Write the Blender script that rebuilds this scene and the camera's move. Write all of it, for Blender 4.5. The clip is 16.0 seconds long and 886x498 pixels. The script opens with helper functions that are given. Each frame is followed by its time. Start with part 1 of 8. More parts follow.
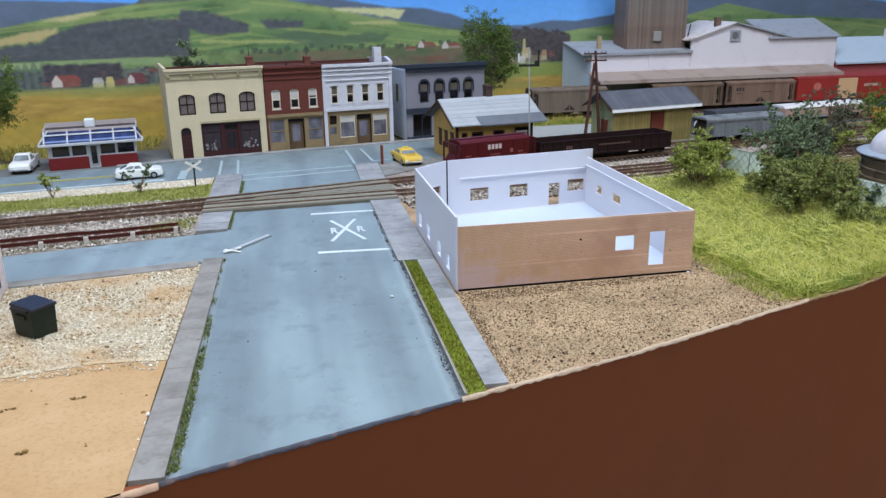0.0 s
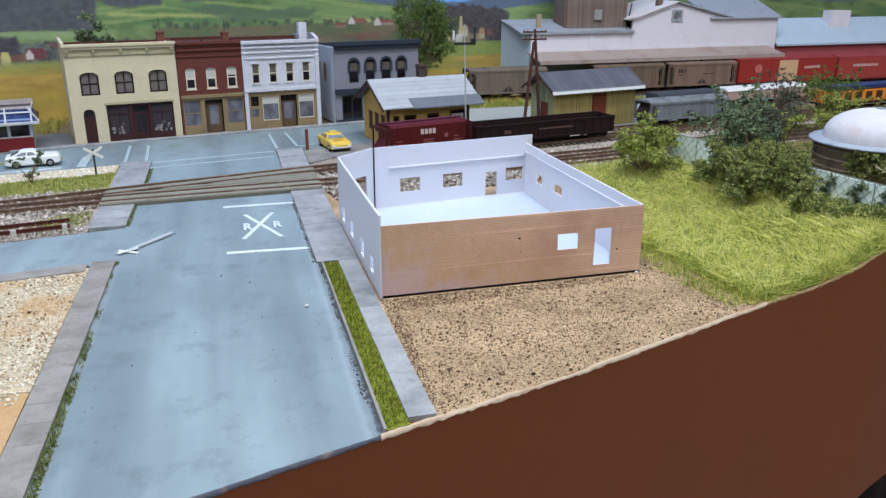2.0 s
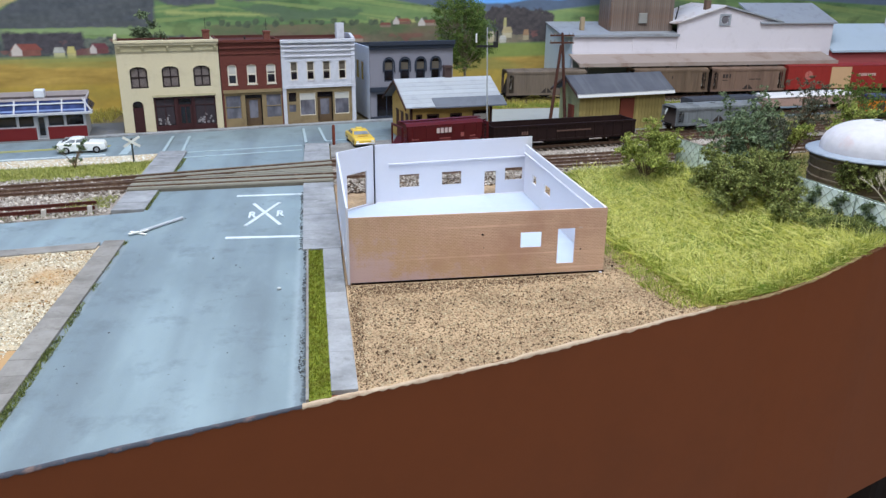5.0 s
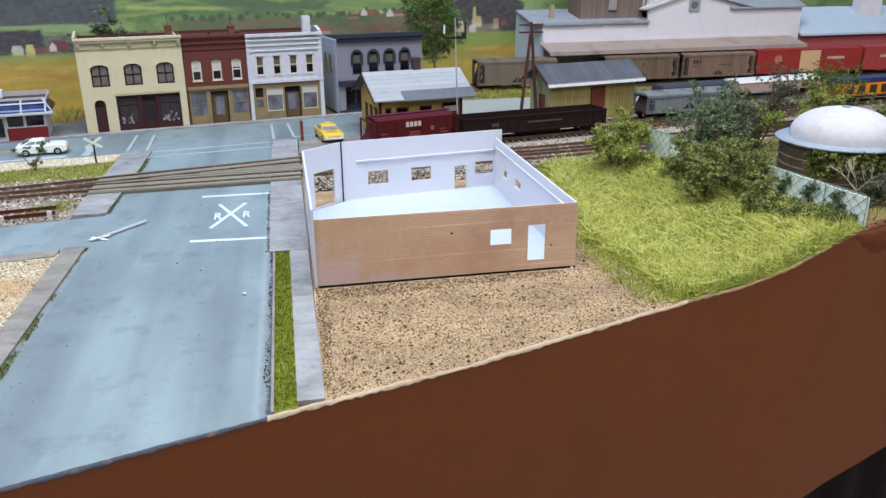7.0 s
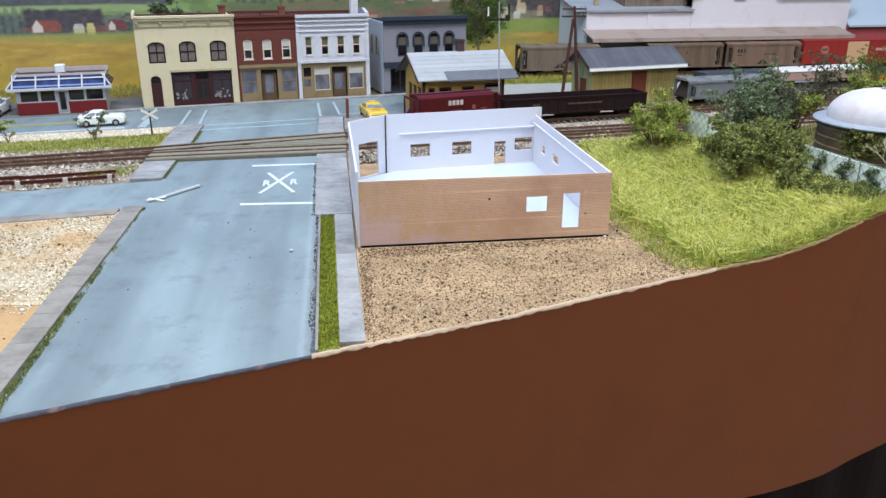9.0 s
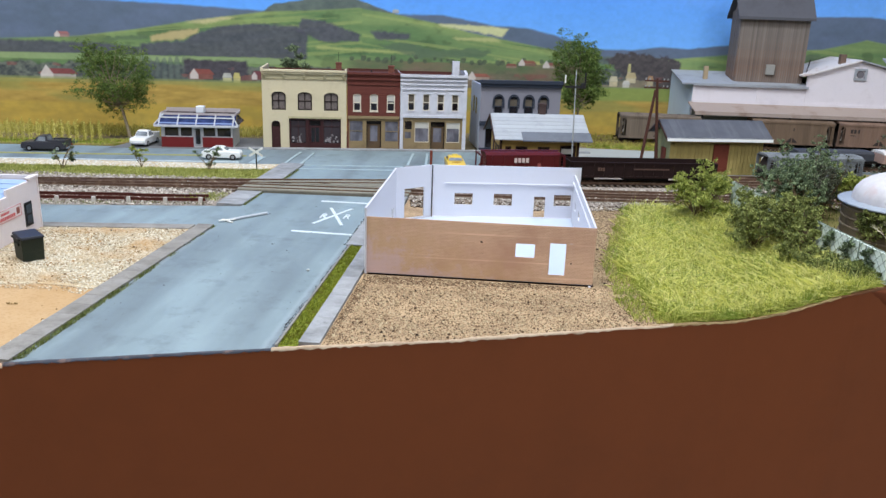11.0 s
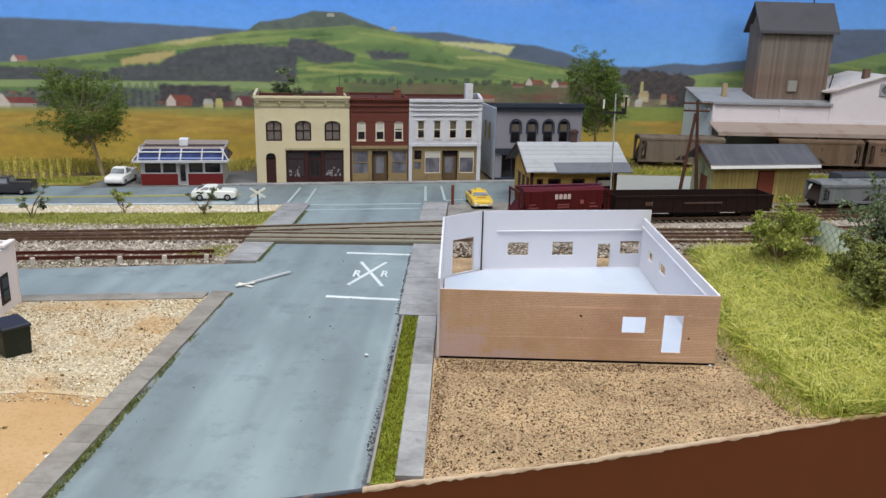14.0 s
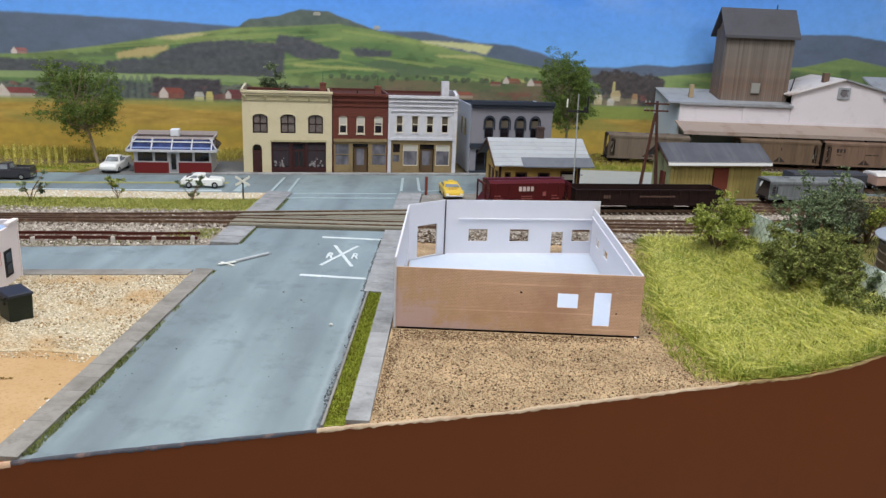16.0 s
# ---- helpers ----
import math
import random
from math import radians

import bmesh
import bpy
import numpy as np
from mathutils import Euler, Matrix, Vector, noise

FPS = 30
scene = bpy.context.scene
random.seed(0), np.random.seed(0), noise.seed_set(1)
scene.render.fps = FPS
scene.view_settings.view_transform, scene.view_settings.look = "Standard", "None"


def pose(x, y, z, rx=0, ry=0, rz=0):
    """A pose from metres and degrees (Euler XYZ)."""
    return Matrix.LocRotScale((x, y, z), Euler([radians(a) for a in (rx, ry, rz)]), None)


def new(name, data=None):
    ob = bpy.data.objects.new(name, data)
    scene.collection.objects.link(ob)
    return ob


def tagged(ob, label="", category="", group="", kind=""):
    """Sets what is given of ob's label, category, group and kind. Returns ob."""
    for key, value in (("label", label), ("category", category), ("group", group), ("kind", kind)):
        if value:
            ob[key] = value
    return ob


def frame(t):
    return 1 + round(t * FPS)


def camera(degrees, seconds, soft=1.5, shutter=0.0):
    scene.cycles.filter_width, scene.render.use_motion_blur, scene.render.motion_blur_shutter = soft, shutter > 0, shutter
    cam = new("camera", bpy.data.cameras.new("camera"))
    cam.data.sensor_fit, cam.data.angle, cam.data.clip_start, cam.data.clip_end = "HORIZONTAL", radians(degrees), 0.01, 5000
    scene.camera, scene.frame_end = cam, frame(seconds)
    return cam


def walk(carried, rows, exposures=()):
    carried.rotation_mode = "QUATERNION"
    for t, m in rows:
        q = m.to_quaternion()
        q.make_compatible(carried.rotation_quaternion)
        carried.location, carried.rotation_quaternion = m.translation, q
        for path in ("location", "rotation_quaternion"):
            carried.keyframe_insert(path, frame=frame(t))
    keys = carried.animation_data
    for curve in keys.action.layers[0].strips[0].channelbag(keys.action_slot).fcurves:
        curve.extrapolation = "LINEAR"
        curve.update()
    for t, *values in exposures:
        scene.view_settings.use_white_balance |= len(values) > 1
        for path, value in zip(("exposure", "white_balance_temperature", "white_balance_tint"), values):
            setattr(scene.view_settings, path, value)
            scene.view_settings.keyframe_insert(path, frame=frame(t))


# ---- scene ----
cam = camera(58.6, 16.0, 1.45)
METRES, EYE, TILT, LEAN, TURN = 0.8475, 0.1736, 0.43, 0.0, -10.5
ROWS = [
    (0.0, 0.0, 0.0, 0.0, -0.25, -18.12, 0.77),
    (0.5, 0.0172, 0.0318, 0.0034, -1.47, -18.42, 0.78),
    (1.0, 0.0218, 0.079, -0.004, -2.51, -19.1, 0.35),
    (1.5, 0.0154, 0.0789, -0.0089, -3.53, -19.43, 0.05),
    (2.0, 0.0131, 0.0663, -0.0077, -4.39, -19.56, -0.11),
    (2.5, 0.0045, 0.0427, -0.0052, -4.39, -19.65, -0.37),
    (3.0, 0.0057, 0.0482, 0.0003, -3.75, -19.78, -0.57),
    (3.5, 0.057, 0.0637, -0.0023, -1.36, -20.03, -1.53),
    (3.7, 0.0906, 0.0595, 0.0014, 2.21, -20.28, -1.9),
    (5.8, 0.0863, 0.0293, 0.0019, 0.81, -19.59, 0.3),
    (6.0, 0.0925, 0.0304, 0.0071, 0.55, -19.68, 0.42),
    (6.5, 0.0992, 0.0398, 0.0041, 0.2, -20.2, 0.52),
    (7.0, 0.0955, 0.0436, 0.0056, -0.17, -20.65, 0.34),
    (7.5, 0.0788, 0.0462, -0.0007, -0.54, -20.92, 0.03),
    (8.0, 0.0299, 0.0477, -0.0084, -0.56, -21.14, -0.32),
    (8.2, 0.0147, 0.0465, -0.0114, -0.79, -21.13, -0.5),
    (10.3, 0.2685, -0.0555, 0.0051, 14.28, -19.54, -0.64),
    (10.5, 0.2615, -0.0536, 0.0051, 15.2, -18.79, -1.13),
    (11.0, 0.2361, -0.0383, 0.0029, 16.13, -17.0, -1.75),
    (11.5, 0.2156, -0.0016, 0.0099, 15.3, -16.14, -1.33),
    (12.0, 0.2136, 0.0331, 0.007, 14.89, -16.23, -1.35),
    (12.5, 0.1847, 0.0401, -0.0005, 14.93, -16.16, -1.79),
    (13.0, 0.1807, 0.0376, 0.0095, 14.41, -16.06, -1.67),
    (13.5, 0.1515, 0.0461, 0.0126, 13.35, -16.13, -1.35),
    (14.0, 0.1136, 0.059, 0.0097, 12.35, -16.19, -1.2),
    (14.5, 0.084, 0.0517, 0.0105, 11.64, -16.25, -1.21),
    (15.0, 0.0803, 0.0313, 0.0112, 11.45, -16.29, -1.42),
    (15.5, 0.1171, 0.0043, 0.0204, 11.77, -16.35, -1.76),
    (16.0, 0.1553, -0.0007, 0.0208, 12.2, -16.59, -2.11),
]
walk(cam, [(t, pose(0, 0, EYE, TILT, LEAN, TURN) @ pose(METRES * x, METRES * y, METRES * z, 90 + pitch, roll, yaw)) for t, x, y, z, yaw, pitch, roll in ROWS],
     [(0.0, 0.03, 5850, 10), (2.5, 0.11, 5900, 10), (3.5, 0.14, 5880, 10), (7.0, 0.2, 6080, 10), (8.0, 0.2, 6080, 10), (10.5, 0.45, 5920, 10), (11.0, 0.22, 6150, 10), (12.0, 0.08, 6640, 10), (14.5, -0.05, 6720, 10), (16.0, 0.0, 6680, 10)])

# ---- light: a model railway in a room with white ceiling panels ----
world = bpy.data.worlds.new("world")
world.use_nodes = True
world.node_tree.nodes["Background"].inputs[0].default_value = (0.75, 0.85, 1.0, 1)
world.node_tree.nodes["Background"].inputs[1].default_value = 0.05
scene.world = world
ROOM = (-2.2, 2.6, -2.4, 1.75, -0.95, 1.35)      # x0 x1 y0 y1 floor ceiling
scene.view_settings.exposure = 0.0


def panel_lamp(x, y, sx, sy, watts, colour):
    data = bpy.data.lights.new("ceiling_panel_light", "AREA")
    data.shape, data.size, data.size_y, data.energy, data.color = "RECTANGLE", sx, sy, watts, colour
    ob = new("ceiling_panel_light", data)
    ob.matrix_world = pose(x, y, ROOM[5] - 0.03)
    return ob


COOL = (0.955, 0.98, 1.02)
panel_lamp(0.1, 0.35, 1.2, 0.5, 25.0, COOL)
panel_lamp(-1.2, -0.5, 0.6, 1.2, 16.0, COOL)
panel_lamp(1.5, -0.9, 0.6, 1.2, 26.0, COOL)


# ---- mesh helpers ----
class M:
    """Collects verts and faces of one mesh."""

    def __init__(self):
        self.v, self.f = [], []

    def add(self, verts, faces):
        n = len(self.v)
        self.v += [tuple(p) for p in verts]
        self.f += [tuple(n + i for i in face) for face in faces]
        return self

    def box(self, x0, x1, y0, y1, z0, z1):
        return self.add([(x, y, z) for z in (z0, z1) for y in (y0, y1) for x in (x0, x1)],
                        [(0, 2, 3, 1), (4, 5, 7, 6), (0, 1, 5, 4), (1, 3, 7, 5), (3, 2, 6, 7), (2, 0, 4, 6)])

    def taper(self, low, high, z0, z1):
        """A box whose lower and upper rectangles (x0, x1, y0, y1) differ."""
        a, b = low, high
        return self.add([(x, y, z0) for y in a[2:] for x in a[:2]] + [(x, y, z1) for y in b[2:] for x in b[:2]],
                        [(0, 2, 3, 1), (4, 5, 7, 6), (0, 1, 5, 4), (1, 3, 7, 5), (3, 2, 6, 7), (2, 0, 4, 6)])

    def prism(self, poly, z0, z1):
        n = len(poly)
        return self.add([(*p, z0) for p in poly] + [(*p, z1) for p in poly],
                        [tuple(range(n - 1, -1, -1)), tuple(range(n, 2 * n))] + [(i, (i + 1) % n, n + (i + 1) % n, n + i) for i in range(n)])

    def slab(self, poly, y0, y1):
        """A polygon in x, z, extruded along y."""
        n = len(poly)
        return self.add([(x, y0, z) for x, z in poly] + [(x, y1, z) for x, z in poly],
                        [tuple(range(n)), tuple(range(2 * n - 1, n - 1, -1))] + [(i, n + i, n + (i + 1) % n, (i + 1) % n) for i in range(n)])

    def side(self, poly, x0, x1):
        """A polygon in y, z, extruded along x."""
        n = len(poly)
        return self.add([(x0, y, z) for y, z in poly] + [(x1, y, z) for y, z in poly],
                        [tuple(range(n - 1, -1, -1)), tuple(range(n, 2 * n))] + [(i, (i + 1) % n, n + (i + 1) % n, n + i) for i in range(n)])

    def rod(self, a, b, r0, r1=None, n=8):
        a, b = Vector(a), Vector(b)
        r1 = r0 if r1 is None else r1
        q = (b - a).to_track_quat("Z", "Y").to_matrix()
        ring = [q @ Vector((math.cos(2 * math.pi * i / n), math.sin(2 * math.pi * i / n), 0)) for i in range(n)]
        return self.add([a + r0 * p for p in ring] + [b + r1 * p for p in ring],
                        [tuple(range(n - 1, -1, -1)), tuple(range(n, 2 * n))] + [(i, (i + 1) % n, n + (i + 1) % n, n + i) for i in range(n)])

    def lathe(self, profile, n=32, x=0.0, y=0.0):
        k = len(profile)
        self.add([(x + r * math.cos(2 * math.pi * i / n), y + r * math.sin(2 * math.pi * i / n), z) for i in range(n) for r, z in profile],
                 [(i * k + j, (i + 1) % n * k + j, (i + 1) % n * k + j + 1, i * k + j + 1) for i in range(n) for j in range(k - 1)])
        return self

    def wall(self, x0, x1, z0, z1, y0, y1, holes=()):
        """An upright wall along x, y0 to y1 thick, with rectangular holes (x0, x1, z0, z1)."""
        xs = sorted({x0, x1, *(v for h in holes for v in h[:2])})
        zs = sorted({z0, z1, *(v for h in holes for v in h[2:])})
        solid = {(i, j): not any(h[0] < (xs[i] + xs[i + 1]) / 2 < h[1] and h[2] < (zs[j] + zs[j + 1]) / 2 < h[3] for h in holes)
                 for i in range(len(xs) - 1) for j in range(len(zs) - 1)}
        for (i, j), full in solid.items():
            if not full:
                continue
            a, b, c, d = xs[i], xs[i + 1], zs[j], zs[j + 1]
            self.add([(a, y0, c), (b, y0, c), (b, y0, d), (a, y0, d)], [(0, 1, 2, 3)])
            self.add([(a, y1, c), (b, y1, c), (b, y1, d), (a, y1, d)], [(3, 2, 1, 0)])
            for di, dj, p, q in ((-1, 0, (a, c), (a, d)), (1, 0, (b, d), (b, c)), (0, -1, (b, c), (a, c)), (0, 1, (a, d), (b, d))):
                if not solid.get((i + di, j + dj), False):
                    self.add([(p[0], y0, p[1]), (q[0], y0, q[1]), (q[0], y1, q[1]), (p[0], y1, p[1])], [(0, 1, 2, 3)])
        return self

    def mesh(self, name, bevel=0.0, smooth=False, weld=False):
        me = bpy.data.meshes.new(name)
        me.from_pydata(self.v, [], self.f)
        if bevel or weld:
            bm = bmesh.new()
            bm.from_mesh(me)
            bmesh.ops.remove_doubles(bm, verts=bm.verts, dist=1e-6)
            if bevel:
                edges = [e for e in bm.edges if len(e.link_faces) == 2 and e.calc_face_angle(0) > 0.6]
                bmesh.ops.bevel(bm, geom=edges, offset=bevel, segments=1, affect="EDGES", clamp_overlap=True)
            bm.to_mesh(me)
            bm.free()
        if smooth:
            me.polygons.foreach_set("use_smooth", [True] * len(me.polygons))
        me.update()
        return me


def part(name, m, material, parent=None, label="", bevel=0.0, smooth=False, at=None, kind=""):
    me = m if isinstance(m, bpy.types.Mesh) else m.mesh(name, bevel, smooth)
    if not me.materials:
        me.materials.append(material)
    ob = new(name, me)
    ob.parent = parent
    if at is not None:
        ob.matrix_local = at
    return tagged(ob, label, kind=kind)


def thing(name, label, category, at=None, group="", kind=""):
    ob = new(name)
    ob.empty_display_size = 0.02
    if at is not None:
        ob.matrix_world = at
    return tagged(ob, label, category, group, kind)


# ---- materials ----
def lin(r, g, b):
    """Linear colour from 0..255 screen values."""
    return tuple((v / 255 / 12.92 if v <= 10.3 else ((v / 255 + 0.055) / 1.055) ** 2.4) for v in (r, g, b))


class Nodes:
    def __init__(self, name):
        self.m = bpy.data.materials.new(name)
        self.m.use_nodes = True
        self.t = self.m.node_tree
        self.b = self.t.nodes["Principled BSDF"]
        self.b.inputs["Specular IOR Level"].default_value = 0.28
        self.co = self.add("ShaderNodeTexCoord").outputs["Object"]

    def add(self, kind, **values):
        n = self.t.nodes.new(kind)
        for key, value in values.items():
            n.inputs[key.replace("_", " ")].default_value = value
        return n

    def link(self, a, b):
        self.t.links.new(a, b)

    def noise(self, scale, detail=4.0, rough=0.6, stretch=None):
        n = self.add("ShaderNodeTexNoise", Scale=scale, Detail=detail, Roughness=rough)
        if stretch:
            k = self.add("ShaderNodeMapping")
            k.inputs["Scale"].default_value = stretch
            self.link(self.co, k.inputs["Vector"])
            self.link(k.outputs[0], n.inputs["Vector"])
        else:
            self.link(self.co, n.inputs["Vector"])
        return n.outputs["Fac"]

    def ramp(self, fac, stops):
        r = self.add("ShaderNodeValToRGB")
        e = r.color_ramp.elements
        while len(e) < len(stops):
            e.new(0.5)
        for el, (p, c) in zip(e, stops):
            el.position, el.color = p, (*c, 1)
        self.link(fac, r.inputs[0])
        return r.outputs[0]

    def mix(self, fac, a, b, mode="MIX"):
        n = self.t.nodes.new("ShaderNodeMix")
        n.data_type, n.blend_type = "RGBA", mode
        for sock, v in ((n.inputs[0], fac), (n.inputs[6], a), (n.inputs[7], b)):
            if isinstance(v, bpy.types.NodeSocket):
                self.link(v, sock)
            elif isinstance(v, tuple):
                sock.default_value = (*v, 1)
            else:
                sock.default_value = v
        return n.outputs[2]

    def math(self, op, a, b=0.0):
        n = self.t.nodes.new("ShaderNodeMath")
        n.operation = op
        for sock, v in zip(n.inputs, (a, b)):
            if isinstance(v, bpy.types.NodeSocket):
                self.link(v, sock)
            else:
                sock.default_value = v
        return n.outputs[0]

    def bump(self, height, dist, strength=1.0):
        n = self.add("ShaderNodeBump", Strength=strength, Distance=dist)
        self.link(height, n.inputs["Height"])
        self.link(n.outputs[0], self.b.inputs["Normal"])

    def done(self, colour, rough=0.7, metal=0.0):
        if isinstance(colour, tuple):
            self.b.inputs["Base Color"].default_value = (*colour, 1)
        else:
            self.link(colour, self.b.inputs["Base Color"])
        if isinstance(rough, bpy.types.NodeSocket):
            self.link(rough, self.b.inputs["Roughness"])
        else:
            self.b.inputs["Roughness"].default_value = rough
        self.b.inputs["Metallic"].default_value = metal
        return self.m


def shade(c, k):
    return tuple(min(1.0, v * k) for v in c)


def paint(name, c, rough=0.6, var=0.14, scale=160, dirt=None, dirt_amount=0.3, bump=0.00012, metal=0.0, island=0.0, piece=0.0, gloss=0.3):
    """A painted or plain surface: grain and larger blotches, some dirt, slight relief."""
    n = Nodes(name)
    fine, broad = n.noise(scale * 6, 3), n.noise(scale, 4)
    col = n.mix(fine, shade(c, 1 - var), shade(c, 1 + var * 0.8))
    col = n.mix(n.math("MULTIPLY", broad, 0.5), col, shade(c, 1 - 1.2 * var))
    if dirt:
        mask = n.ramp(n.noise(scale * 0.7, 6, 0.7), [(0.52, (0, 0, 0)), (0.72, (dirt_amount,) * 3)])
        col = n.mix(mask, col, dirt)
    for node, amount, socket in (("ShaderNodeNewGeometry", island, "Random Per Island"), ("ShaderNodeObjectInfo", piece, "Random")):
        if amount:
            r = n.add(node).outputs[socket]
            col = n.mix(1.0, col, n.ramp(r, [(0.0, (1 - amount,) * 3), (1.0, (1.0,) * 3)]), "MULTIPLY")
    if bump:
        n.bump(fine, bump, 0.6)
    n.b.inputs["Specular IOR Level"].default_value = gloss
    return n.done(col, rough, metal)


def glass(name, c, rough=0.08):
    n = Nodes(name)
    col = n.mix(n.ramp(n.noise(100, 3, 0.5, (1, 1, 0.6)), [(0.36, (0, 0, 0)), (0.64, (1, 1, 1))]), shade(c, 0.62), shade(c, 1.25))
    n.b.inputs["Specular IOR Level"].default_value = 0.5
    return n.done(col, rough)


# ---- ground coverings ----
def ground_mat(name, c, c2, speck, scale=900, amount=0.5, rough=0.95, bump=0.0006, blotch=25):
    n = Nodes(name)
    broad = n.noise(blotch, 5, 0.65)
    col = n.mix(n.ramp(broad, [(0.35, (0, 0, 0)), (0.65, (1, 1, 1))]), c, c2)
    grain = n.noise(scale, 3, 0.7)
    col = n.mix(n.ramp(grain, [(0.5, (0, 0, 0)), (0.68, (amount,) * 3)]), col, speck)
    n.bump(grain, bump, 0.8)
    return n.done(col, rough)


def asphalt_mat():
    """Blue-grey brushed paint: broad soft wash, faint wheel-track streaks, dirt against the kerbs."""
    n = Nodes("blue_grey_asphalt")
    broad = n.noise(9, 4, 0.55, (1, 0.5, 1))
    col = n.ramp(broad, [(0.32, lin(114, 127, 131)), (0.52, lin(132, 147, 151)), (0.70, lin(147, 163, 167))])
    track = n.noise(26, 3, 0.5, (1, 0.07, 1))
    col = n.mix(n.ramp(track, [(0.44, (0, 0, 0)), (0.68, (0.7,) * 3)]), col, lin(101, 110, 115))
    smear = n.noise(90, 6, 0.7, (1, 0.3, 1))
    col = n.mix(n.ramp(smear, [(0.54, (0, 0, 0)), (0.78, (0.24,) * 3)]), col, lin(156, 172, 174))
    stain = n.noise(30, 7, 0.75)
    col = n.mix(n.ramp(stain, [(0.52, (0, 0, 0)), (0.68, (0.6,) * 3)]), col, lin(96, 104, 109))
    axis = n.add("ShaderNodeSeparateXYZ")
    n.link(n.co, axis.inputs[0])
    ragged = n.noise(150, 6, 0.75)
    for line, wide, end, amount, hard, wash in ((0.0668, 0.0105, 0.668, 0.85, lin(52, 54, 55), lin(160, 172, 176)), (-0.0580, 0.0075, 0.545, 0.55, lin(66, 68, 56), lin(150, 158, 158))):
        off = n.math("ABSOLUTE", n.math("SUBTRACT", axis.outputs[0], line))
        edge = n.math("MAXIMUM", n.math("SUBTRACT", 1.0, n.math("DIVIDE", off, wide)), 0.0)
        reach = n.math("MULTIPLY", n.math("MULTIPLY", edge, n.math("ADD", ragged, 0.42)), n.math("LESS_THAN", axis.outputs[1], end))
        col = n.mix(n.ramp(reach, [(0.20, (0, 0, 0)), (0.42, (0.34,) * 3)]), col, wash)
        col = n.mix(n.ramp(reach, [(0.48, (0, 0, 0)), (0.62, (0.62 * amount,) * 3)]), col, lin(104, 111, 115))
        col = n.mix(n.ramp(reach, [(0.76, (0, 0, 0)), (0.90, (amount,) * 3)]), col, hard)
    fine = n.noise(1500, 3, 0.7)
    col = n.mix(n.math("MULTIPLY", fine, 0.16), col, lin(92, 100, 106))
    n.bump(n.math("ADD", fine, n.math("MULTIPLY", smear, 2.0)), 0.00015, 0.7)
    return n.done(col, 0.62)


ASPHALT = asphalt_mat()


def concrete_mat(name, dark, mid, pale, smeared, scuffed):
    """Painted grey slabs: blotches, pale smears and dark scuffs, other on each slab."""
    n = Nodes(name)
    place = n.add("ShaderNodeVectorMath")
    n.link(n.co, place.inputs[0])
    n.link(n.math("MULTIPLY", n.add("ShaderNodeObjectInfo").outputs["Random"], 3.0), place.inputs[1])
    n.co = place.outputs[0]
    broad, fine = n.noise(40, 6, 0.7), n.noise(420, 3, 0.6)
    col = n.ramp(broad, [(0.34, dark), (0.52, mid), (0.70, pale)])
    smear = n.noise(46, 6, 0.75)
    col = n.mix(n.ramp(smear, [(0.54, (0, 0, 0)), (0.70, (0.4,) * 3)]), col, smeared)
    scuff = n.noise(90, 6, 0.78)
    col = n.mix(n.ramp(scuff, [(0.56, (0, 0, 0)), (0.70, (0.6,) * 3)]), col, scuffed)
    col = n.mix(n.math("MULTIPLY", fine, 0.2), col, shade(scuffed, 1.2))
    n.bump(fine, 0.0002, 0.6)
    return n.done(col, 0.85)


CONCRETE = concrete_mat("grey_concrete", lin(123, 124, 124), lin(150, 151, 152), lin(166, 167, 168), lin(179, 180, 181), lin(95, 95, 95))
KERB = concrete_mat("warm_grey_concrete", lin(116, 112, 106), lin(137, 133, 127), lin(150, 147, 141), lin(160, 157, 151), lin(94, 88, 79))
EARTH = ground_mat("layout_earth", lin(150, 130, 95), lin(120, 110, 80), lin(80, 70, 50))
DIRT = ground_mat("speckled_tan_dirt", lin(192, 164, 128), lin(150, 126, 97), lin(100, 80, 60), 560, 0.75, blotch=30)
SAND = ground_mat("smooth_tan_sand", lin(184, 154, 114), lin(172, 138, 94), lin(154, 119, 78), 500, 0.5, bump=0.0002, blotch=14)
GRAVEL = ground_mat("pale_gravel_bed", lin(200, 188, 162), lin(190, 166, 128), lin(124, 112, 92), 460, 0.7, blotch=34)
BALLAST = ground_mat("grey_brown_ballast_bed", lin(172, 162, 152), lin(140, 128, 116), lin(86, 76, 68), 600, 0.7)
TURF = ground_mat("green_turf_bed", lin(116, 120, 48), lin(160, 138, 82), lin(80, 82, 36), 700, 0.6, blotch=60)
DULLTURF = ground_mat("dry_olive_turf_bed", lin(142, 146, 72), lin(166, 160, 98), lin(106, 110, 52), 500, 0.6, blotch=40)
DARKTURF = ground_mat("olive_turf_bed", lin(112, 110, 58), lin(132, 112, 70), lin(72, 70, 40), 500, 0.6)
WHITE_LINE = paint("white_road_paint", lin(208, 216, 218), 0.6, 0.1, 220, lin(140, 158, 166), 0.8, 0.0001)
FADED_LINE = paint("faded_road_paint", lin(164, 180, 184), 0.6, 0.1, 200, lin(130, 148, 152), 0.8, 0.0001)
YELLOW_LINE = paint("yellow_road_paint", lin(172, 170, 112), 0.6, 0.08, 300, lin(150, 160, 150), 0.5, 0.0001)
FASCIA = paint("brown_fascia_paint", lin(130, 70, 35), 0.5, 0.08, 10, lin(112, 61, 31), 0.4, 0.00012, gloss=0.4)
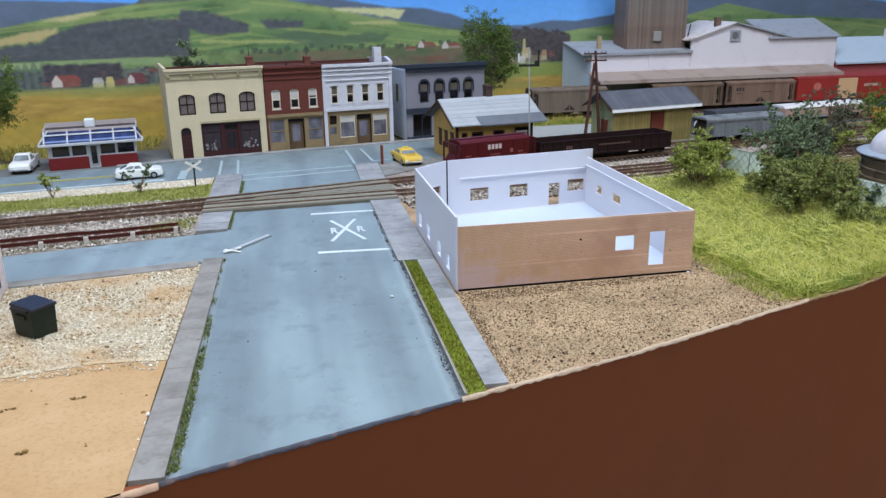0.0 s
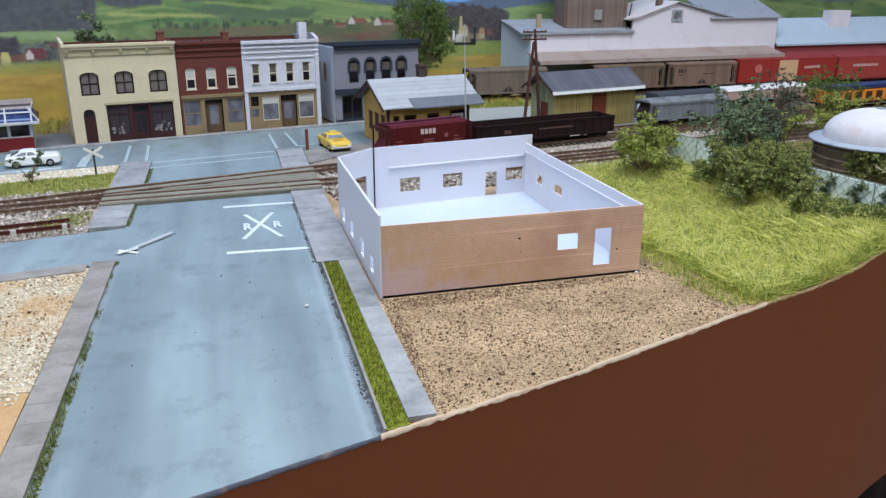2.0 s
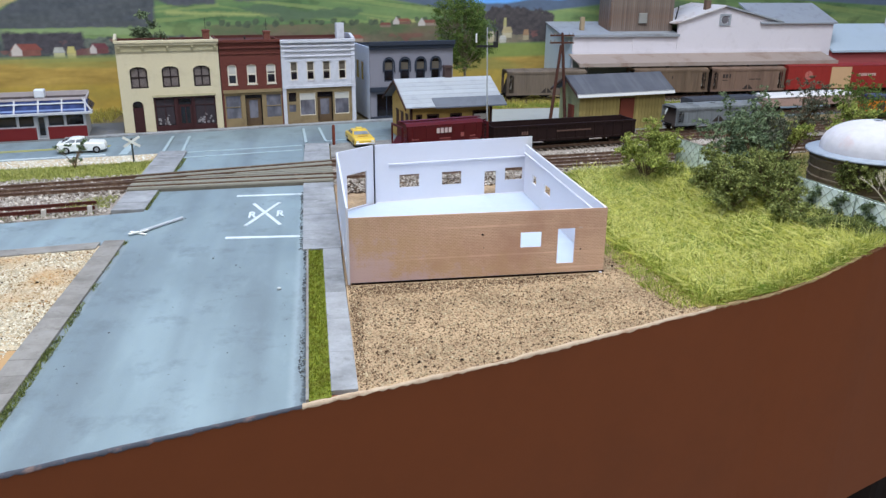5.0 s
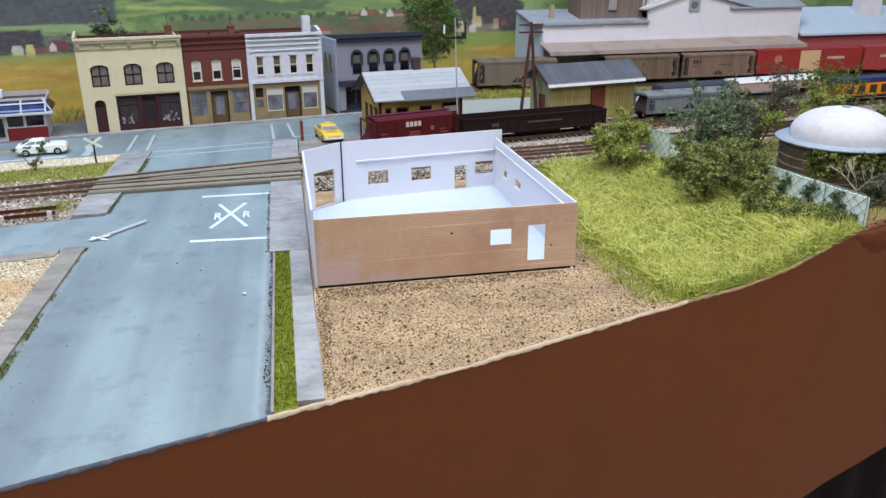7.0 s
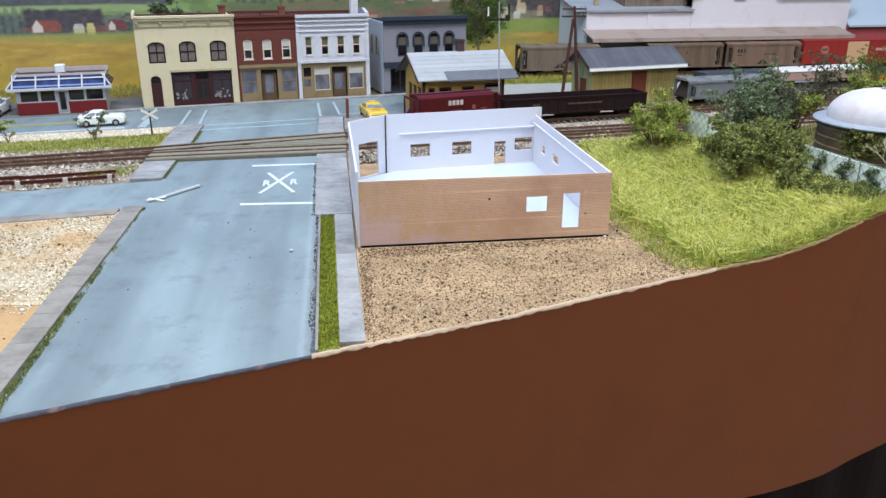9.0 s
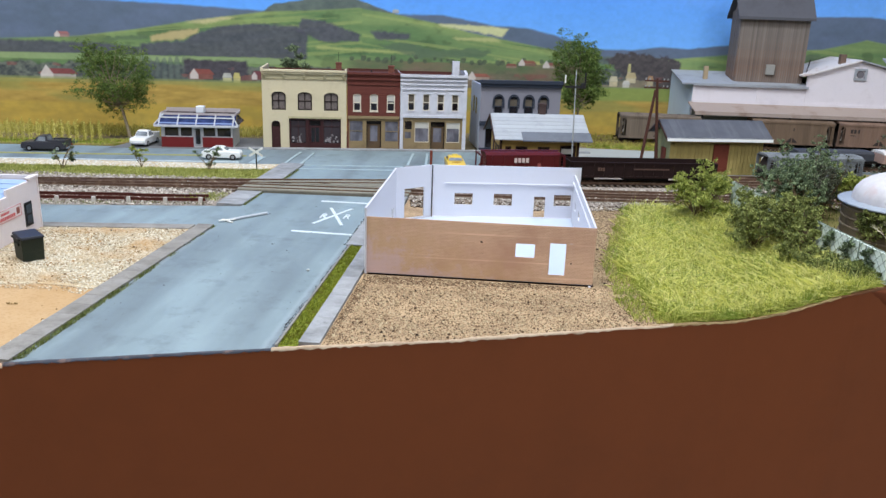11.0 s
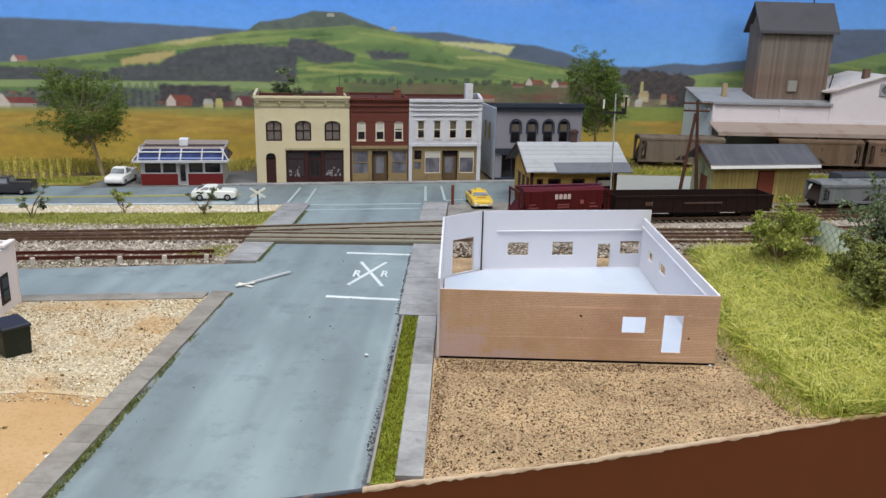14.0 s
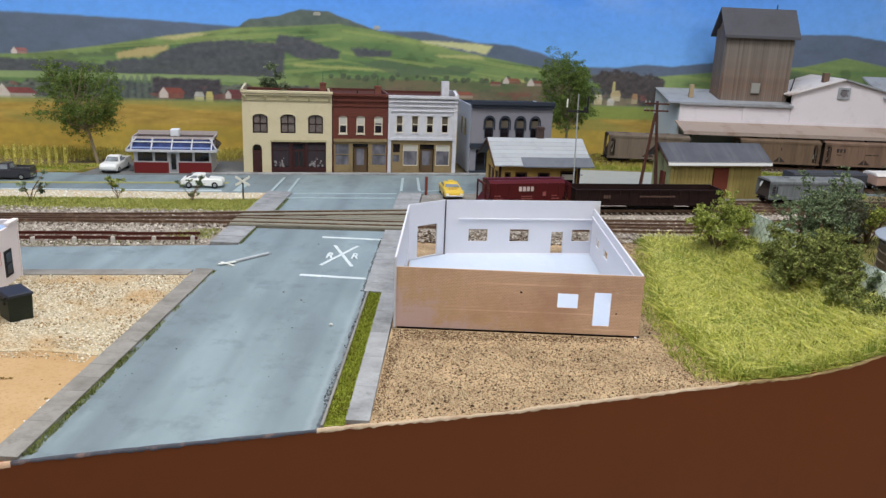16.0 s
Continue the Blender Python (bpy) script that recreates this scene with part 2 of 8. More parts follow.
PLASTER = paint("cream_plaster_edge", lin(192, 170, 144), 0.9, 0.25, 60, lin(140, 106, 78), 0.9, 0.0008)

EDGE = [(-1.5, -0.205), (-0.40, 0.161), (-0.20, 0.227), (-0.075, 0.2685), (0.067, 0.314), (0.153, 0.340), (0.232, 0.3675), (0.28, 0.3850),
        (0.331, 0.4020), (0.36, 0.4075), (0.384, 0.4135), (0.41, 0.4215), (0.43, 0.4310), (0.453, 0.4410), (0.475, 0.4500), (0.517, 0.468), (0.75, 0.570), (1.7, 1.0)]


def ease(t):
    t = min(1.0, max(0.0, t))
    return t * t * (3 - 2 * t)


def hill(x, y):
    """Height of the low rise on which tank and fence stand."""
    return 0.0185 * ease((x - 0.325) / 0.1) * (1 - ease((y - 0.66) / 0.05))


def edge_y(x):
    """The front edge, a smooth bent line through EDGE."""
    i = next((k for k in range(len(EDGE) - 1) if x <= EDGE[k + 1][0]), len(EDGE) - 2)
    (ax, ay), (bx, by) = EDGE[i], EDGE[i + 1]
    slope = lambda k: (EDGE[min(k + 1, len(EDGE) - 1)][1] - EDGE[max(k - 1, 0)][1]) / (EDGE[min(k + 1, len(EDGE) - 1)][0] - EDGE[max(k - 1, 0)][0])
    h, t = bx - ax, (x - ax) / (bx - ax)
    return (2 * t ** 3 - 3 * t * t + 1) * ay + (t ** 3 - 2 * t * t + t) * h * slope(i) + (3 * t * t - 2 * t ** 3) * by + (t ** 3 - t * t) * h * slope(i + 1)


def front(x0, x1, step=0.01, inset=0.0):
    """The layout's front edge from x0 to x1, on one grid for all coverings."""
    xs = [x0] + [k * 0.01 for k in range(math.floor(x0 / 0.01) + 1, math.ceil(x1 / 0.01)) if x0 + 1e-4 < k * 0.01 < x1 - 1e-4] + [x1]
    return [(x, edge_y(x) + inset) for x in xs]


def sheet(name, label, category, poly, top, material, low=-0.012, kind="structure"):
    ob = part(name, M().prism(poly, low, top), material, kind=kind)
    return tagged(ob, label, category)


sheet("ground", "tan scenic base of a model railway layout", "ground",
             front(-1.5, 1.7, 0.02, 0.001) + [(1.7, 1.62), (-1.5, 0.94)], -0.003, EARTH, -0.03)

# brown front board, following the bent edge of the layout
fascia, line = M(), front(-1.5, 1.7)
ring = [(x, y + d, z if z < -0.1 else z + hill(x, y)) for x, y in line for d, z in ((-0.0005, -0.001), (-0.0005, -0.1745), (0.0055, -0.1745), (0.0055, -0.001))]
fascia.add(ring, [(4 * i + j, 4 * i + (j + 1) % 4, 4 * i + 4 + (j + 1) % 4, 4 * i + 4 + j) for i in range(len(line) - 1) for j in range(4)])
tagged(part("fascia_board", fascia, FASCIA, kind="structure"), "brown painted fascia board along the layout front", "fascia")

# added dark sheet for the shade under the board, down to the room floor
skirt, line = M(), front(-1.5, 1.7)
hang = [(x, y + 0.035 + 0.004 * math.sin(x * 95) + d, z) for x, y in line for d, z in ((0, -0.032), (0, -0.947), (0.006, -0.947), (0.006, -0.032))]
skirt.add(hang, [(4 * i + j, 4 * i + (j + 1) % 4, 4 * i + 4 + (j + 1) % 4, 4 * i + 4 + j) for i in range(len(line) - 1) for j in range(4)])
tagged(part("under_board_shade_sheet", skirt, paint("under_board_shade_brown", lin(30, 18, 13), 0.95, 0.2, 60, lin(20, 13, 10), 0.6, 0.0006), kind="structure"),
       "added dark brown sheet for the shade below the layout board", "skirt")

# crumbling cream plaster rim where scenery meets the board
rng = random.Random(4)


def crumbly(x0, x1, wide, low, high, material, name, label, lift=0.0):
    """A broken strip along the front edge, its inner line and crest uneven."""
    m, rs = M(), random.Random(int(x0 * 1000) + 77)
    n = int((x1 - x0) / 0.0022)
    rows, w, z = [], wide, (low + high) / 2
    for i in range(n + 1):
        x = x0 + (x1 - x0) * i / n
        y = edge_y(x)
        h = hill(x, y) + lift
        w += rs.uniform(-0.35, 0.35) * wide
        w = min(1.6 * wide, max(0.35 * wide, w))
        z = min(high, max(low, z + rs.uniform(-0.5, 0.5) * (high - low)))
        rows.append([(x, y - 0.0009 + rs.uniform(0, 0.0003), h - 0.0013 + rs.uniform(-0.0006, 0.0006)), (x, y - 0.0006, h + z), (x, y + w * 0.6, h + z * 0.8), (x, y + w, h - 0.0003), (x, y + w, h - 0.003)])
    m.add([p for r in rows for p in r], [(5 * i + j, 5 * i + 5 + j, 5 * i + 6 + j, 5 * i + 1 + j) for i in range(n) for j in range(4)])
    tagged(part(name, m, material, kind="structure", smooth=True), label, "rim")


crumbly(0.066, 0.292, 0.0014, -0.0003, 0.0005, PLASTER, "plaster_rim", "crumbling cream plaster rim of the scenery")
crumbly(0.292, 0.398, 0.0012, -0.0005, 0.0006, paint("dry_straw_earth", lin(172, 146, 106), 0.95, 0.3, 90, lin(112, 82, 54), 0.9, 0.0008), "earth_rim", "crumbling tan earth rim under the grass")
crumbly(0.398, 0.75, 0.0020, -0.0006, 0.0010, paint("brown_crumbled_earth", lin(116, 78, 54), 0.95, 0.3, 90, lin(74, 50, 36), 0.9, 0.001), "earth_rim", "crumbled brown earth rim before the tank")
crumbly(-0.060, 0.066, 0.0014, 0.00005, 0.0002, paint("dark_cracked_road_edge", lin(70, 72, 80), 0.8, 0.2, 140, lin(150, 120, 106), 0.8, 0.0003), "road_edge", "dark cracked edge of the road at the layout front")
crumbly(-0.9, -0.060, 0.0020, 0.0000, 0.0006, paint("pinkish_sand_edge", lin(190, 158, 130), 0.9, 0.15, 140, lin(120, 84, 66), 0.7, 0.0003), "sand_rim", "crumbling edge of the sand at the layout front", -0.0008)

# rough painted plaster under the rim, lapping over the fascia
lap, laprs = M(), random.Random(12)
cols, rows_ = 96, 9
lapv = []
for i in range(cols + 1):
    x = 0.408 + 0.34 * i / cols
    deep = 0.0245 * ease((x - 0.408) / 0.045) * (0.92 + 0.16 * math.sin(41 * x) * math.sin(97 * x)) + 0.0004
    for j in range(rows_ + 1):
        k = j / rows_
        out = 0.0017 * math.sin(math.pi * min(1.0, 0.15 + 0.95 * k)) * ease((x - 0.408) / 0.03)
        out += laprs.uniform(-0.00035, 0.00045) * (0 < j < rows_) * ease((x - 0.408) / 0.03)
        lapv.append((x, edge_y(x) - out + (0.0012 if j in (0, rows_) else 0.0), hill(x, edge_y(x)) - 0.0006 - deep * k))
lap.add(lapv, [((rows_ + 1) * i + j, (rows_ + 1) * i + j + 1, (rows_ + 1) * (i + 1) + j + 1, (rows_ + 1) * (i + 1) + j) for i in range(cols) for j in range(rows_)])
tagged(part("plaster_lap", lap, paint("rough_brown_painted_plaster", lin(124, 66, 36), 0.75, 0.25, 90, lin(86, 46, 28), 0.8, 0.0008), kind="structure", smooth=True), "rough brown painted plaster lapping over the fascia top", "rim")

# roads
road = M()
road.prism(front(-0.058, 0.068, 0.02) + [(0.064, 0.685), (-0.058, 0.677)], -0.012, 0.0)
road.prism([(-1.2, 0.366), (-0.2, 0.5242), (-0.05, 0.5475), (-0.05, 0.622), (-0.2, 0.5920), (-1.2, 0.394)], -0.012, -0.0003)
road.prism([(-0.057, 0.715), (0.062, 0.745), (0.060, 0.86), (-0.07, 0.84)], -0.012, -0.0003)
road.prism([(-1.3, 0.610), (-0.373, 0.787), (-0.118, 0.822), (0.06, 0.853), (0.40, 0.93), (0.8, 1.0), (0.8, 1.05), (0.36, 1.03),
            (0.127, 0.983), (-0.142, 0.925), (-0.426, 0.879), (-1.3, 0.72)], -0.012, -0.0006)
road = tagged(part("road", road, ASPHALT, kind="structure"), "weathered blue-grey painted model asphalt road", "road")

marks = thing("road_marking", "worn white and yellow painted road markings", "road marking", kind="structure")


def stripe(name, a, b, w, z=0.0003, material=None):
    a, b = Vector(a), Vector(b)
    d = (b - a).normalized()
    q = Vector((-d.y, d.x)) * w / 2
    part(name, M().prism([tuple(a - q), tuple(b - q), tuple(b + q), tuple(a + q)], z - 0.0008, z), material or WHITE_LINE, marks)


for a, b, w in (((0.0082, 0.6555), (0.0625, 0.6555), 0.0042), ((0.0102, 0.5465), (0.0612, 0.5440), 0.0042),
                ((0.0235, 0.631), (0.0465, 0.5725), 0.0028), ((0.0435, 0.631), (0.0215, 0.5725), 0.0028),
                ((-0.061, 0.829), (0.058, 0.8515), 0.003), ((-0.0575, 0.806), (0.058, 0.8285), 0.003),
                ((-0.084, 0.916), (-0.081, 0.838), 0.003), ((-0.066, 0.914), (-0.062, 0.838), 0.003),
                ((0.058, 0.945), (0.062, 0.865), 0.003), ((0.076, 0.950), (0.083, 0.872), 0.003),
                ((0.083, 0.871), (0.135, 0.886), 0.003), ((-0.118, 0.826), (-0.119, 0.870), 0.008)):
    stripe("line", a, b, w, 0.0005 if a[0] == 0.0435 else 0.0003, FADED_LINE if a[1] > 0.8 else WHITE_LINE)
for k in (-0.0022, 0.0022):
    stripe("yellow_line", (-0.9, 0.722 + k), (-0.391, 0.820 + k), 0.0014, material=YELLOW_LINE)
    stripe("yellow_line", (-0.391, 0.820 + k), (-0.14, 0.8715 + k), 0.0014, material=YELLOW_LINE)
stripe("edge_line", (-0.9, 0.692), (-0.326, 0.797), 0.0024)
stripe("edge_line", (-0.326, 0.797), (-0.135, 0.828), 0.0024)
for x, y in ((0.0255, 0.6005), (0.0462, 0.6015)):
    font = bpy.data.curves.new("letter_r", "FONT")
    font.body, font.size, font.extrude, font.align_x, font.offset = "R", 0.0135, 0.0002, "CENTER", 0.0004
    ob = new("letter", font)
    me = bpy.data.meshes.new_from_object(ob.evaluated_get(bpy.context.evaluated_depsgraph_get()))
    bpy.data.objects.remove(ob)
    me.transform(Matrix.Diagonal((0.72, 1.55, 1, 1)))
    part("letter", me, WHITE_LINE, marks, "white letter R", at=pose(x - 0.001, y - 0.008, 0.0004))

# pavements, each slab a piece
pave = thing("pavement", "grey concrete pavement slabs beside the road", "pavement", kind="structure")


def slab_row(a, b, w, n, material, gap=0.00015, top=0.0014, name="paving_slab"):
    """n slabs from a to b, w wide to the right of the way."""
    a, b = Vector(a), Vector(b)
    d = (b - a) / n
    u = d.normalized()
    q = Vector((u.y, -u.x)) * w
    length = d.length - gap
    me = M().prism([(0, 0), (w, 0), (w, length), (0, length)], -0.004, top).mesh(name, 0.00008)
    for i in range(n):
        p = a + d * i
        part(name, me, material, pave, at=Matrix.Translation((p.x, p.y, rng.uniform(-0.0001, 0.0001))) @ pose(0, 0, 0, 0, 0, math.degrees(math.atan2(d.y, d.x)) - 90))


slab_row((-0.0715, edge_y(-0.065) + 0.0034), (-0.0695, 0.5475), 0.0135, 17, KERB, 0.00010)
slab_row((0.0785, edge_y(0.090) + 0.0012), (0.0765, 0.512), 0.0118, 5, CONCRETE, 0.0001)
slab_row((0.0635, 0.5125), (0.0615, 0.690), 0.0255, 9, CONCRETE, 0.0001)
slab_row((-0.0825, 0.622), (-0.082, 0.682), 0.0245, 3, CONCRETE)
slab_row((-0.0825, 0.726), (-0.083, 0.832), 0.0265, 5, CONCRETE)
slab_row((0.0605, 0.752), (0.061, 0.855), 0.0255, 5, CONCRETE)
U, V = Vector((math.cos(radians(12.2)), math.sin(radians(12.2)))), Vector((-math.sin(radians(12.2)), math.cos(radians(12.2))))
TOWN = Vector((-0.140, 0.934))


def town(u, v):
    return tuple(TOWN + U * u + V * v)


slab_row(town(-0.06, -0.001), town(0.44, -0.001), 0.010, 24, CONCRETE, 0.0003, 0.0012)
sheet("ground", "dark asphalt apron round the diner", "yard", [town(-0.19, -0.011), town(-0.06, -0.011), town(0.0, -0.0115), town(0.0, 0.08), town(-0.16, 0.08)], -0.0004, paint("dark_worn_asphalt", lin(112, 112, 112), 0.9, 0.14, 60, lin(84, 82, 80), 0.5, 0.0002), -0.01)
sheet("ground", "pale concrete yard between depot and freight house", "yard", [(0.27, 0.93), (0.62, 1.0), (0.62, 1.07), (0.27, 1.06)], -0.0002, paint("pale_yard_concrete", lin(166, 168, 162), 0.9, 0.1, 50, lin(150, 150, 145), 0.5, 0.0002), -0.01)

sheet("pavement_edge", "worn grey concrete edging between side road and gravel lot", "edging", [(-0.9, 0.4035), (-0.2, 0.5150), (-0.0722, 0.5340), (-0.0722, 0.5472), (-0.2, 0.5272), (-0.9, 0.4175)], 0.0006, KERB, -0.006)

# kerb stone and weedy edges
kerb = M().prism([(0.0675, edge_y(0.067) + 0.001), (0.0688, edge_y(0.068) + 0.001), (0.0672, 0.512), (0.066, 0.512)], -0.004, 0.0019)
tagged(part("kerb", kerb, KERB, kind="structure"), "thin grey kerb beside the grass strip", "kerb")

# coverings
sheet("ground", "speckled tan dirt lot under the kit building", "dirt lot",
      front(0.0902, 0.30, 0.02, 0.0015) + [(0.30, 0.70), (0.088, 0.684)], -0.0004, DIRT, -0.01)
sheet("ground", "pale gravel parking lot", "gravel lot", [(-0.9, 0.29), (-0.24, 0.382), (-0.16, 0.379), (-0.11, 0.389), (-0.072, 0.386), (-0.0705, 0.541), (-0.2, 0.522), (-0.9, 0.411)], -0.0002, GRAVEL, -0.01)
sheet("ground", "smooth tan sand at the layout edge", "sand", front(-0.9, -0.0725, 0.03, 0.0005) + [(-0.0725, 0.392), (-0.11, 0.394), (-0.16, 0.386), (-0.24, 0.39), (-0.9, 0.30)], -0.0008, SAND, -0.01)
sheet("ground", "green turf under tall static grass", "turf", front(0.282, 0.345, 0.02, 0.003) + [(0.345, 0.706), (0.305, 0.700), (0.300, 0.66), (0.277, 0.55), (0.270, 0.50), (0.279, 0.447)], 0.0004, TURF, -0.01)
FENCE_A, FENCE_B = Vector((0.4314, 0.4334)), Vector((0.3895, 0.662))


def slope(name, label, xs, low, high, material, rows=30):
    """A ground sheet over the low rise, from low(x) to high(x)."""
    m, n = M(), rows + 1
    verts = []
    for x in xs:
        for j in range(n):
            y = low(x) + (high(x) - low(x)) * j / rows
            verts.append((x, y, hill(x, y) + 0.0005))
        verts.append((x, low(x), -0.004))
    faces = [(i * (n + 1) + j, (i + 1) * (n + 1) + j, (i + 1) * (n + 1) + j + 1, i * (n + 1) + j + 1) for i in range(len(xs) - 1) for j in range(n - 1)]
    faces += [(i * (n + 1) + n, (i + 1) * (n + 1) + n, (i + 1) * (n + 1), i * (n + 1)) for i in range(len(xs) - 1)]
    return tagged(part(name, m.add(verts, faces), material, kind="structure", smooth=True), label, "turf")


def fence_y(x):
    return FENCE_A.y + (x - FENCE_A.x) * (FENCE_B.y - FENCE_A.y) / (FENCE_B.x - FENCE_A.x)


span = lambda a, b, n: [a + (b - a) * i / n for i in range(n + 1)]
slope("ground", "green turf rising towards the fence", span(0.3445, 0.3895, 10) + span(0.3905, 0.4314, 12), lambda x: edge_y(x) + 0.002,
      lambda x: 0.708 + 0.1 * (x - 0.345) if x < 0.39 else max(fence_y(x), edge_y(x) + 0.003), TURF)
slope("ground", "olive turf round the storage tank", span(0.3900, 0.4314, 12) + span(0.445, 1.2, 30), lambda x: max(fence_y(x), edge_y(x) + 0.002),
      lambda x: 0.711 + 0.24 * (x - 0.39), DARKTURF)
sheet("ground", "green grass verge between railway and street", "verge", [(-1.2, 0.57), (-0.336, 0.718), (-0.083, 0.742), (-0.0835, 0.796), (-0.12, 0.788), (-0.36, 0.755), (-1.2, 0.595)], -0.0002, DULLTURF, -0.01)
sheet("ground", "pale gravel road shoulder", "shoulder", [(-1.2, 0.594), (-0.36, 0.754), (-0.12, 0.787), (-0.085, 0.795), (-0.085, 0.83), (-0.118, 0.823), (-0.373, 0.788), (-1.2, 0.63)], -0.0004, GRAVEL, -0.01)
sheet("ground", "grey ballast bed of the tracks", "ballast", [(-1.2, 0.396), (-0.2, 0.5925), (-0.083, 0.6160), (-0.0825, 0.74), (-0.336, 0.716), (-1.2, 0.565)], -0.0008, BALLAST, -0.012)
sheet("ground", "grey ballast bed of the tracks", "ballast", [(0.0865, 0.687), (0.30, 0.703), (0.41, 0.715), (1.3, 0.95), (1.3, 1.02), (0.4, 0.885), (0.14, 0.83), (0.088, 0.79)], -0.0008, BALLAST, -0.012)
sheet("ground", "grass and weeds between yard and freight house", "verge", [(0.29, 1.062), (0.62, 1.072), (1.3, 1.1), (1.3, 1.13), (0.60, 1.098), (0.31, 1.10)], 0.0, TURF, -0.01)
sheet("ground", "grey gravel round the depot", "gravel lot", [(0.0875, 0.792), (0.14, 0.8305), (0.40, 0.8855), (0.60, 0.918), (0.60, 0.962), (0.40, 0.9285), (0.0875, 0.8575)], -0.0003, ground_mat("grey_gravel", lin(150, 148, 143), lin(122, 119, 114), lin(74, 70, 66), 520, 0.8), -0.01)
sheet("ground", "grey ballast bed of the rear track", "ballast", [(0.30, 1.10), (0.60, 1.10), (1.4, 1.13), (1.4, 1.2), (0.60, 1.172), (0.28, 1.155)], -0.0012, BALLAST, -0.012)
sheet("ground", "green verge before the corn field", "verge", [(-1.2, 0.742), (-0.426, 0.882), (-0.335, 0.899), (-0.30, 0.96), (-1.2, 0.80)], 0.0, TURF, -0.01)


# ---- tracks ----
RAIL = paint("rusty_brown_rail", lin(116, 92, 76), 0.5, 0.2, 200, lin(176, 152, 130), 0.7, 0.0001, 0.3)
RAIL_RED = paint("red_rust_rail", lin(88, 44, 34), 0.7, 0.2, 200, lin(60, 40, 34), 0.6, 0.0001)
TIE = paint("dusty_brown_tie", lin(128, 114, 100), 0.9, 0.25, 120, lin(174, 162, 148), 0.85, 0.0003, piece=0.35)
PLANK = paint("grey_tan_crossing_plank", lin(136, 132, 117), 0.85, 0.2, 60, lin(100, 94, 80), 0.7, 0.0003, piece=0.12)
GAUGE = 0.0152


def smooth_path(points, step=0.008):
    """A Catmull-Rom line through the points, sampled at even steps."""
    pts = [Vector(p) for p in points]
    pts = [2 * pts[0] - pts[1]] + pts + [2 * pts[-1] - pts[-2]]
    out = []
    for a, b, c, d in zip(pts, pts[1:], pts[2:], pts[3:]):
        n = max(2, int((c - b).length / 0.002))
        for i in range(n):
            t = i / n
            out.append(0.5 * (2 * b + (c - a) * t + (2 * a - 5 * b + 4 * c - d) * t * t + (3 * b - a - 3 * c + d) * t ** 3))
    out.append(pts[-2])
    even, left = [out[0]], step
    for a, b in zip(out, out[1:]):
        left -= (b - a).length
        if left <= 0:
            even.append(b)
            left += step
    return even


def track(label, points, rail, ties=True, skip=None):
    t = thing("track", label, "railway track", kind="structure")
    line = smooth_path(points, 0.0068)
    way = [(line[min(i + 1, len(line) - 1)] - line[max(i - 1, 0)]).normalized() for i in range(len(line))]
    for s in (-1, 1):
        m = M()
        for i in range(len(line) - 1):
            pa, pb = (line[j] + Vector((-way[j].y, way[j].x)) * s * GAUGE / 2 for j in (i, i + 1))
            qa, qb = (Vector((-way[j].y, way[j].x)) for j in (i, i + 1))
            for w, z0, z1 in ((0.0005, 0.0031, 0.0040), (0.00022, 0.0018, 0.0031), (0.001, 0.0013, 0.0018)):
                c = [(*(pa - qa * w), z0), (*(pb - qb * w), z0), (*(pb + qb * w), z0), (*(pa + qa * w), z0)]
                m.add(c + [(x, y, z1) for x, y, _ in c], [(0, 1, 5, 4), (2, 3, 7, 6), (4, 5, 6, 7)])
        part("rail", m, rail, t)
    if ties:
        me = M().box(-0.0015, 0.0015, -0.0135, 0.0135, -0.001, 0.0013).mesh("tie", 0.0002)
        for p, d in zip(line, way):
            if skip and skip[0] < p.x < skip[1]:
                continue
            part("tie", me, TIE, t, at=Matrix.Translation((p.x, p.y, rng.uniform(-0.0002, 0.0001))) @ pose(0, 0, 0, 0, 0, math.degrees(math.atan2(d.y, d.x)) + rng.uniform(-1.5, 1.5)))
    return t


XING = (-0.083, 0.088)
track("ballasted main line track with brown rails", [(-0.75, 0.603), (-0.257, 0.668), (-0.14, 0.684), (-0.073, 0.6925), (0.09, 0.705), (0.295, 0.723), (0.37, 0.733), (0.7, 0.79)], RAIL, skip=XING)
track("siding curving away from the main line", [(-0.30, 0.668), (-0.22, 0.6835), (-0.14, 0.6995), (-0.077, 0.7155), (0.092, 0.755), (0.17, 0.776), (0.256, 0.801), (0.42, 0.832), (0.75, 0.89)], RAIL, skip=XING)
track("second track behind the kit building", [(0.14, 0.735), (0.33, 0.7545), (0.5, 0.786), (0.8, 0.85)], RAIL)
track("rust-red dead end siding", [(-0.75, 0.515), (-0.23, 0.6135), (-0.16, 0.6225), (-0.092, 0.634)], RAIL_RED)
track("yard track with parked cars", [(0.44, 0.868), (0.7, 0.910), (1.2, 0.99)], RAIL)
track("rear track along the freight house", [(0.28, 1.1221), (0.6, 1.1333), (1.3, 1.158)], RAIL)
track("second yard track", [(0.50, 0.966), (0.8, 1.012), (1.25, 1.08)], RAIL)

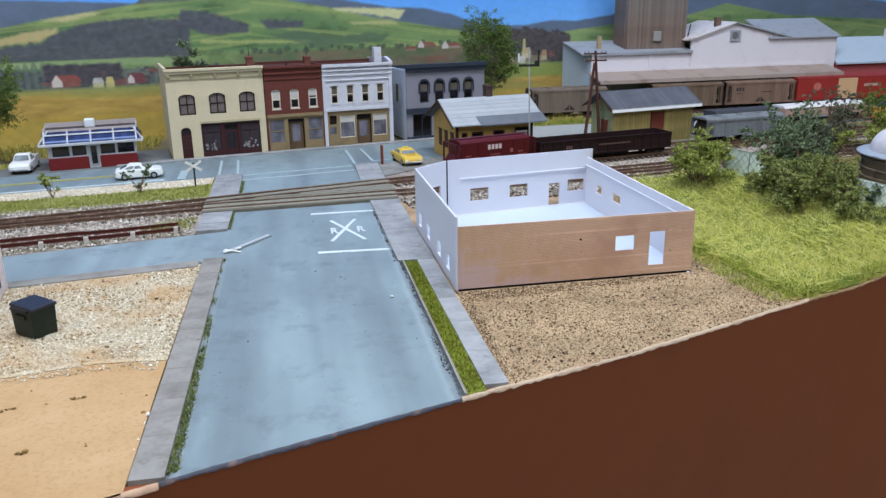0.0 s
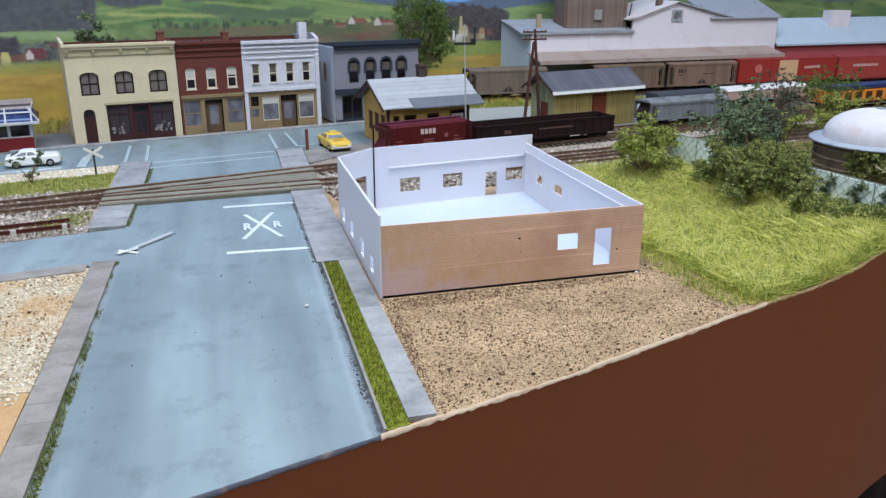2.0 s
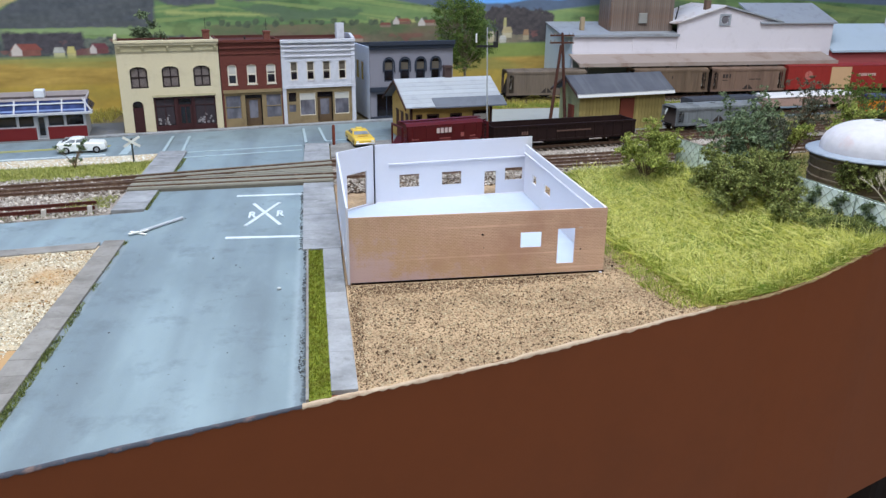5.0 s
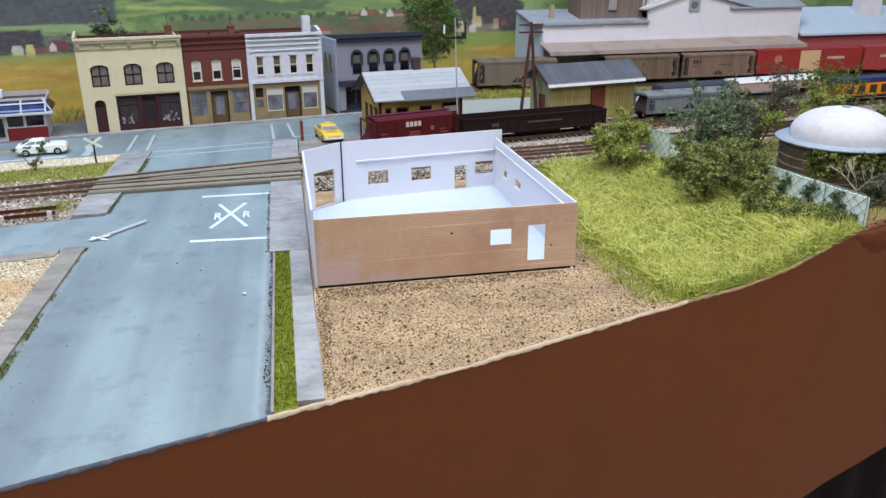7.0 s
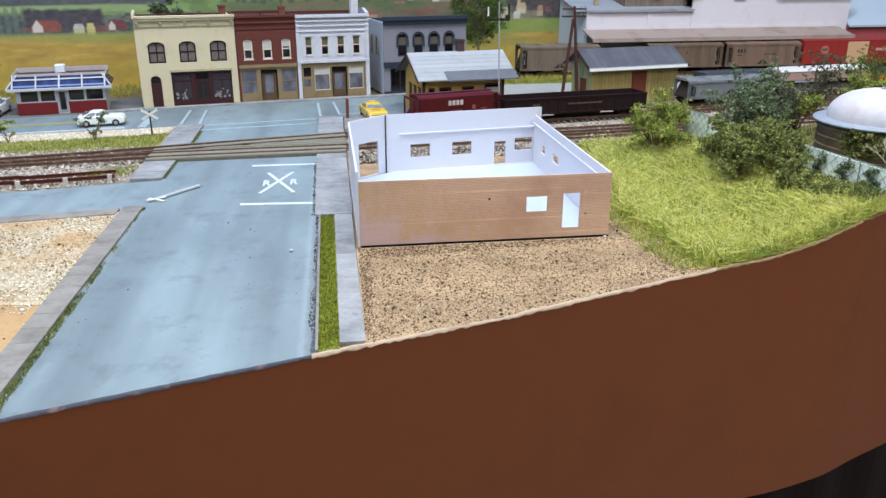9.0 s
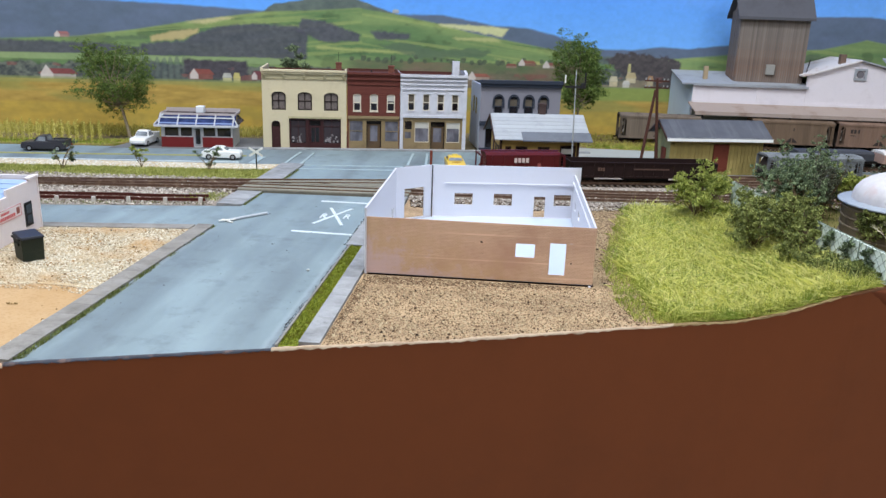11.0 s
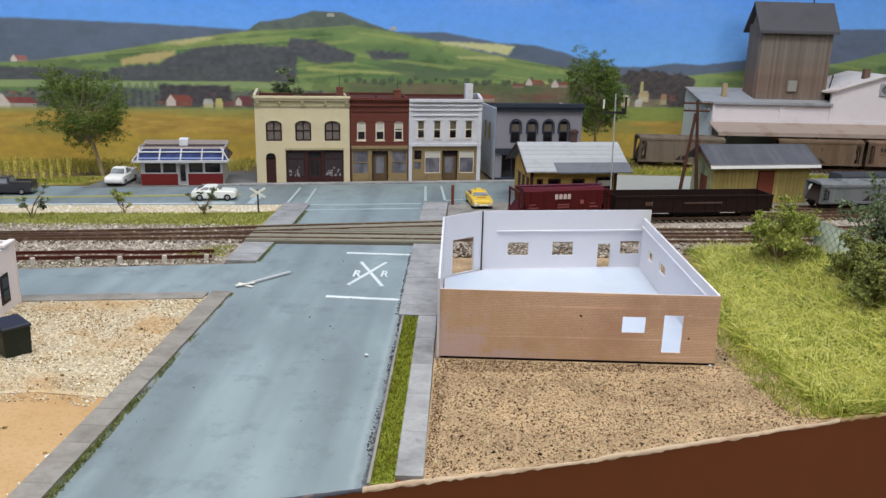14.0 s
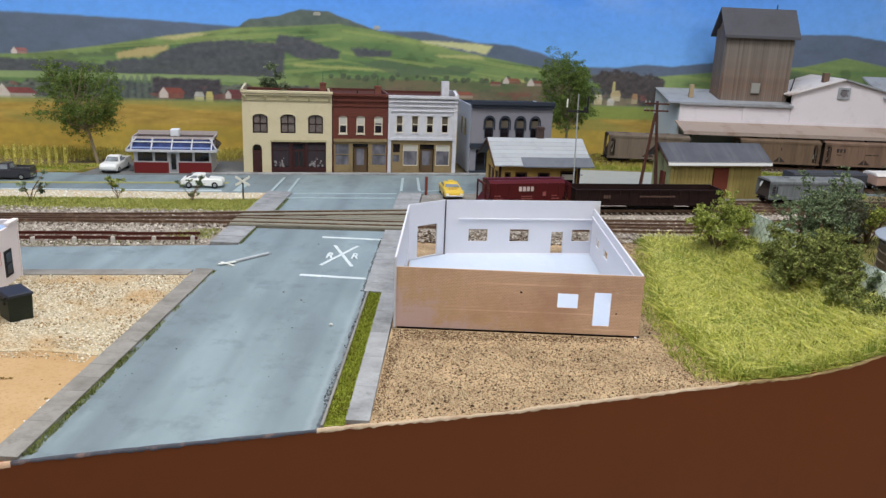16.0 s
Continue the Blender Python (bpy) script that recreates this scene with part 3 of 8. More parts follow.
crossing = thing("level_crossing", "weathered plank level crossing between the rails", "level crossing", kind="structure")
for a, b, w in (((-0.083, 0.6815), (0.0875, 0.6935), 0.0055), ((-0.083, 0.6875), (0.0875, 0.6995), 0.0042), ((-0.083, 0.6925), (0.0875, 0.7045), 0.0042),
                ((-0.083, 0.6975), (0.0875, 0.7095), 0.0040), ((-0.083, 0.7065), (0.0875, 0.7185), 0.0048), ((-0.04, 0.7165), (0.0875, 0.7245), 0.0048),
                ((0.0, 0.726), (0.0875, 0.731), 0.0055), ((-0.083, 0.7125), (0.0875, 0.7545), 0.0042), ((-0.083, 0.7175), (0.0875, 0.7595), 0.0042), ((-0.083, 0.7255), (0.0875, 0.7675), 0.0050),
                ((0.03, 0.734), (0.0875, 0.7385), 0.006)):
    a, b = Vector(a), Vector(b)
    d = b - a
    part("plank", M().box(0, d.length, -w / 2, w / 2, 0.0004, 0.0028).mesh("plank", 0.0002), PLANK, crossing,
         at=Matrix.Translation((a.x, a.y, rng.uniform(0, 0.0003))) @ pose(0, 0, 0, 0, 0, math.degrees(math.atan2(d.y, d.x))))
part("filler", M().prism([(-0.0825, 0.676), (0.0868, 0.688), (0.0868, 0.772), (-0.0825, 0.731)], -0.004, 0.0024), paint("dirty_grey_filler", lin(112, 107, 94), 0.9, 0.2, 60, lin(76, 70, 60), 0.8, 0.0003), crossing, "dirty grey filler between the planks")


# ---- room ----
x0, x1, y0, y1, z0, z1 = ROOM
ROOM_WALL = paint("off_white_room_wall", (0.30, 0.285, 0.265), 0.9, 0.04, 8, bump=0.0002)
ROOM_CEILING = paint("white_room_ceiling", (0.8, 0.8, 0.79), 0.9, 0.03, 8, bump=0.0002)
ROOM_FLOOR = paint("grey_beige_carpet", (0.26, 0.235, 0.21), 0.95, 0.2, 40, bump=0.001)
tagged(part("wall_north", M().box(x0, x1, y1, y1 + 0.1, z0, z1), ROOM_WALL, kind="structure"), "plain off-white room wall behind the layout", "wall")
tagged(part("wall_south", M().box(x0, x1, y0 - 0.1, y0, z0, z1), ROOM_WALL, kind="structure"), "plain off-white room wall", "wall")
tagged(part("wall_west", M().box(x0 - 0.1, x0, y0 - 0.1, y1 + 0.1, z0, z1), ROOM_WALL, kind="structure"), "plain off-white room wall", "wall")
tagged(part("wall_east", M().box(x1, x1 + 0.1, y0 - 0.1, y1 + 0.1, z0, z1), ROOM_WALL, kind="structure"), "plain off-white room wall", "wall")
tagged(part("floor", M().box(x0 - 0.1, x1 + 0.1, y0 - 0.1, y1 + 0.1, z0 - 0.1, z0), ROOM_FLOOR, kind="structure"), "grey-beige carpeted room floor", "floor")
tagged(part("ceiling", M().box(x0 - 0.1, x1 + 0.1, y0 - 0.1, y1 + 0.1, z1, z1 + 0.1), ROOM_CEILING, kind="structure"), "plain white room ceiling", "ceiling")


# ---- printed landscape backdrop ----
def value_noise(x, y, seed):
    """Smooth noise in 0..1 on arrays."""
    table = np.random.RandomState(seed).rand(256, 256)
    xi, yi = np.floor(x).astype(int), np.floor(y).astype(int)
    fx, fy = x - xi, y - yi
    fx, fy = fx * fx * (3 - 2 * fx), fy * fy * (3 - 2 * fy)
    a, b, c, d = (table[(xi + i) % 256, (yi + j) % 256] for j in (0, 1) for i in (0, 1))
    return (a * (1 - fx) + b * fx) * (1 - fy) + (c * (1 - fx) + d * fx) * fy


def fractal(x, y, seed, octaves=4):
    return sum(value_noise(x * 2 ** k, y * 2 ** k, seed + k) * 0.5 ** k for k in range(octaves)) / sum(0.5 ** k for k in range(octaves))


def backdrop_paint(s, z):
    """Colours of the printed landscape: s along the board, z up, in metres."""
    step = lambda v, soft: np.clip(v / soft + 0.5, 0, 1)
    lay = lambda col, mask, c: col * (1 - mask[:, None]) + mask[:, None] * (np.array(c) if np.ndim(c) == 1 else c)
    tone = lambda a, b, k: np.array(lin(*a)) * (1 - k[:, None]) + np.array(lin(*b)) * k[:, None]
    curve = lambda pts: np.interp(s, *zip(*pts))
    n1, n2, n3 = fractal(s * 30, z * 60, 1), fractal(s * 90, z * 140, 5), fractal(s * 12, z * 40, 9)
    n4 = fractal(s * 190, z * 240, 13, 2)
    up = np.clip((z - 0.12) / 0.16, 0, 1)
    col = tone((118, 182, 252), (56, 138, 246), up)
    col = lay(col, 0.4 * np.clip((s - 0.3) / 0.5, 0, 1), lin(136, 194, 254))
    cloud = step(fractal(s * 7, z * 22, 21) - 0.60, 0.22) * np.clip((z - 0.19) / 0.06, 0, 1) * 0.28
    col = lay(col, cloud, lin(190, 214, 244))
    far = curve([(-1.2, 0.17), (-0.55, 0.181), (-0.44, 0.18), (-0.3, 0.176), (-0.2, 0.172), (0.0, 0.173), (0.07, 0.174), (0.15, 0.161), (0.2, 0.159), (0.244, 0.15), (0.3, 0.131),
                 (0.37, 0.131), (0.42, 0.137), (0.46, 0.135), (0.53, 0.143), (0.6, 0.168), (0.66, 0.19), (0.76, 0.193), (0.95, 0.172), (1.2, 0.15), (1.8, 0.17)])
    col = lay(col, step(far + 0.002 * (n2 - 0.5) - z, 0.003), tone((100, 114, 140), (84, 100, 118), n1))
    knoll = curve([(-0.3, 0.1), (-0.2, 0.168), (-0.179, 0.182), (-0.138, 0.188), (-0.108, 0.1985), (-0.07, 0.197), (-0.04, 0.186), (-0.017, 0.179), (0.03, 0.165), (0.1, 0.12)])
    col = lay(col, step(knoll + 0.003 * (n2 - 0.5) - z, 0.002), tone((76, 90, 88), (104, 116, 106), n2))
    green = curve([(-1.2, 0.1), (-0.6, 0.12), (-0.459, 0.128), (-0.376, 0.14), (-0.306, 0.153), (-0.234, 0.164), (-0.194, 0.17), (-0.116, 0.175), (-0.055, 0.18), (-0.009, 0.174),
                   (0.062, 0.162), (0.111, 0.15), (0.195, 0.136), (0.281, 0.122), (0.326, 0.108), (0.45, 0.12), (0.6, 0.135), (0.685, 0.14), (0.76, 0.157), (0.9, 0.135), (1.2, 0.12), (1.8, 0.14)])
    grass = tone((88, 122, 74), (136, 158, 96), np.clip(1.9 * fractal(s * 9, z * 60, 15) - 0.45, 0, 1))
    grass = grass * (1 - 0.30 * step(n1 - 0.62, 0.1)[:, None])
    col = lay(col, step(green - z, 0.003), grass)
    # soft strips of meadow across the slope
    strips = step(fractal(s * 5, (z + 0.12 * s * (s > -0.05) - 0.1 * s * (s < -0.05)) * 170, 17, 3) - 0.58, 0.12)
    col = lay(col, strips * step(green - z, 0.003) * step(z - 0.10, 0.004) * 0.55, tone((164, 172, 104), (140, 164, 92), n2))

    def patch(points, rough=0.004):
        """How far a place lies inside a polygon with ragged edges: 0 to 1."""
        total = 0.0
        for du, dz in ((0, 0), (0.0016, 0.0008), (-0.0016, -0.0008), (0.001, -0.0014), (-0.001, 0.0014)):
            ps, pz = s + du + rough * 1.5 * (n1 - 0.5), z + dz + rough * (n2 + n4 - 1.0)
            hit = np.zeros(len(s), bool)
            for (ax, az), (bx, bz) in zip(points, points[1:] + points[:1]):
                hit ^= ((az > pz) != (bz > pz)) & (ps < (bx - ax) * (pz - az) / (bz - az + 1e-9) + ax)
            total = total + hit / 5.0
        return total

    meadows = (([(-0.356, 0.131), (-0.33, 0.1378), (-0.287, 0.1438), (-0.29, 0.137), (-0.311, 0.1279), (-0.357, 0.1237)], (198, 180, 128), (184, 166, 112)),
               ([(-0.309, 0.1521), (-0.248, 0.1614), (-0.231, 0.1615), (-0.278, 0.1509)], (206, 196, 146), (186, 178, 124)),
               ([(0.065, 0.1617), (0.136, 0.1601), (0.174, 0.1573), (0.164, 0.145), (0.136, 0.1491), (0.068, 0.1582)], (216, 216, 160), (200, 202, 142)),
               ([(0.085, 0.1418), (0.15, 0.1438), (0.164, 0.1375), (0.096, 0.1381)], (190, 188, 128), (172, 176, 112)),
               ([(-0.118, 0.1239), (0.029, 0.1194), (0.032, 0.1152), (-0.118, 0.1191)], (176, 182, 112), (158, 170, 100)))
    for points, c1, c2 in meadows:
        col = lay(col, patch(points, 0.002) * 0.9, tone(c1, c2, n2))
    col = lay(col, patch([(-0.421, 0.1263), (-0.393, 0.1316), (-0.359, 0.133), (-0.36, 0.1272), (-0.422, 0.1234)], 0.004) * 0.8, tone((70, 92, 66), (92, 112, 80), n4))
    col = lay(col, patch([(0.152, 0.1126), (0.166, 0.1078), (0.23, 0.1085), (0.219, 0.1006)], 0.002) * 0.8, lin(196, 190, 120))
    woods = ([(-0.372, 0.1197), (-0.308, 0.1265), (-0.284, 0.14), (-0.255, 0.1484), (-0.208, 0.1531), (-0.146, 0.1515), (-0.131, 0.1393), (-0.132, 0.104), (-0.373, 0.1027)],
             [(-0.70, 0.1208), (-0.436, 0.1203), (-0.372, 0.1145), (-0.373, 0.103), (-0.70, 0.1002)],
             [(-0.139, 0.1631), (-0.108, 0.16), (-0.053, 0.1428), (-0.055, 0.132), (-0.102, 0.1294), (-0.146, 0.1422)],
             [(-0.039, 0.1487), (0.022, 0.145), (0.022, 0.137), (-0.028, 0.1356)])
    for points in woods:
        col = lay(col, patch(points, 0.003) * 0.92, tone((62, 63, 76), (86, 87, 99), np.clip(1.5 * (0.55 * n4 + 0.45 * n1) - 0.25, 0, 1)))
    for points in ([(-0.028, 0.1283), (0.015, 0.1321), (0.045, 0.1261), (0.069, 0.1215), (0.117, 0.127), (0.148, 0.1225), (0.131, 0.1131), (0.036, 0.1097), (-0.004, 0.1206)],
                   [(0.60, 0.128), (0.68, 0.132), (0.72, 0.124), (0.62, 0.118)], [(0.80, 0.124), (0.98, 0.120), (1.0, 0.113), (0.80, 0.115)]):
        col = lay(col, patch(points, 0.004) * 0.75, tone((70, 90, 72), (96, 116, 88), n1))
    # band of trees and village before the hills
    belt = 0.090 + 0.014 * (fractal(s * 60, s * 0 + 3, 31) - 0.4) + 0.010 * np.exp(-((s - 0.4) / 0.1) ** 2)
    col = lay(col, step(0.1035 + 0.002 * (n1 - 0.5) - z, 0.002) * step(z - 0.095, 0.002) * step(-0.15 - s, 0.05), tone((150, 168, 116), (128, 152, 100), n1))
    col = lay(col, step(belt - z, 0.003), tone((56, 64, 66), (110, 116, 104), np.clip(n4 * 1.7 - 0.4, 0, 1)))
    crowns = np.abs(np.sin(s * 330 + 2.0 * fractal(s * 40, s * 0, 33)))
    col = lay(col, step(0.092 + 0.009 * crowns * (0.6 + fractal(s * 70, s * 0, 35)) - z, 0.002) * step(0.035 - np.abs(s + 0.343), 0.02) * 0.6, tone((92, 104, 100), (62, 72, 72), 1 - crowns))
    col = lay(col, patch([(-0.313, 0.0992), (-0.219, 0.0992), (-0.221, 0.0709), (-0.312, 0.0759)], 0.003), tone((54, 50, 58), (78, 74, 80), n4))
    col = lay(col, patch([(0.328, 0.1124), (0.345, 0.1258), (0.39, 0.1264), (0.451, 0.1156), (0.456, 0.0724), (0.392, 0.0701)], 0.008), tone((54, 48, 54), (84, 78, 76), n4))
    col = lay(col, step(0.05 - np.abs(s - 0.36), 0.02) * step(0.083 + 0.004 * n2 - z, 0.002) * step(n1 - 0.5, 0.1) * 0.8, tone((116, 118, 96), (150, 132, 108), n4))
    # hedges and single round trees below the hill
    hedge = step(0.1045 + 0.004 * (n2 - 0.5) - z, 0.002) * step(s + 0.07, 0.03) * step(0.30 - s, 0.03)
    col = lay(col, hedge * 0.85, tone((84, 100, 66), (128, 108, 86), np.clip(n1 * 1.8 - 0.4, 0, 1)))
    dots = np.random.RandomState(37)
    for k in range(30):
        cs, cz, cr = -0.065 + 0.0122 * k + dots.normal() * 0.003, 0.1045 + abs(dots.normal()) * 0.003, dots.uniform(0.0025, 0.0048)
        ball = 1 - np.hypot((s - cs) * 0.9, z - cz) / cr + 0.9 * (n4 - 0.5)
        col = lay(col, step(ball, 0.3) * 0.85, tone((50, 62, 52), (86, 98, 74), n4))
    roof = fractal(s * 45, z * 80, 51)
    col = lay(col, step(roof - 0.66, 0.04) * step(0.010 - np.abs(z - 0.080), 0.003) * 0.6, lin(136, 84, 76))
    for hs, hz, w, h, roofc, wallc in ((-0.49, 0.074, 0.030, 0.009, (150, 72, 72), (200, 190, 180)), (-0.287, 0.078, 0.020, 0.009, (160, 82, 70), (150, 90, 76)), (-0.25, 0.074, 0.008, 0.008, (214, 214, 204), (220, 216, 160)),
                                       (-0.236, 0.073, 0.006, 0.010, (228, 216, 130), (222, 210, 140)), (-0.203, 0.078, 0.013, 0.008, (132, 66, 74), (130, 70, 70)), (-0.48, 0.130, 0.012, 0.005, (190, 120, 116), (190, 150, 140)),
                                       (0.13, 0.084, 0.02, 0.006, (172, 100, 80), (190, 170, 150)), (0.205, 0.1065, 0.016, 0.005, (160, 92, 74), (150, 110, 92)), (0.245, 0.104, 0.018, 0.005, (156, 92, 76), (180, 160, 140)), (0.180, 0.102, 0.010, 0.004, (150, 84, 70), (170, 140, 120)), (0.345, 0.082, 0.008, 0.010, (232, 222, 186), (226, 212, 170)),
                                       (0.369, 0.098, 0.003, 0.014, (220, 212, 140), (226, 218, 176)), (0.373, 0.088, 0.010, 0.010, (220, 200, 150), (226, 214, 176)), (0.366, 0.078, 0.007, 0.007, (238, 236, 226), (230, 226, 210)),
                                       (0.405, 0.084, 0.006, 0.01, (190, 150, 110), (206, 190, 150)), (-0.085, 0.193, 0.006, 0.003, (206, 206, 190), (206, 206, 190)), (0.0, 0.177, 0.006, 0.003, (212, 212, 196), (206, 206, 190))):
        roofc, wallc = tuple(0.9 * v + 6 for v in roofc), tuple(0.9 * v + 6 for v in wallc)
        up_ = z - hz
        eave = step(w * 0.80 - np.abs(s - hs), 0.0012) * step(up_ + h * 0.75, 0.0012) * step(-up_, 0.0012)
        slope_ = step(w * (0.92 - 0.38 * np.clip(up_ / h, 0, 1)) - np.abs(s - hs), 0.0012) * step(up_, 0.0012) * step(h * 0.85 - up_, 0.0012)
        gable = step(w * 0.30 - np.abs(s - hs + w * 0.55) - np.clip(up_, 0, 1) * 0.7, 0.0012) * step(up_ + h * 0.75, 0.0012)
        col = lay(col, eave, tone(wallc, tuple(0.8 * v for v in wallc), n4))
        col = lay(col, slope_, tone(roofc, tuple(0.8 * v for v in roofc), n4))
        if w > 0.011:
            col = lay(col, gable * 0.85, lin(214, 206, 198))
    # ripe fields in front
    ripe = tone((158, 130, 56), (196, 164, 78), np.clip(1.5 * fractal(s * 40, z * 260, 61) - 0.25, 0, 1))
    ripe = lay(ripe, step(fractal(s * 9, z * 50, 71) - 0.58, 0.14) * 0.7, lin(142, 142, 70))
    ripe = lay(ripe, step(0.034 - z + 0.004 * (n3 - 0.5), 0.004) * 0.75, tone((168, 146, 62), (196, 164, 60), n2))
    top = 0.067 + 0.004 * step(s - 0.28, 0.1)
    col = lay(col, step(top - z, 0.002), ripe)
    col = lay(col, step(0.073 - z, 0.003) * step(z - 0.052, 0.004) * step(s - 0.24, 0.08) * 0.85, lin(128, 152, 74))
    col = lay(col, step(0.070 - z, 0.002) * step(z - 0.062, 0.003) * step(-0.05 - s, 0.1) * 0.6, lin(140, 150, 84))
    return col * (0.88 + 0.24 * (0.5 * n2 + 0.5 * n4)[:, None])


fine_s, fine_z = np.arange(-0.62, 1.25, 0.0013), np.concatenate([np.arange(-0.004, 0.066, 0.0016), np.arange(0.066, 0.106, 0.0009), np.arange(0.1062, 0.262, 0.0015)])
ss = np.concatenate([np.arange(-1.5, -0.62, 0.02), fine_s, np.arange(1.25, 1.75, 0.02)])
zs = np.concatenate([[-0.03], fine_z, np.arange(0.262, 0.56, 0.02)])
gs, gz = (a.ravel() for a in np.meshgrid(ss, zs))
BACK_AT, BACK_TURN = (0.0, 1.15), radians(12)
w, h = len(ss), len(zs)
verts = np.stack([BACK_AT[0] + gs * math.cos(BACK_TURN), BACK_AT[1] + gs * math.sin(BACK_TURN), gz], 1)
idx = np.arange(w * h).reshape(h, w)
quads = np.stack([idx[:-1, :-1], idx[:-1, 1:], idx[1:, 1:], idx[1:, :-1]], -1).reshape(-1, 4)
me = bpy.data.meshes.new("backdrop")
me.vertices.add(len(verts)), me.loops.add(quads.size), me.polygons.add(len(quads))
me.vertices.foreach_set("co", verts.ravel())
me.loops.foreach_set("vertex_index", quads.ravel())
me.polygons.foreach_set("loop_start", np.arange(0, quads.size, 4))
me.update(calc_edges=True)
attr = me.color_attributes.new("print", "FLOAT_COLOR", "POINT")
rgba = np.ones((len(verts), 4))
rgba[:, :3] = np.clip(backdrop_paint(gs, gz), 0, 1)
attr.data.foreach_set("color", rgba.ravel())
n = Nodes("printed_backdrop_paper")
ink = n.add("ShaderNodeVertexColor")
ink.layer_name = "print"
me.materials.append(n.done(n.mix(n.math("MULTIPLY", n.noise(700, 3), 0.12), ink.outputs[0], (0.3, 0.3, 0.3)), 0.75))
tagged(part("backdrop", me, None, kind="structure"), "printed backdrop of green hills, fields and blue sky", "backdrop")
board = M().box(-1.6, 1.85, 0.002, 0.012, -0.03, 0.565)
tagged(part("backdrop_board", board, PLASTER, kind="structure", at=Matrix.Translation((*BACK_AT, 0)) @ Matrix.Rotation(BACK_TURN, 4, "Z")), "plain board that carries the printed backdrop", "board")


# ---- unfinished kit building ----
STYRENE = paint("white_styrene", (0.665, 0.665, 0.715), 0.42, 0.03, 60, (0.60, 0.63, 0.69), 0.3, 0.00004)

FLOOR_SHEET = paint("bluish_white_styrene_sheet", (0.50, 0.56, 0.65), 0.4, 0.05, 40, (0.57, 0.63, 0.71), 0.6, 0.00004)


def brick_sheet(name, c, c2, mortar, across=0.0026, high=0.00105, stain=None, corner=None, joint=0.16):
    n = Nodes(name)
    b = n.add("ShaderNodeTexBrick", Scale=1.0, Mortar_Size=high * joint, Brick_Width=across, Row_Height=high)
    k = n.add("ShaderNodeMapping")
    k.inputs["Rotation"].default_value = (radians(90), 0, 0)
    n.link(n.co, k.inputs["Vector"])
    n.link(k.outputs[0], b.inputs["Vector"])
    b.inputs["Color1"].default_value, b.inputs["Color2"].default_value, b.inputs["Mortar"].default_value = (*c, 1), (*c2, 1), (*mortar, 1)
    col = n.mix(n.math("MULTIPLY", n.noise(40, 5), 0.5), b.outputs["Color"], shade(c, 0.84))
    scratch = n.noise(1.0, 2, 0.5, (5, 5, 620))
    col = n.mix(n.ramp(scratch, [(0.57, (0, 0, 0)), (0.68, (0.75,) * 3)]), col, shade(mortar, 1.1))
    fleck = n.noise(620, 3, 0.6)
    col = n.mix(n.ramp(fleck, [(0.60, (0, 0, 0)), (0.70, (0.6,) * 3)]), col, shade(mortar, 1.1))
    col = n.mix(n.ramp(n.noise(480, 4, 0.7), [(0.62, (0, 0, 0)), (0.72, (0.6,) * 3)]), col, shade(c, 0.62))
    if stain:
        col = n.mix(n.ramp(n.noise(16, 5, 0.65), [(0.5, (0, 0, 0)), (0.66, (0.6,) * 3)]), col, stain)
    if corner:
        axis = n.add("ShaderNodeSeparateXYZ")
        n.link(n.co, axis.inputs[0])
        low = n.math("ADD", n.math("MULTIPLY", axis.outputs[0], 0.30), n.math("MULTIPLY", axis.outputs[2], 0.85))
        old = n.ramp(n.math("ADD", low, n.math("MULTIPLY", n.noise(42, 7, 0.75), 0.085)), [(0.070, (0.45,) * 3), (0.084, (0, 0, 0))])
        col = n.mix(old, col, lin(194, 160, 118))
        worn = n.ramp(n.math("ADD", low, n.math("MULTIPLY", n.noise(60, 7, 0.75), 0.085)), [(0.054, (0.7,) * 3), (0.066, (0, 0, 0))])
        col = n.mix(worn, col, corner)
    n.bump(b.outputs["Fac"], 0.0002, -1.0)
    return n.done(col, 0.7)


BRICK_TAN = brick_sheet("tan_brick_sheet", lin(208, 168, 140), lin(192, 152, 124), lin(228, 196, 168), 0.0023, 0.00096, stain=lin(182, 140, 118), corner=lin(208, 182, 184), joint=0.24)
KX, KY = 0.0920, 0.4482
kit = thing("kit_building", "unfinished roofless model building, white styrene with tan brick front", "model building", Matrix.Translation((KX, KY, 0.0006)) @ pose(0, 0, 0, 0, 0, 0.75))
FW, FH, BH, TH = 0.1562, 0.0408, 0.0472, 0.0013
front_holes = [(0.1026, 0.1156, 0.0178, 0.0274), (0.1258, 0.1366, 0.0064, 0.0288)]
part("front_wall", M().wall(0.0, FW, 0.0007, FH, 0.0, TH * 0.5, front_holes), BRICK_TAN, kit, "tan embossed brick front wall")
part("front_liner", M().wall(0.0006, FW - 0.0004, 0.0012, FH - 0.0003, TH * 0.5 + 0.00002, TH + 0.0006, [(a - 0.0002, b + 0.0002, c - 0.0002, d + 0.0002) for a, b, c, d in front_holes]), STYRENE, kit)
part("floor_plate", M().prism([(0.001, 0.0025), (FW - 0.0015, 0.0025), (FW - 0.0015, 0.1858), (0.030, 0.1675), (0.001, 0.1455)], -0.0004, 0.0006), FLOOR_SHEET, kit, "bluish white floor sheet")
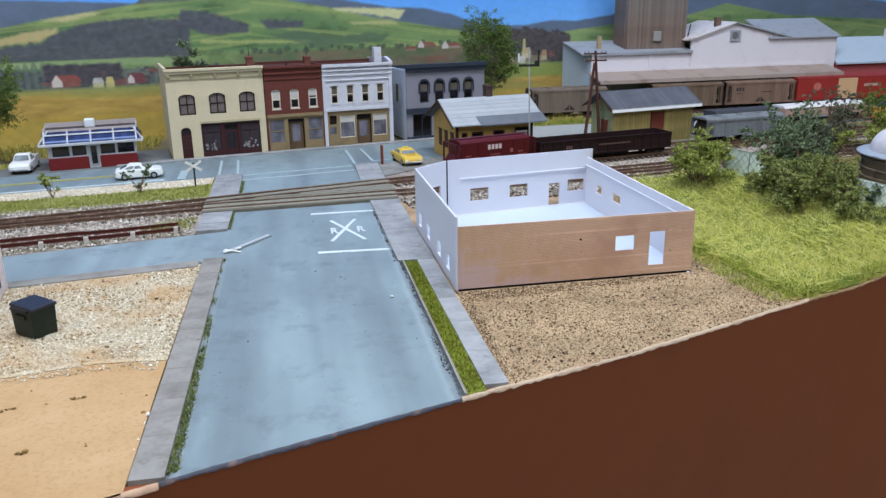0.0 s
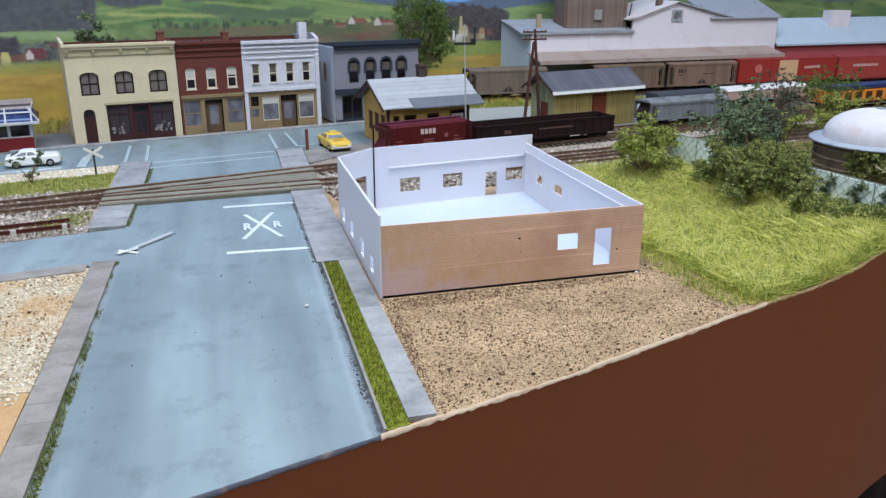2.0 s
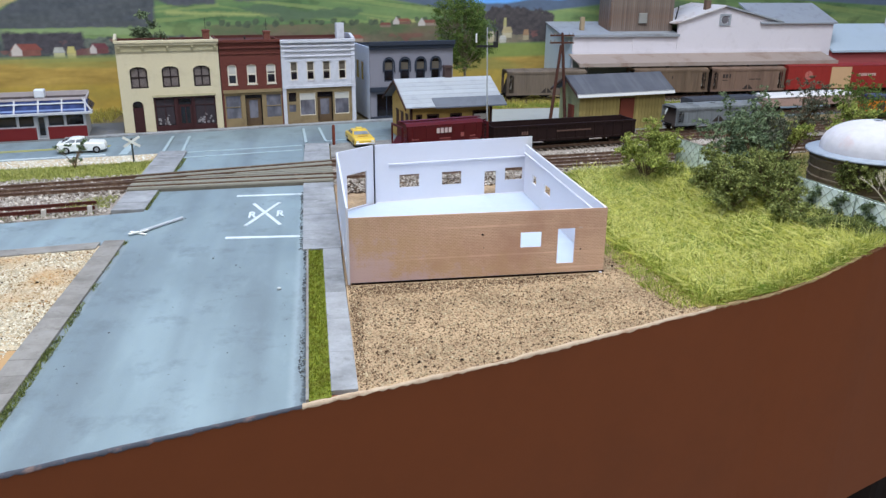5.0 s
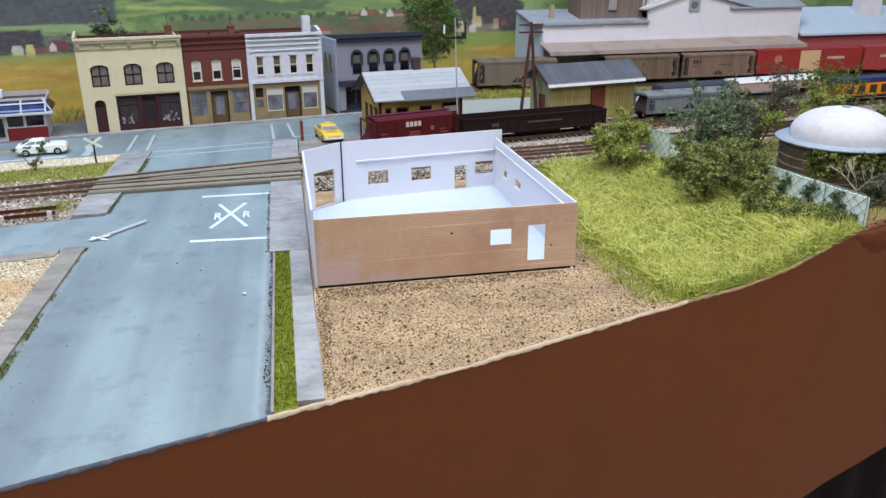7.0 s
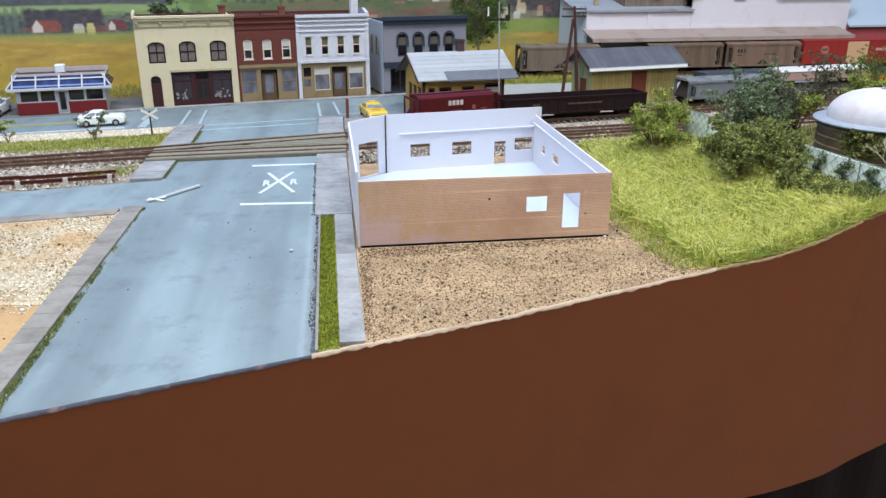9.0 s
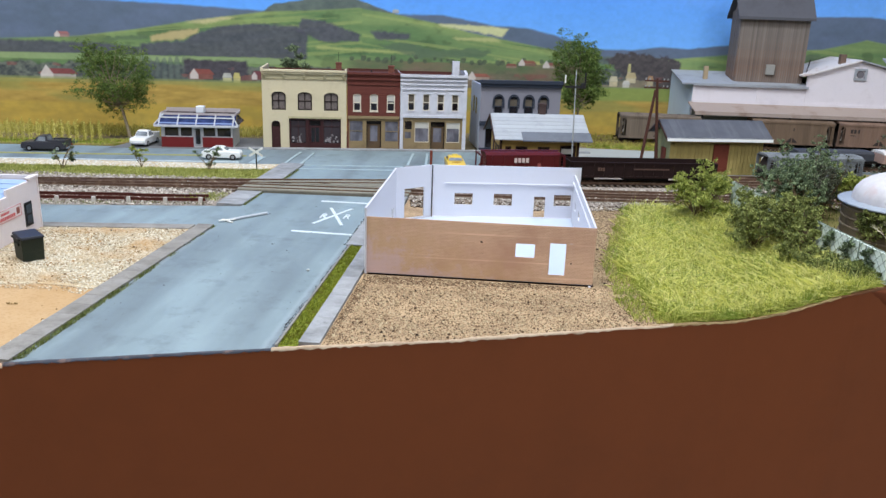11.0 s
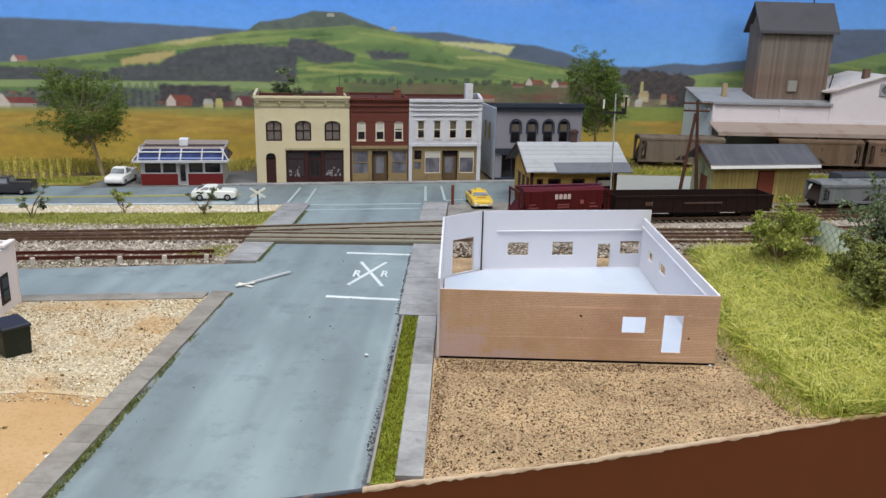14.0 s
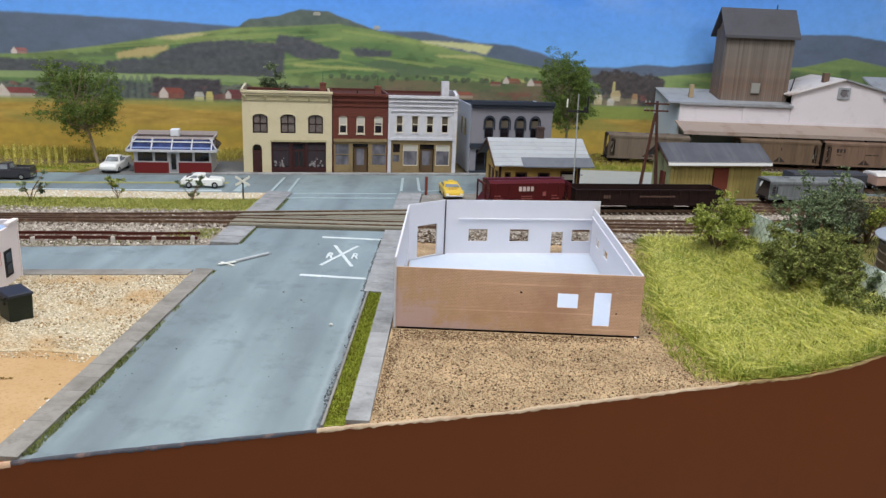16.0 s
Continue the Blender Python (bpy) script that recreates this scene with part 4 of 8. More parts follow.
# near-black plate paints the contact shadow line below the kit walls
part("base_shadow_plate", M().prism([(0.001, 0.0011), (FW + 0.0010, 0.0011), (FW + 0.0014, 0.180), (0.03, 0.16), (0.003, 0.140)], -0.0016, -0.0005), paint("under_wall_shadow", lin(30, 17, 14), 0.9, 0.1, 80, gloss=0.2), kit, "base plate coloured as the shadow under the walls")
# left wall, seen as local x = into the depth
left_holes = [(0.018, 0.030, 0.0065, 0.0165), (0.047, 0.059, 0.0065, 0.0165), (0.086, 0.098, 0.0065, 0.0165), (0.120, 0.132, 0.0065, 0.0165)]
part("left_wall", M().wall(-0.001, 0.1460, 0.0, BH, 0.0, TH, left_holes), STYRENE, kit, at=pose(0.0, 0, 0, 0, 0, 90))
part("right_wall", M().wall(0.0016, 0.190, 0.0, FH, 0.0, TH, [(0.1125, 0.1285, 0.0160, 0.0226), (0.150, 0.162, 0.0148, 0.0218)]), STYRENE, kit, at=pose(FW, 0, 0, 0, 0, 90))
part("right_ledge", M().box(0.003, 0.187, 0.0, 0.0011, 0, 0.0012), STYRENE, kit, at=pose(FW - TH, 0, FH - 0.0075, 0, 0, 90))
back_holes = [(0.0208, 0.0372, 0.0116, 0.0222), (0.0562, 0.0728, 0.0114, 0.0222), (0.0927, 0.1030, 0.0012, 0.0203), (0.1107, 0.1264, 0.0118, 0.0222)]
BACK = pose(0.0282, 0.1685, 0, 0, 0, 7.85)
part("back_wall", M().wall(0.0012, 0.1338, 0.0, BH, 0.0, TH, back_holes), STYRENE, kit, at=BACK)
part("back_ledge", M().box(0.012, 0.1305, -0.0012, -0.00002, 0.0306, 0.0318), STYRENE, kit, at=BACK)
part("skirting", M().box(0.002, 0.1305, -0.0014, -0.00002, 0.0005, 0.0011), STYRENE, kit, at=BACK)
part("corner_wall", M().wall(-0.0005, 0.0362, 0.0, BH, 0.0, TH, [(0.0078, 0.0284, 0.0014, 0.0282)]), STYRENE, kit, "white angled corner wall with a wide shop opening", at=pose(0.0004, 0.1456, 0, 0, 0, 39.4))
part("corner_gap", M().box(-0.0002, 0.0005, -0.0006, 0.0, 0.0, BH - 0.0004), paint("dark_gap", (0.02, 0.02, 0.02), 0.9), kit, "dark open joint", at=pose(0.0285, 0.1686, 0, 0, 0, 7.85))
part("paint_chip", M().box(0.1388, 0.1410, -0.0001, 0.0002, 0.0285, 0.0295), paint("pale_pink_chip", lin(214, 190, 174), 0.7, 0.2, 300), kit, "small pale chip in the brick")
for x, z, r in ((0.079, 0.0272, 0.0007), (0.0795, 0.0270, 0.0006), (0.1405, 0.0152, 0.0006), (0.08, 0.019, 0.0003)):
    part("pin_hole", M().rod((x, -0.0001, z), (x, 0.0002, z), r, n=7), paint("dark_hole", (0.05, 0.03, 0.02), 0.9), kit, "small dark hole")
part("glue_blob", M().lathe([(0.0010, 0.0), (0.0009, 0.0005), (0.0004, 0.0008), (0.0001, 0.0009)], 8), STYRENE, kit, "white glue blob at the corner", at=pose(FW - 0.002, -0.0006, -0.0006))


# ---- town row ----
CREAM = paint("cream_stucco", lin(202, 190, 158), 0.8, 0.08, 60, lin(178, 164, 136), 0.6, 0.0001)
CREAM_TRIM = paint("olive_cream_trim", lin(176, 166, 132), 0.75, 0.08, 80, lin(140, 130, 100), 0.5)
BRICK_RED = brick_sheet("dark_red_brick", lin(96, 47, 38), lin(84, 40, 33), lin(108, 62, 51), 0.0024, 0.0009)
ROOF_RED = paint("red_brown_roof", lin(84, 47, 40), 0.9, 0.2, 90, lin(58, 36, 32), 0.7)
WHITE_WALL = paint("white_painted_brick", lin(200, 200, 206), 0.7, 0.09, 80, lin(160, 160, 164), 0.6, 0.0001)
TAN_SHOP = paint("tan_shop_front", lin(138, 119, 86), 0.7, 0.16, 110, lin(104, 87, 62), 0.7)
SHOP_DOOR = paint("brown_shop_door", lin(92, 73, 52), 0.7, 0.16, 110, lin(70, 54, 40), 0.6)
MAROON = paint("dark_maroon_paint", lin(60, 32, 32), 0.5, 0.1, 90)
GREY_WALL = paint("grey_stucco", lin(130, 128, 136), 0.8, 0.06, 60, lin(124, 122, 130), 0.5, 0.0001)
GREY_SIDE = paint("pale_blue_grey_wall", lin(186, 192, 202), 0.8, 0.06, 60, lin(156, 162, 172), 0.5, 0.0001)
CHARCOAL = paint("charcoal_trim", lin(46, 52, 64), 0.6, 0.1, 90)
CHIMNEY_BRICK = brick_sheet("chimney_brick", lin(112, 64, 52), lin(98, 54, 44), lin(128, 84, 70), 0.0022, 0.0009)
BROWN_FRAME = paint("dark_brown_frame", lin(38, 26, 24), 0.5, 0.1, 120)
WHITE_FRAME = paint("off_white_frame", lin(214, 204, 184), 0.6, 0.06, 120)
BLACK_IRON = paint("black_iron", lin(36, 34, 34), 0.6, 0.1, 120)
DARK_GLASS = glass("dark_window_glass", lin(26, 22, 24))
GREY_GLASS = glass("grey_shop_glass", lin(104, 102, 110))
CURTAIN = paint("pale_curtain", lin(190, 186, 176), 0.9, 0.15, 200)
DIM_CURTAIN = paint("dim_lace_curtain", lin(124, 113, 108), 0.9, 0.6, 150, lin(60, 50, 48), 0.8)
SHOP_NET = paint("dark_mauve_net", lin(62, 54, 58), 0.9, 0.6, 130)
BEIGE_BLIND = paint("beige_roller_blind", lin(100, 91, 78), 0.9, 0.3, 200)
# near-black colour that stands in for the shade inside the houses
INSIDE_SHADE = paint("near_black_inside_shade", (0.03, 0.028, 0.026), 0.9)


def arch_fill(parent, material, x0, x1, z0, z1, y0, y1, round_top, n=10):
    """The two spandrels above an arch that springs at z0 and peaks at z1."""
    c, r = (x0 + x1) / 2, (x1 - x0) / 2
    arc = [(c - r * math.cos(math.pi * i / n), z0 + (z1 - z0) * math.sin(math.pi * i / n) ** round_top) for i in range(n + 1)]
    h = n // 2
    part("spandrel", M().slab([(x0, z1)] + arc[:h + 1], y0, y1), material, parent)
    part("spandrel", M().slab(arc[h:] + [(x1, z1)], y0, y1), material, parent)


def window(parent, x0, x1, z0, z1, frame, pane, bars=(1, 1), deep=0.0012, t=0.0007, curtain=None, sill=None, cloth=None):
    w = M()
    y0, y1 = deep - 0.0005, deep + 0.0004
    w.wall(x0, x1, z0, z1, y0, y1, [(x0 + t, x1 - t, z0 + t, z1 - t)])
    for i in range(1, bars[0] + 1):
        x = x0 + (x1 - x0) * i / (bars[0] + 1)
        w.box(x - t * 0.4, x + t * 0.4, y0, y1, z0 + t, z1 - t)
    for i in range(1, bars[1] + 1):
        z = z0 + (z1 - z0) * i / (bars[1] + 1)
        w.box(x0 + t, x1 - t, y0 + 0.0001, y1, z - t * 0.45, z + t * 0.45)
    ob = part("window", w, frame, parent)
    part("pane", M().box(x0 + t * 0.5, x1 - t * 0.5, deep + 0.0002, deep + 0.0005, z0 + t * 0.5, z1 - t * 0.5), pane, ob)
    if curtain:
        k = curtain
        part("curtain", M().box(x0 + t, x1 - t, deep + 0.00005, deep + 0.00018, z0 + (z1 - z0) * k[0], z0 + (z1 - z0) * k[1]), cloth or CURTAIN, ob, "lace curtain" if cloth else "pale curtain")
    if sill:
        part("sill", M().box(x0 - 0.0006, x1 + 0.0006, -0.0008, 0.0006, z0 - 0.0010, z0), sill, ob)
    return ob


def shell(parent, w, h, d, wall, holes, roof, drop=0.004, side=None, side_holes=()):
    """Front wall with openings, two side walls, a rear wall, and a flat roof sunk behind the parapet."""
    part("front_wall", M().wall(0, w, 0, h, 0, 0.002, holes), wall, parent)
    part("side_wall", M().wall(0.002, d, 0, h - 0.0005, 0, 0.002, side_holes), side or wall, parent, at=pose(0.002, 0, 0, 0, 0, 90))
    part("side_wall", M().wall(0.002, d, 0, h - 0.0005, -0.002, 0.0), side or wall, parent, at=pose(w - 0.002, 0, 0, 0, 0, 90))
    part("rear_wall", M().box(0.002, w - 0.002, d - 0.002, d, 0, h - 0.001), roof, parent)
    part("roof", M().box(0.002, w - 0.002, 0.002, d - 0.002, h - drop - 0.001, h - drop), roof, parent)
    # thin black sheet painted as the unlit room behind the openings
    part("interior", M().box(0.003, w - 0.003, 0.006, 0.007, 0.0005, h - drop - 0.002), INSIDE_SHADE, parent, "near-black sheet standing for the shade behind the windows")


def at_town(u, v=0.0):
    return Matrix.Translation((*town(u, v), 0.0)) @ pose(0, 0, 0, 0, 0, 12.2)


def chimney(parent, x, y, z, h, w=0.006, pipe=0.0):
    c = part("chimney", M().box(x - w / 2, x + w / 2, y - w / 2, y + w / 2, z, z + h).box(x - w / 2 - 0.0006, x + w / 2 + 0.0006, y - w / 2 - 0.0006, y + w / 2 + 0.0006, z + h - 0.002, z + h - 0.0005), CHIMNEY_BRICK, parent, "brick chimney")
    if pipe:
        part("antenna", M().rod((x, y, z + h), (x, y, z + h + pipe), 0.0003, n=5), BLACK_IRON, c)


# cream shop house
b = thing("shop_house", "cream two-storey shop house with arched brown windows", "building", at_town(0.0015))
W, H = 0.1080, 0.0985
wins = [(0.0120, 0.0300, 0.0497, 0.0729), (0.0453, 0.0635, 0.0497, 0.0729), (0.0790, 0.0972, 0.0497, 0.0727)]
door, shop = (0.0109, 0.0223, 0.0004, 0.0358), (0.0335, 0.1007, 0.0006, 0.0392)
shell(b, W, H, 0.085, CREAM, wins + [door, shop], ROOF_RED)
for a in wins:
    arch_fill(b, CREAM, a[0], a[1], a[3] - 0.0040, a[3], 0.0, 0.002, 0.8)
arch_fill(b, CREAM, door[0], door[1], door[3] - 0.0055, door[3], 0.0, 0.002, 0.9)
for a in wins:
    window(b, *a, BROWN_FRAME, DARK_GLASS, (1, 1), 0.0014, 0.0016, (0.06, 0.94), cloth=DIM_CURTAIN)
    hood = M()
    c, r = (a[0] + a[1]) / 2, (a[1] - a[0]) / 2 + 0.0014
    arc = [(c - r * math.cos(math.pi * i / 12), a[3] - 0.0038 + 0.0052 * math.sin(math.pi * i / 12) ** 0.8) for i in range(13)]
    inner = [(c + (x - c) * 0.87, z - 0.0012) for x, z in arc]
    hood.slab(arc + inner[::-1], -0.0008, 0.0)
    part("hood", hood, CREAM, b)
d = part("door", M().box(door[0], door[1], 0.0012, 0.0018, door[2], door[3]), MAROON, b)
part("panel", M().box(door[0] + 0.002, door[1] - 0.002, 0.0009, 0.0012, 0.004, 0.013).box(door[0] + 0.002, door[1] - 0.002, 0.0009, 0.0012, 0.015, 0.026), MAROON, d)
part("fanlight", M().box(door[0] + 0.0015, door[1] - 0.0015, 0.0009, 0.00121, 0.0285, 0.0345), DARK_GLASS, d)
front_shop = part("shop_front", M().wall(shop[0], shop[1], shop[2], shop[3], 0.001, 0.0022, [(0.0355, 0.0550, 0.0070, 0.0372), (0.0590, 0.0750, 0.0012, 0.0372), (0.0780, 0.0995, 0.0070, 0.0372)]), MAROON, b, "dark maroon shop front")
for a, c in ((0.0355, 0.0550), (0.0780, 0.0995)):
    for i in range(2):
        p, q = a + (c - a) * i / 2, a + (c - a) * (i + 1) / 2
        part("pane", M().box(p + 0.0003, q - 0.0003, 0.0018, 0.002, 0.007, 0.0372), DARK_GLASS, front_shop)
    part("glazing_bar", M().box((a + c) / 2 - 0.0004, (a + c) / 2 + 0.0004, 0.0012, 0.0018, 0.007, 0.0372).box(a, c, 0.0012, 0.0018, 0.0285, 0.0291), MAROON, front_shop)
    show = M()
    for i in range(18):
        x, z, s = rng.uniform(a + 0.001, c - 0.003), 0.0072 + 0.011 * rng.random() ** 1.6, rng.uniform(0.0009, 0.0024)
        show.box(x, x + s, 0.00165, 0.00175, z, z + s * rng.uniform(0.7, 1.6))
    part("net_curtain", M().box(a + 0.0004, c - 0.0004, 0.00176, 0.00179, 0.0080, 0.0360), SHOP_NET, front_shop, "dim lace curtain in the shop window")
    part("display", show, paint("dim_shop_goods", lin(146, 140, 140), 0.8, 0.3, 400), front_shop, "pale goods in the shop window")
d = part("door", M().wall(0.0590, 0.0750, 0.0012, 0.0372, 0.0030, 0.0038, [(0.0620, 0.0665, 0.008, 0.027), (0.0675, 0.0720, 0.008, 0.027), (0.0605, 0.0735, 0.0295, 0.036)]), MAROON, front_shop)
part("pane", M().box(0.060, 0.074, 0.0034, 0.0036, 0.007, 0.0365), DARK_GLASS, d)
part("lintel", M().box(shop[0] - 0.001, shop[1] + 0.001, -0.0012, 0.0, 0.0392, 0.0415), CREAM_TRIM, b)
cor = M().box(-0.0008, W + 0.0008, -0.0045, 0.0, 0.0985, 0.1015).box(0.0, W, -0.0032, 0.0, 0.0958, 0.0985)
part("cornice", cor, CREAM, b, bevel=0.0003)
part("frieze", M().box(0.0, W, -0.0012, 0.0, 0.0895, 0.0957), CREAM_TRIM, b, "olive frieze")
for x in (0.0035, 0.028, 0.054, 0.080, 0.1045):
    part("bracket", M().side([(-0.0036, 0.0957), (-0.0036, 0.0935), (-0.0014, 0.0890), (-0.0012, 0.0890), (-0.0012, 0.0957)], x - 0.0012, x + 0.0012), CREAM_TRIM, b)
part("parapet_cap", M().box(-0.001, 0.002, -0.004, 0.085, 0.0985, 0.1030), CREAM, b)
chimney(b, 0.098, 0.022, 0.094, 0.0165, 0.0075, 0.013)

# red brick shop house
b = thing("shop_house", "dark red brick two-storey shop house with white windows", "building", at_town(0.1105))
W, H = 0.0690, 0.1000
wins = [(x - 0.1105, x2 - 0.1105, 0.0500, 0.0722) for x, x2 in ((0.1182, 0.1284), (0.1400, 0.1506), (0.1622, 0.1728))]
shop = (0.0018, 0.0690 - 0.0012, 0.0006, 0.0402)
shell(b, W, H, 0.085, BRICK_RED, wins + [shop], ROOF_RED)
for a in wins:
    arch_fill(b, BRICK_RED, a[0], a[1], a[3] - 0.0022, a[3], 0.0, 0.002, 0.8)
for i, a in enumerate(wins):
    window(b, *a, WHITE_FRAME, DARK_GLASS, (0, 1), 0.0012, 0.0013, (0.45, 0.97) if i < 2 else (0.6, 0.97), WHITE_FRAME)
sf = part("shop_front", M().wall(*shop, 0.0004, 0.0020, [(0.0026, 0.0208, 0.0098, 0.0376), (0.0252, 0.0446, 0.0012, 0.0376), (0.0490, 0.0675, 0.0098, 0.0376)]), TAN_SHOP, b, "tan wooden shop front")
for a, c in ((0.0026, 0.0208), (0.0490, 0.0675)):
    window(sf, a, c, 0.0098, 0.0376, TAN_SHOP, GREY_GLASS, (0, 1), 0.0015, 0.0008)
d = part("door", M().wall(0.0262, 0.0436, 0.0012, 0.0330, 0.0038, 0.0046, [(0.0300, 0.0398, 0.010, 0.031)]), SHOP_DOOR, sf)
part("pane", M().box(0.0295, 0.0403, 0.0041, 0.0044, 0.0095, 0.0315), GREY_GLASS, d)
part("transom", M().box(0.0255, 0.0443, 0.0030, 0.0034, 0.0335, 0.0372), DARK_GLASS, sf)
part("signboard", M().box(0.0010, 0.0682, -0.0014, 0.0003, 0.0402, 0.0438), TAN_SHOP, b)
part("cornice", M().box(0, W, -0.0018, 0, 0.0905, 0.0925).box(0, W, -0.0010, 0, 0.0840, 0.0850).box(0, W, -0.0026, 0.0004, 0.0972, 0.1000), BRICK_RED, b)
chimney(b, 0.058, 0.024, 0.0955, 0.0125, 0.0075, 0.013)
part("stove_pipe", M().rod((0.032, 0.02, 0.0955), (0.032, 0.02, 0.102), 0.001), BLACK_IRON, b)

# white shop house
b = thing("shop_house", "white painted two-storey shop house with a tan shop front", "building", at_town(0.1798))
W, H = 0.0882, 0.0985
wins = [(x - 0.1798, x2 - 0.1798, 0.0520, 0.0738) for x, x2 in ((0.1900, 0.1988), (0.2095, 0.2186), (0.2287, 0.2380), (0.2480, 0.2573))]
shop = (0.0042, 0.0836, 0.0006, 0.0428)
shell(b, W, H, 0.085, WHITE_WALL, wins + [shop], ROOF_RED)
for a in wins:
    arch_fill(b, WHITE_WALL, a[0], a[1], a[3] - 0.0018, a[3], 0.0, 0.002, 0.8)
for a in wins:
    window(b, *a, WHITE_FRAME, DARK_GLASS, (0, 1), 0.0012, 0.0010, (rng.choice((0.40, 0.52, 0.68)), 0.97), WHITE_WALL, BEIGE_BLIND)
    part("hood", M().box(a[0] - 0.001, a[1] + 0.001, -0.0008, 0, a[3], a[3] + 0.0016), WHITE_WALL, b)
sf = part("shop_front", M().wall(*shop, 0.0006, 0.0020, [(0.0067, 0.0157, 0.0270, 0.0378), (0.0067, 0.0150, 0.0150, 0.0236), (0.0198, 0.0387, 0.0100, 0.0366), (0.0410, 0.0600, 0.0012, 0.0375), (0.0622, 0.0803, 0.0100, 0.0366)]), TAN_SHOP, b, "tan wooden shop front")
part("pane", M().box(0.0067, 0.0157, 0.0012, 0.0016, 0.0270, 0.0378), DARK_GLASS, sf)
part("poster", M().box(0.0067, 0.0150, 0.0012, 0.0016, 0.0150, 0.0236), GREY_GLASS, sf)
for a, c in ((0.0198, 0.0387), (0.0622, 0.0803)):
    window(sf, a, c, 0.0100, 0.0366, WHITE_FRAME, GREY_GLASS, (0, 0), 0.0015, 0.0007, (0.70, 0.97))
d = part("door", M().wall(0.0420, 0.0590, 0.0012, 0.0310, 0.0036, 0.0044, [(0.0450, 0.0560, 0.010, 0.0290)]), SHOP_DOOR, sf)
part("pane", M().box(0.0445, 0.0565, 0.0039, 0.0042, 0.0095, 0.0295), GREY_GLASS, d)
part("transom", M().box(0.0412, 0.0598, 0.0026, 0.0030, 0.0318, 0.0370), DARK_GLASS, sf)
part("pilaster", M().box(0.0, 0.0040, -0.0012, 0.0, 0.0, 0.0985), WHITE_WALL, b)
part("pilaster", M().box(W - 0.0045, W, -0.0012, 0.0, 0.0, 0.0985), WHITE_WALL, b)
part("band", M().box(0.0, W, -0.0018, 0.0, 0.0430, 0.0460), WHITE_WALL, b)
part("cornice", M().box(-0.0004, W + 0.0004, -0.0036, 0.0, 0.0955, 0.0990).box(0, W, -0.0024, 0.0, 0.0905, 0.0925).box(0, W, -0.0018, 0.0, 0.0850, 0.0870).box(0, W, -0.0014, 0.0, 0.0790, 0.0805), WHITE_WALL, b, bevel=0.0002)
part("side_parapet", M().side([(-0.002, 0.0985), (0.085, 0.0985), (0.085, 0.1), (0.016, 0.1045), (-0.002, 0.1005)], W - 0.0035, W), WHITE_WALL, b)
part("chimney", M().box(W - 0.0195, W - 0.0105, 0.006, 0.014, 0.0945, 0.1165), WHITE_WALL, b, "white chimney")

# grey stone house across the alley
b = thing("shop_house", "grey two-storey house with pointed arch windows and charcoal cornice", "building", at_town(0.2868))
W, H = 0.1085, 0.0880
wins = [(x - 0.2868, x2 - 0.2868, 0.0462, 0.0735) for x, x2 in ((0.3048, 0.3170), (0.3256, 0.3378), (0.3461, 0.3585), (0.3663, 0.3783))]
shop = [(0.008, 0.034, 0.003, 0.032), (0.040, 0.066, 0.001, 0.032), (0.072, 0.098, 0.003, 0.032)]
shell(b, W, H, 0.085, GREY_WALL, wins + shop, CHARCOAL, side=GREY_SIDE, side_holes=[(0.030, 0.038, 0.046, 0.068), (0.052, 0.060, 0.046, 0.068)])
for a in wins:
    arch_fill(b, GREY_WALL, a[0], a[1], a[3] - 0.0062, a[3], 0.0, 0.002, 1.0)
for a in wins:
    window(b, *a, CHARCOAL, DARK_GLASS, (0, 1), 0.0014, 0.0014, (0.52, 0.84), cloth=BEIGE_BLIND)
    c, r = (a[0] + a[1]) / 2, (a[1] - a[0]) / 2 + 0.0018
    arc = [(c - r, a[3] - 0.016)] + [(c - r * math.cos(math.pi * i / 12), a[3] - 0.0065 + 0.0090 * math.sin(math.pi * i / 12)) for i in range(13)] + [(c + r, a[3] - 0.016)]
    inner = [(c + (x - c) * 0.80, z - (0.0018 if 0 < i < 14 else 0)) for i, (x, z) in enumerate(arc)]
    part("hood", M().slab(arc + inner[::-1], -0.0010, 0.0), CHARCOAL, b, "dark pointed window hood")
for a in shop:
    window(b, *a, CHARCOAL, DARK_GLASS, (1, 0), 0.0014, 0.0012)
part("cornice", M().box(-0.0015, W + 0.0015, -0.0050, 0.0, 0.0895, 0.0945).box(-0.0008, W + 0.0008, -0.0034, 0.0, 0.0855, 0.0895), CHARCOAL, b, bevel=0.0003)
part("band", M().box(-0.0008, W + 0.0008, -0.0034, 0.0, 0.0342, 0.0400), CHARCOAL, b)
part("plinth", M().box(-0.0004, W, -0.0010, 0.0, 0.0, 0.004), CHARCOAL, b)
for x in (0.030, 0.052):
    part("side_window", M().box(-0.0003, 0.0012, x, x + 0.008, 0.046, 0.068), DARK_GLASS, b)


# ---- freight house with grain tower ----
MILL_WHITE = paint("dull_white_siding", lin(218, 212, 216), 0.8, 0.04, 40, lin(190, 182, 184), 0.5, 0.0001)
MILL_BLUE = paint("pale_blue_siding", lin(178, 192, 204), 0.8, 0.05, 40, lin(160, 172, 184), 0.4, 0.0001)
MILL_ROOF = paint("blue_grey_metal_roof", lin(156, 160, 166), 0.6, 0.1, 60, lin(112, 110, 108), 0.7, 0.0001)
MILL_ROOF_RUST = paint("white_rusty_roof", lin(220, 214, 212), 0.6, 0.08, 50, lin(150, 116, 96), 0.8, 0.0001)
CANOPY = paint("rusty_tan_canopy", lin(164, 148, 138), 0.7, 0.1, 40, lin(124, 98, 82), 0.8, 0.0002)


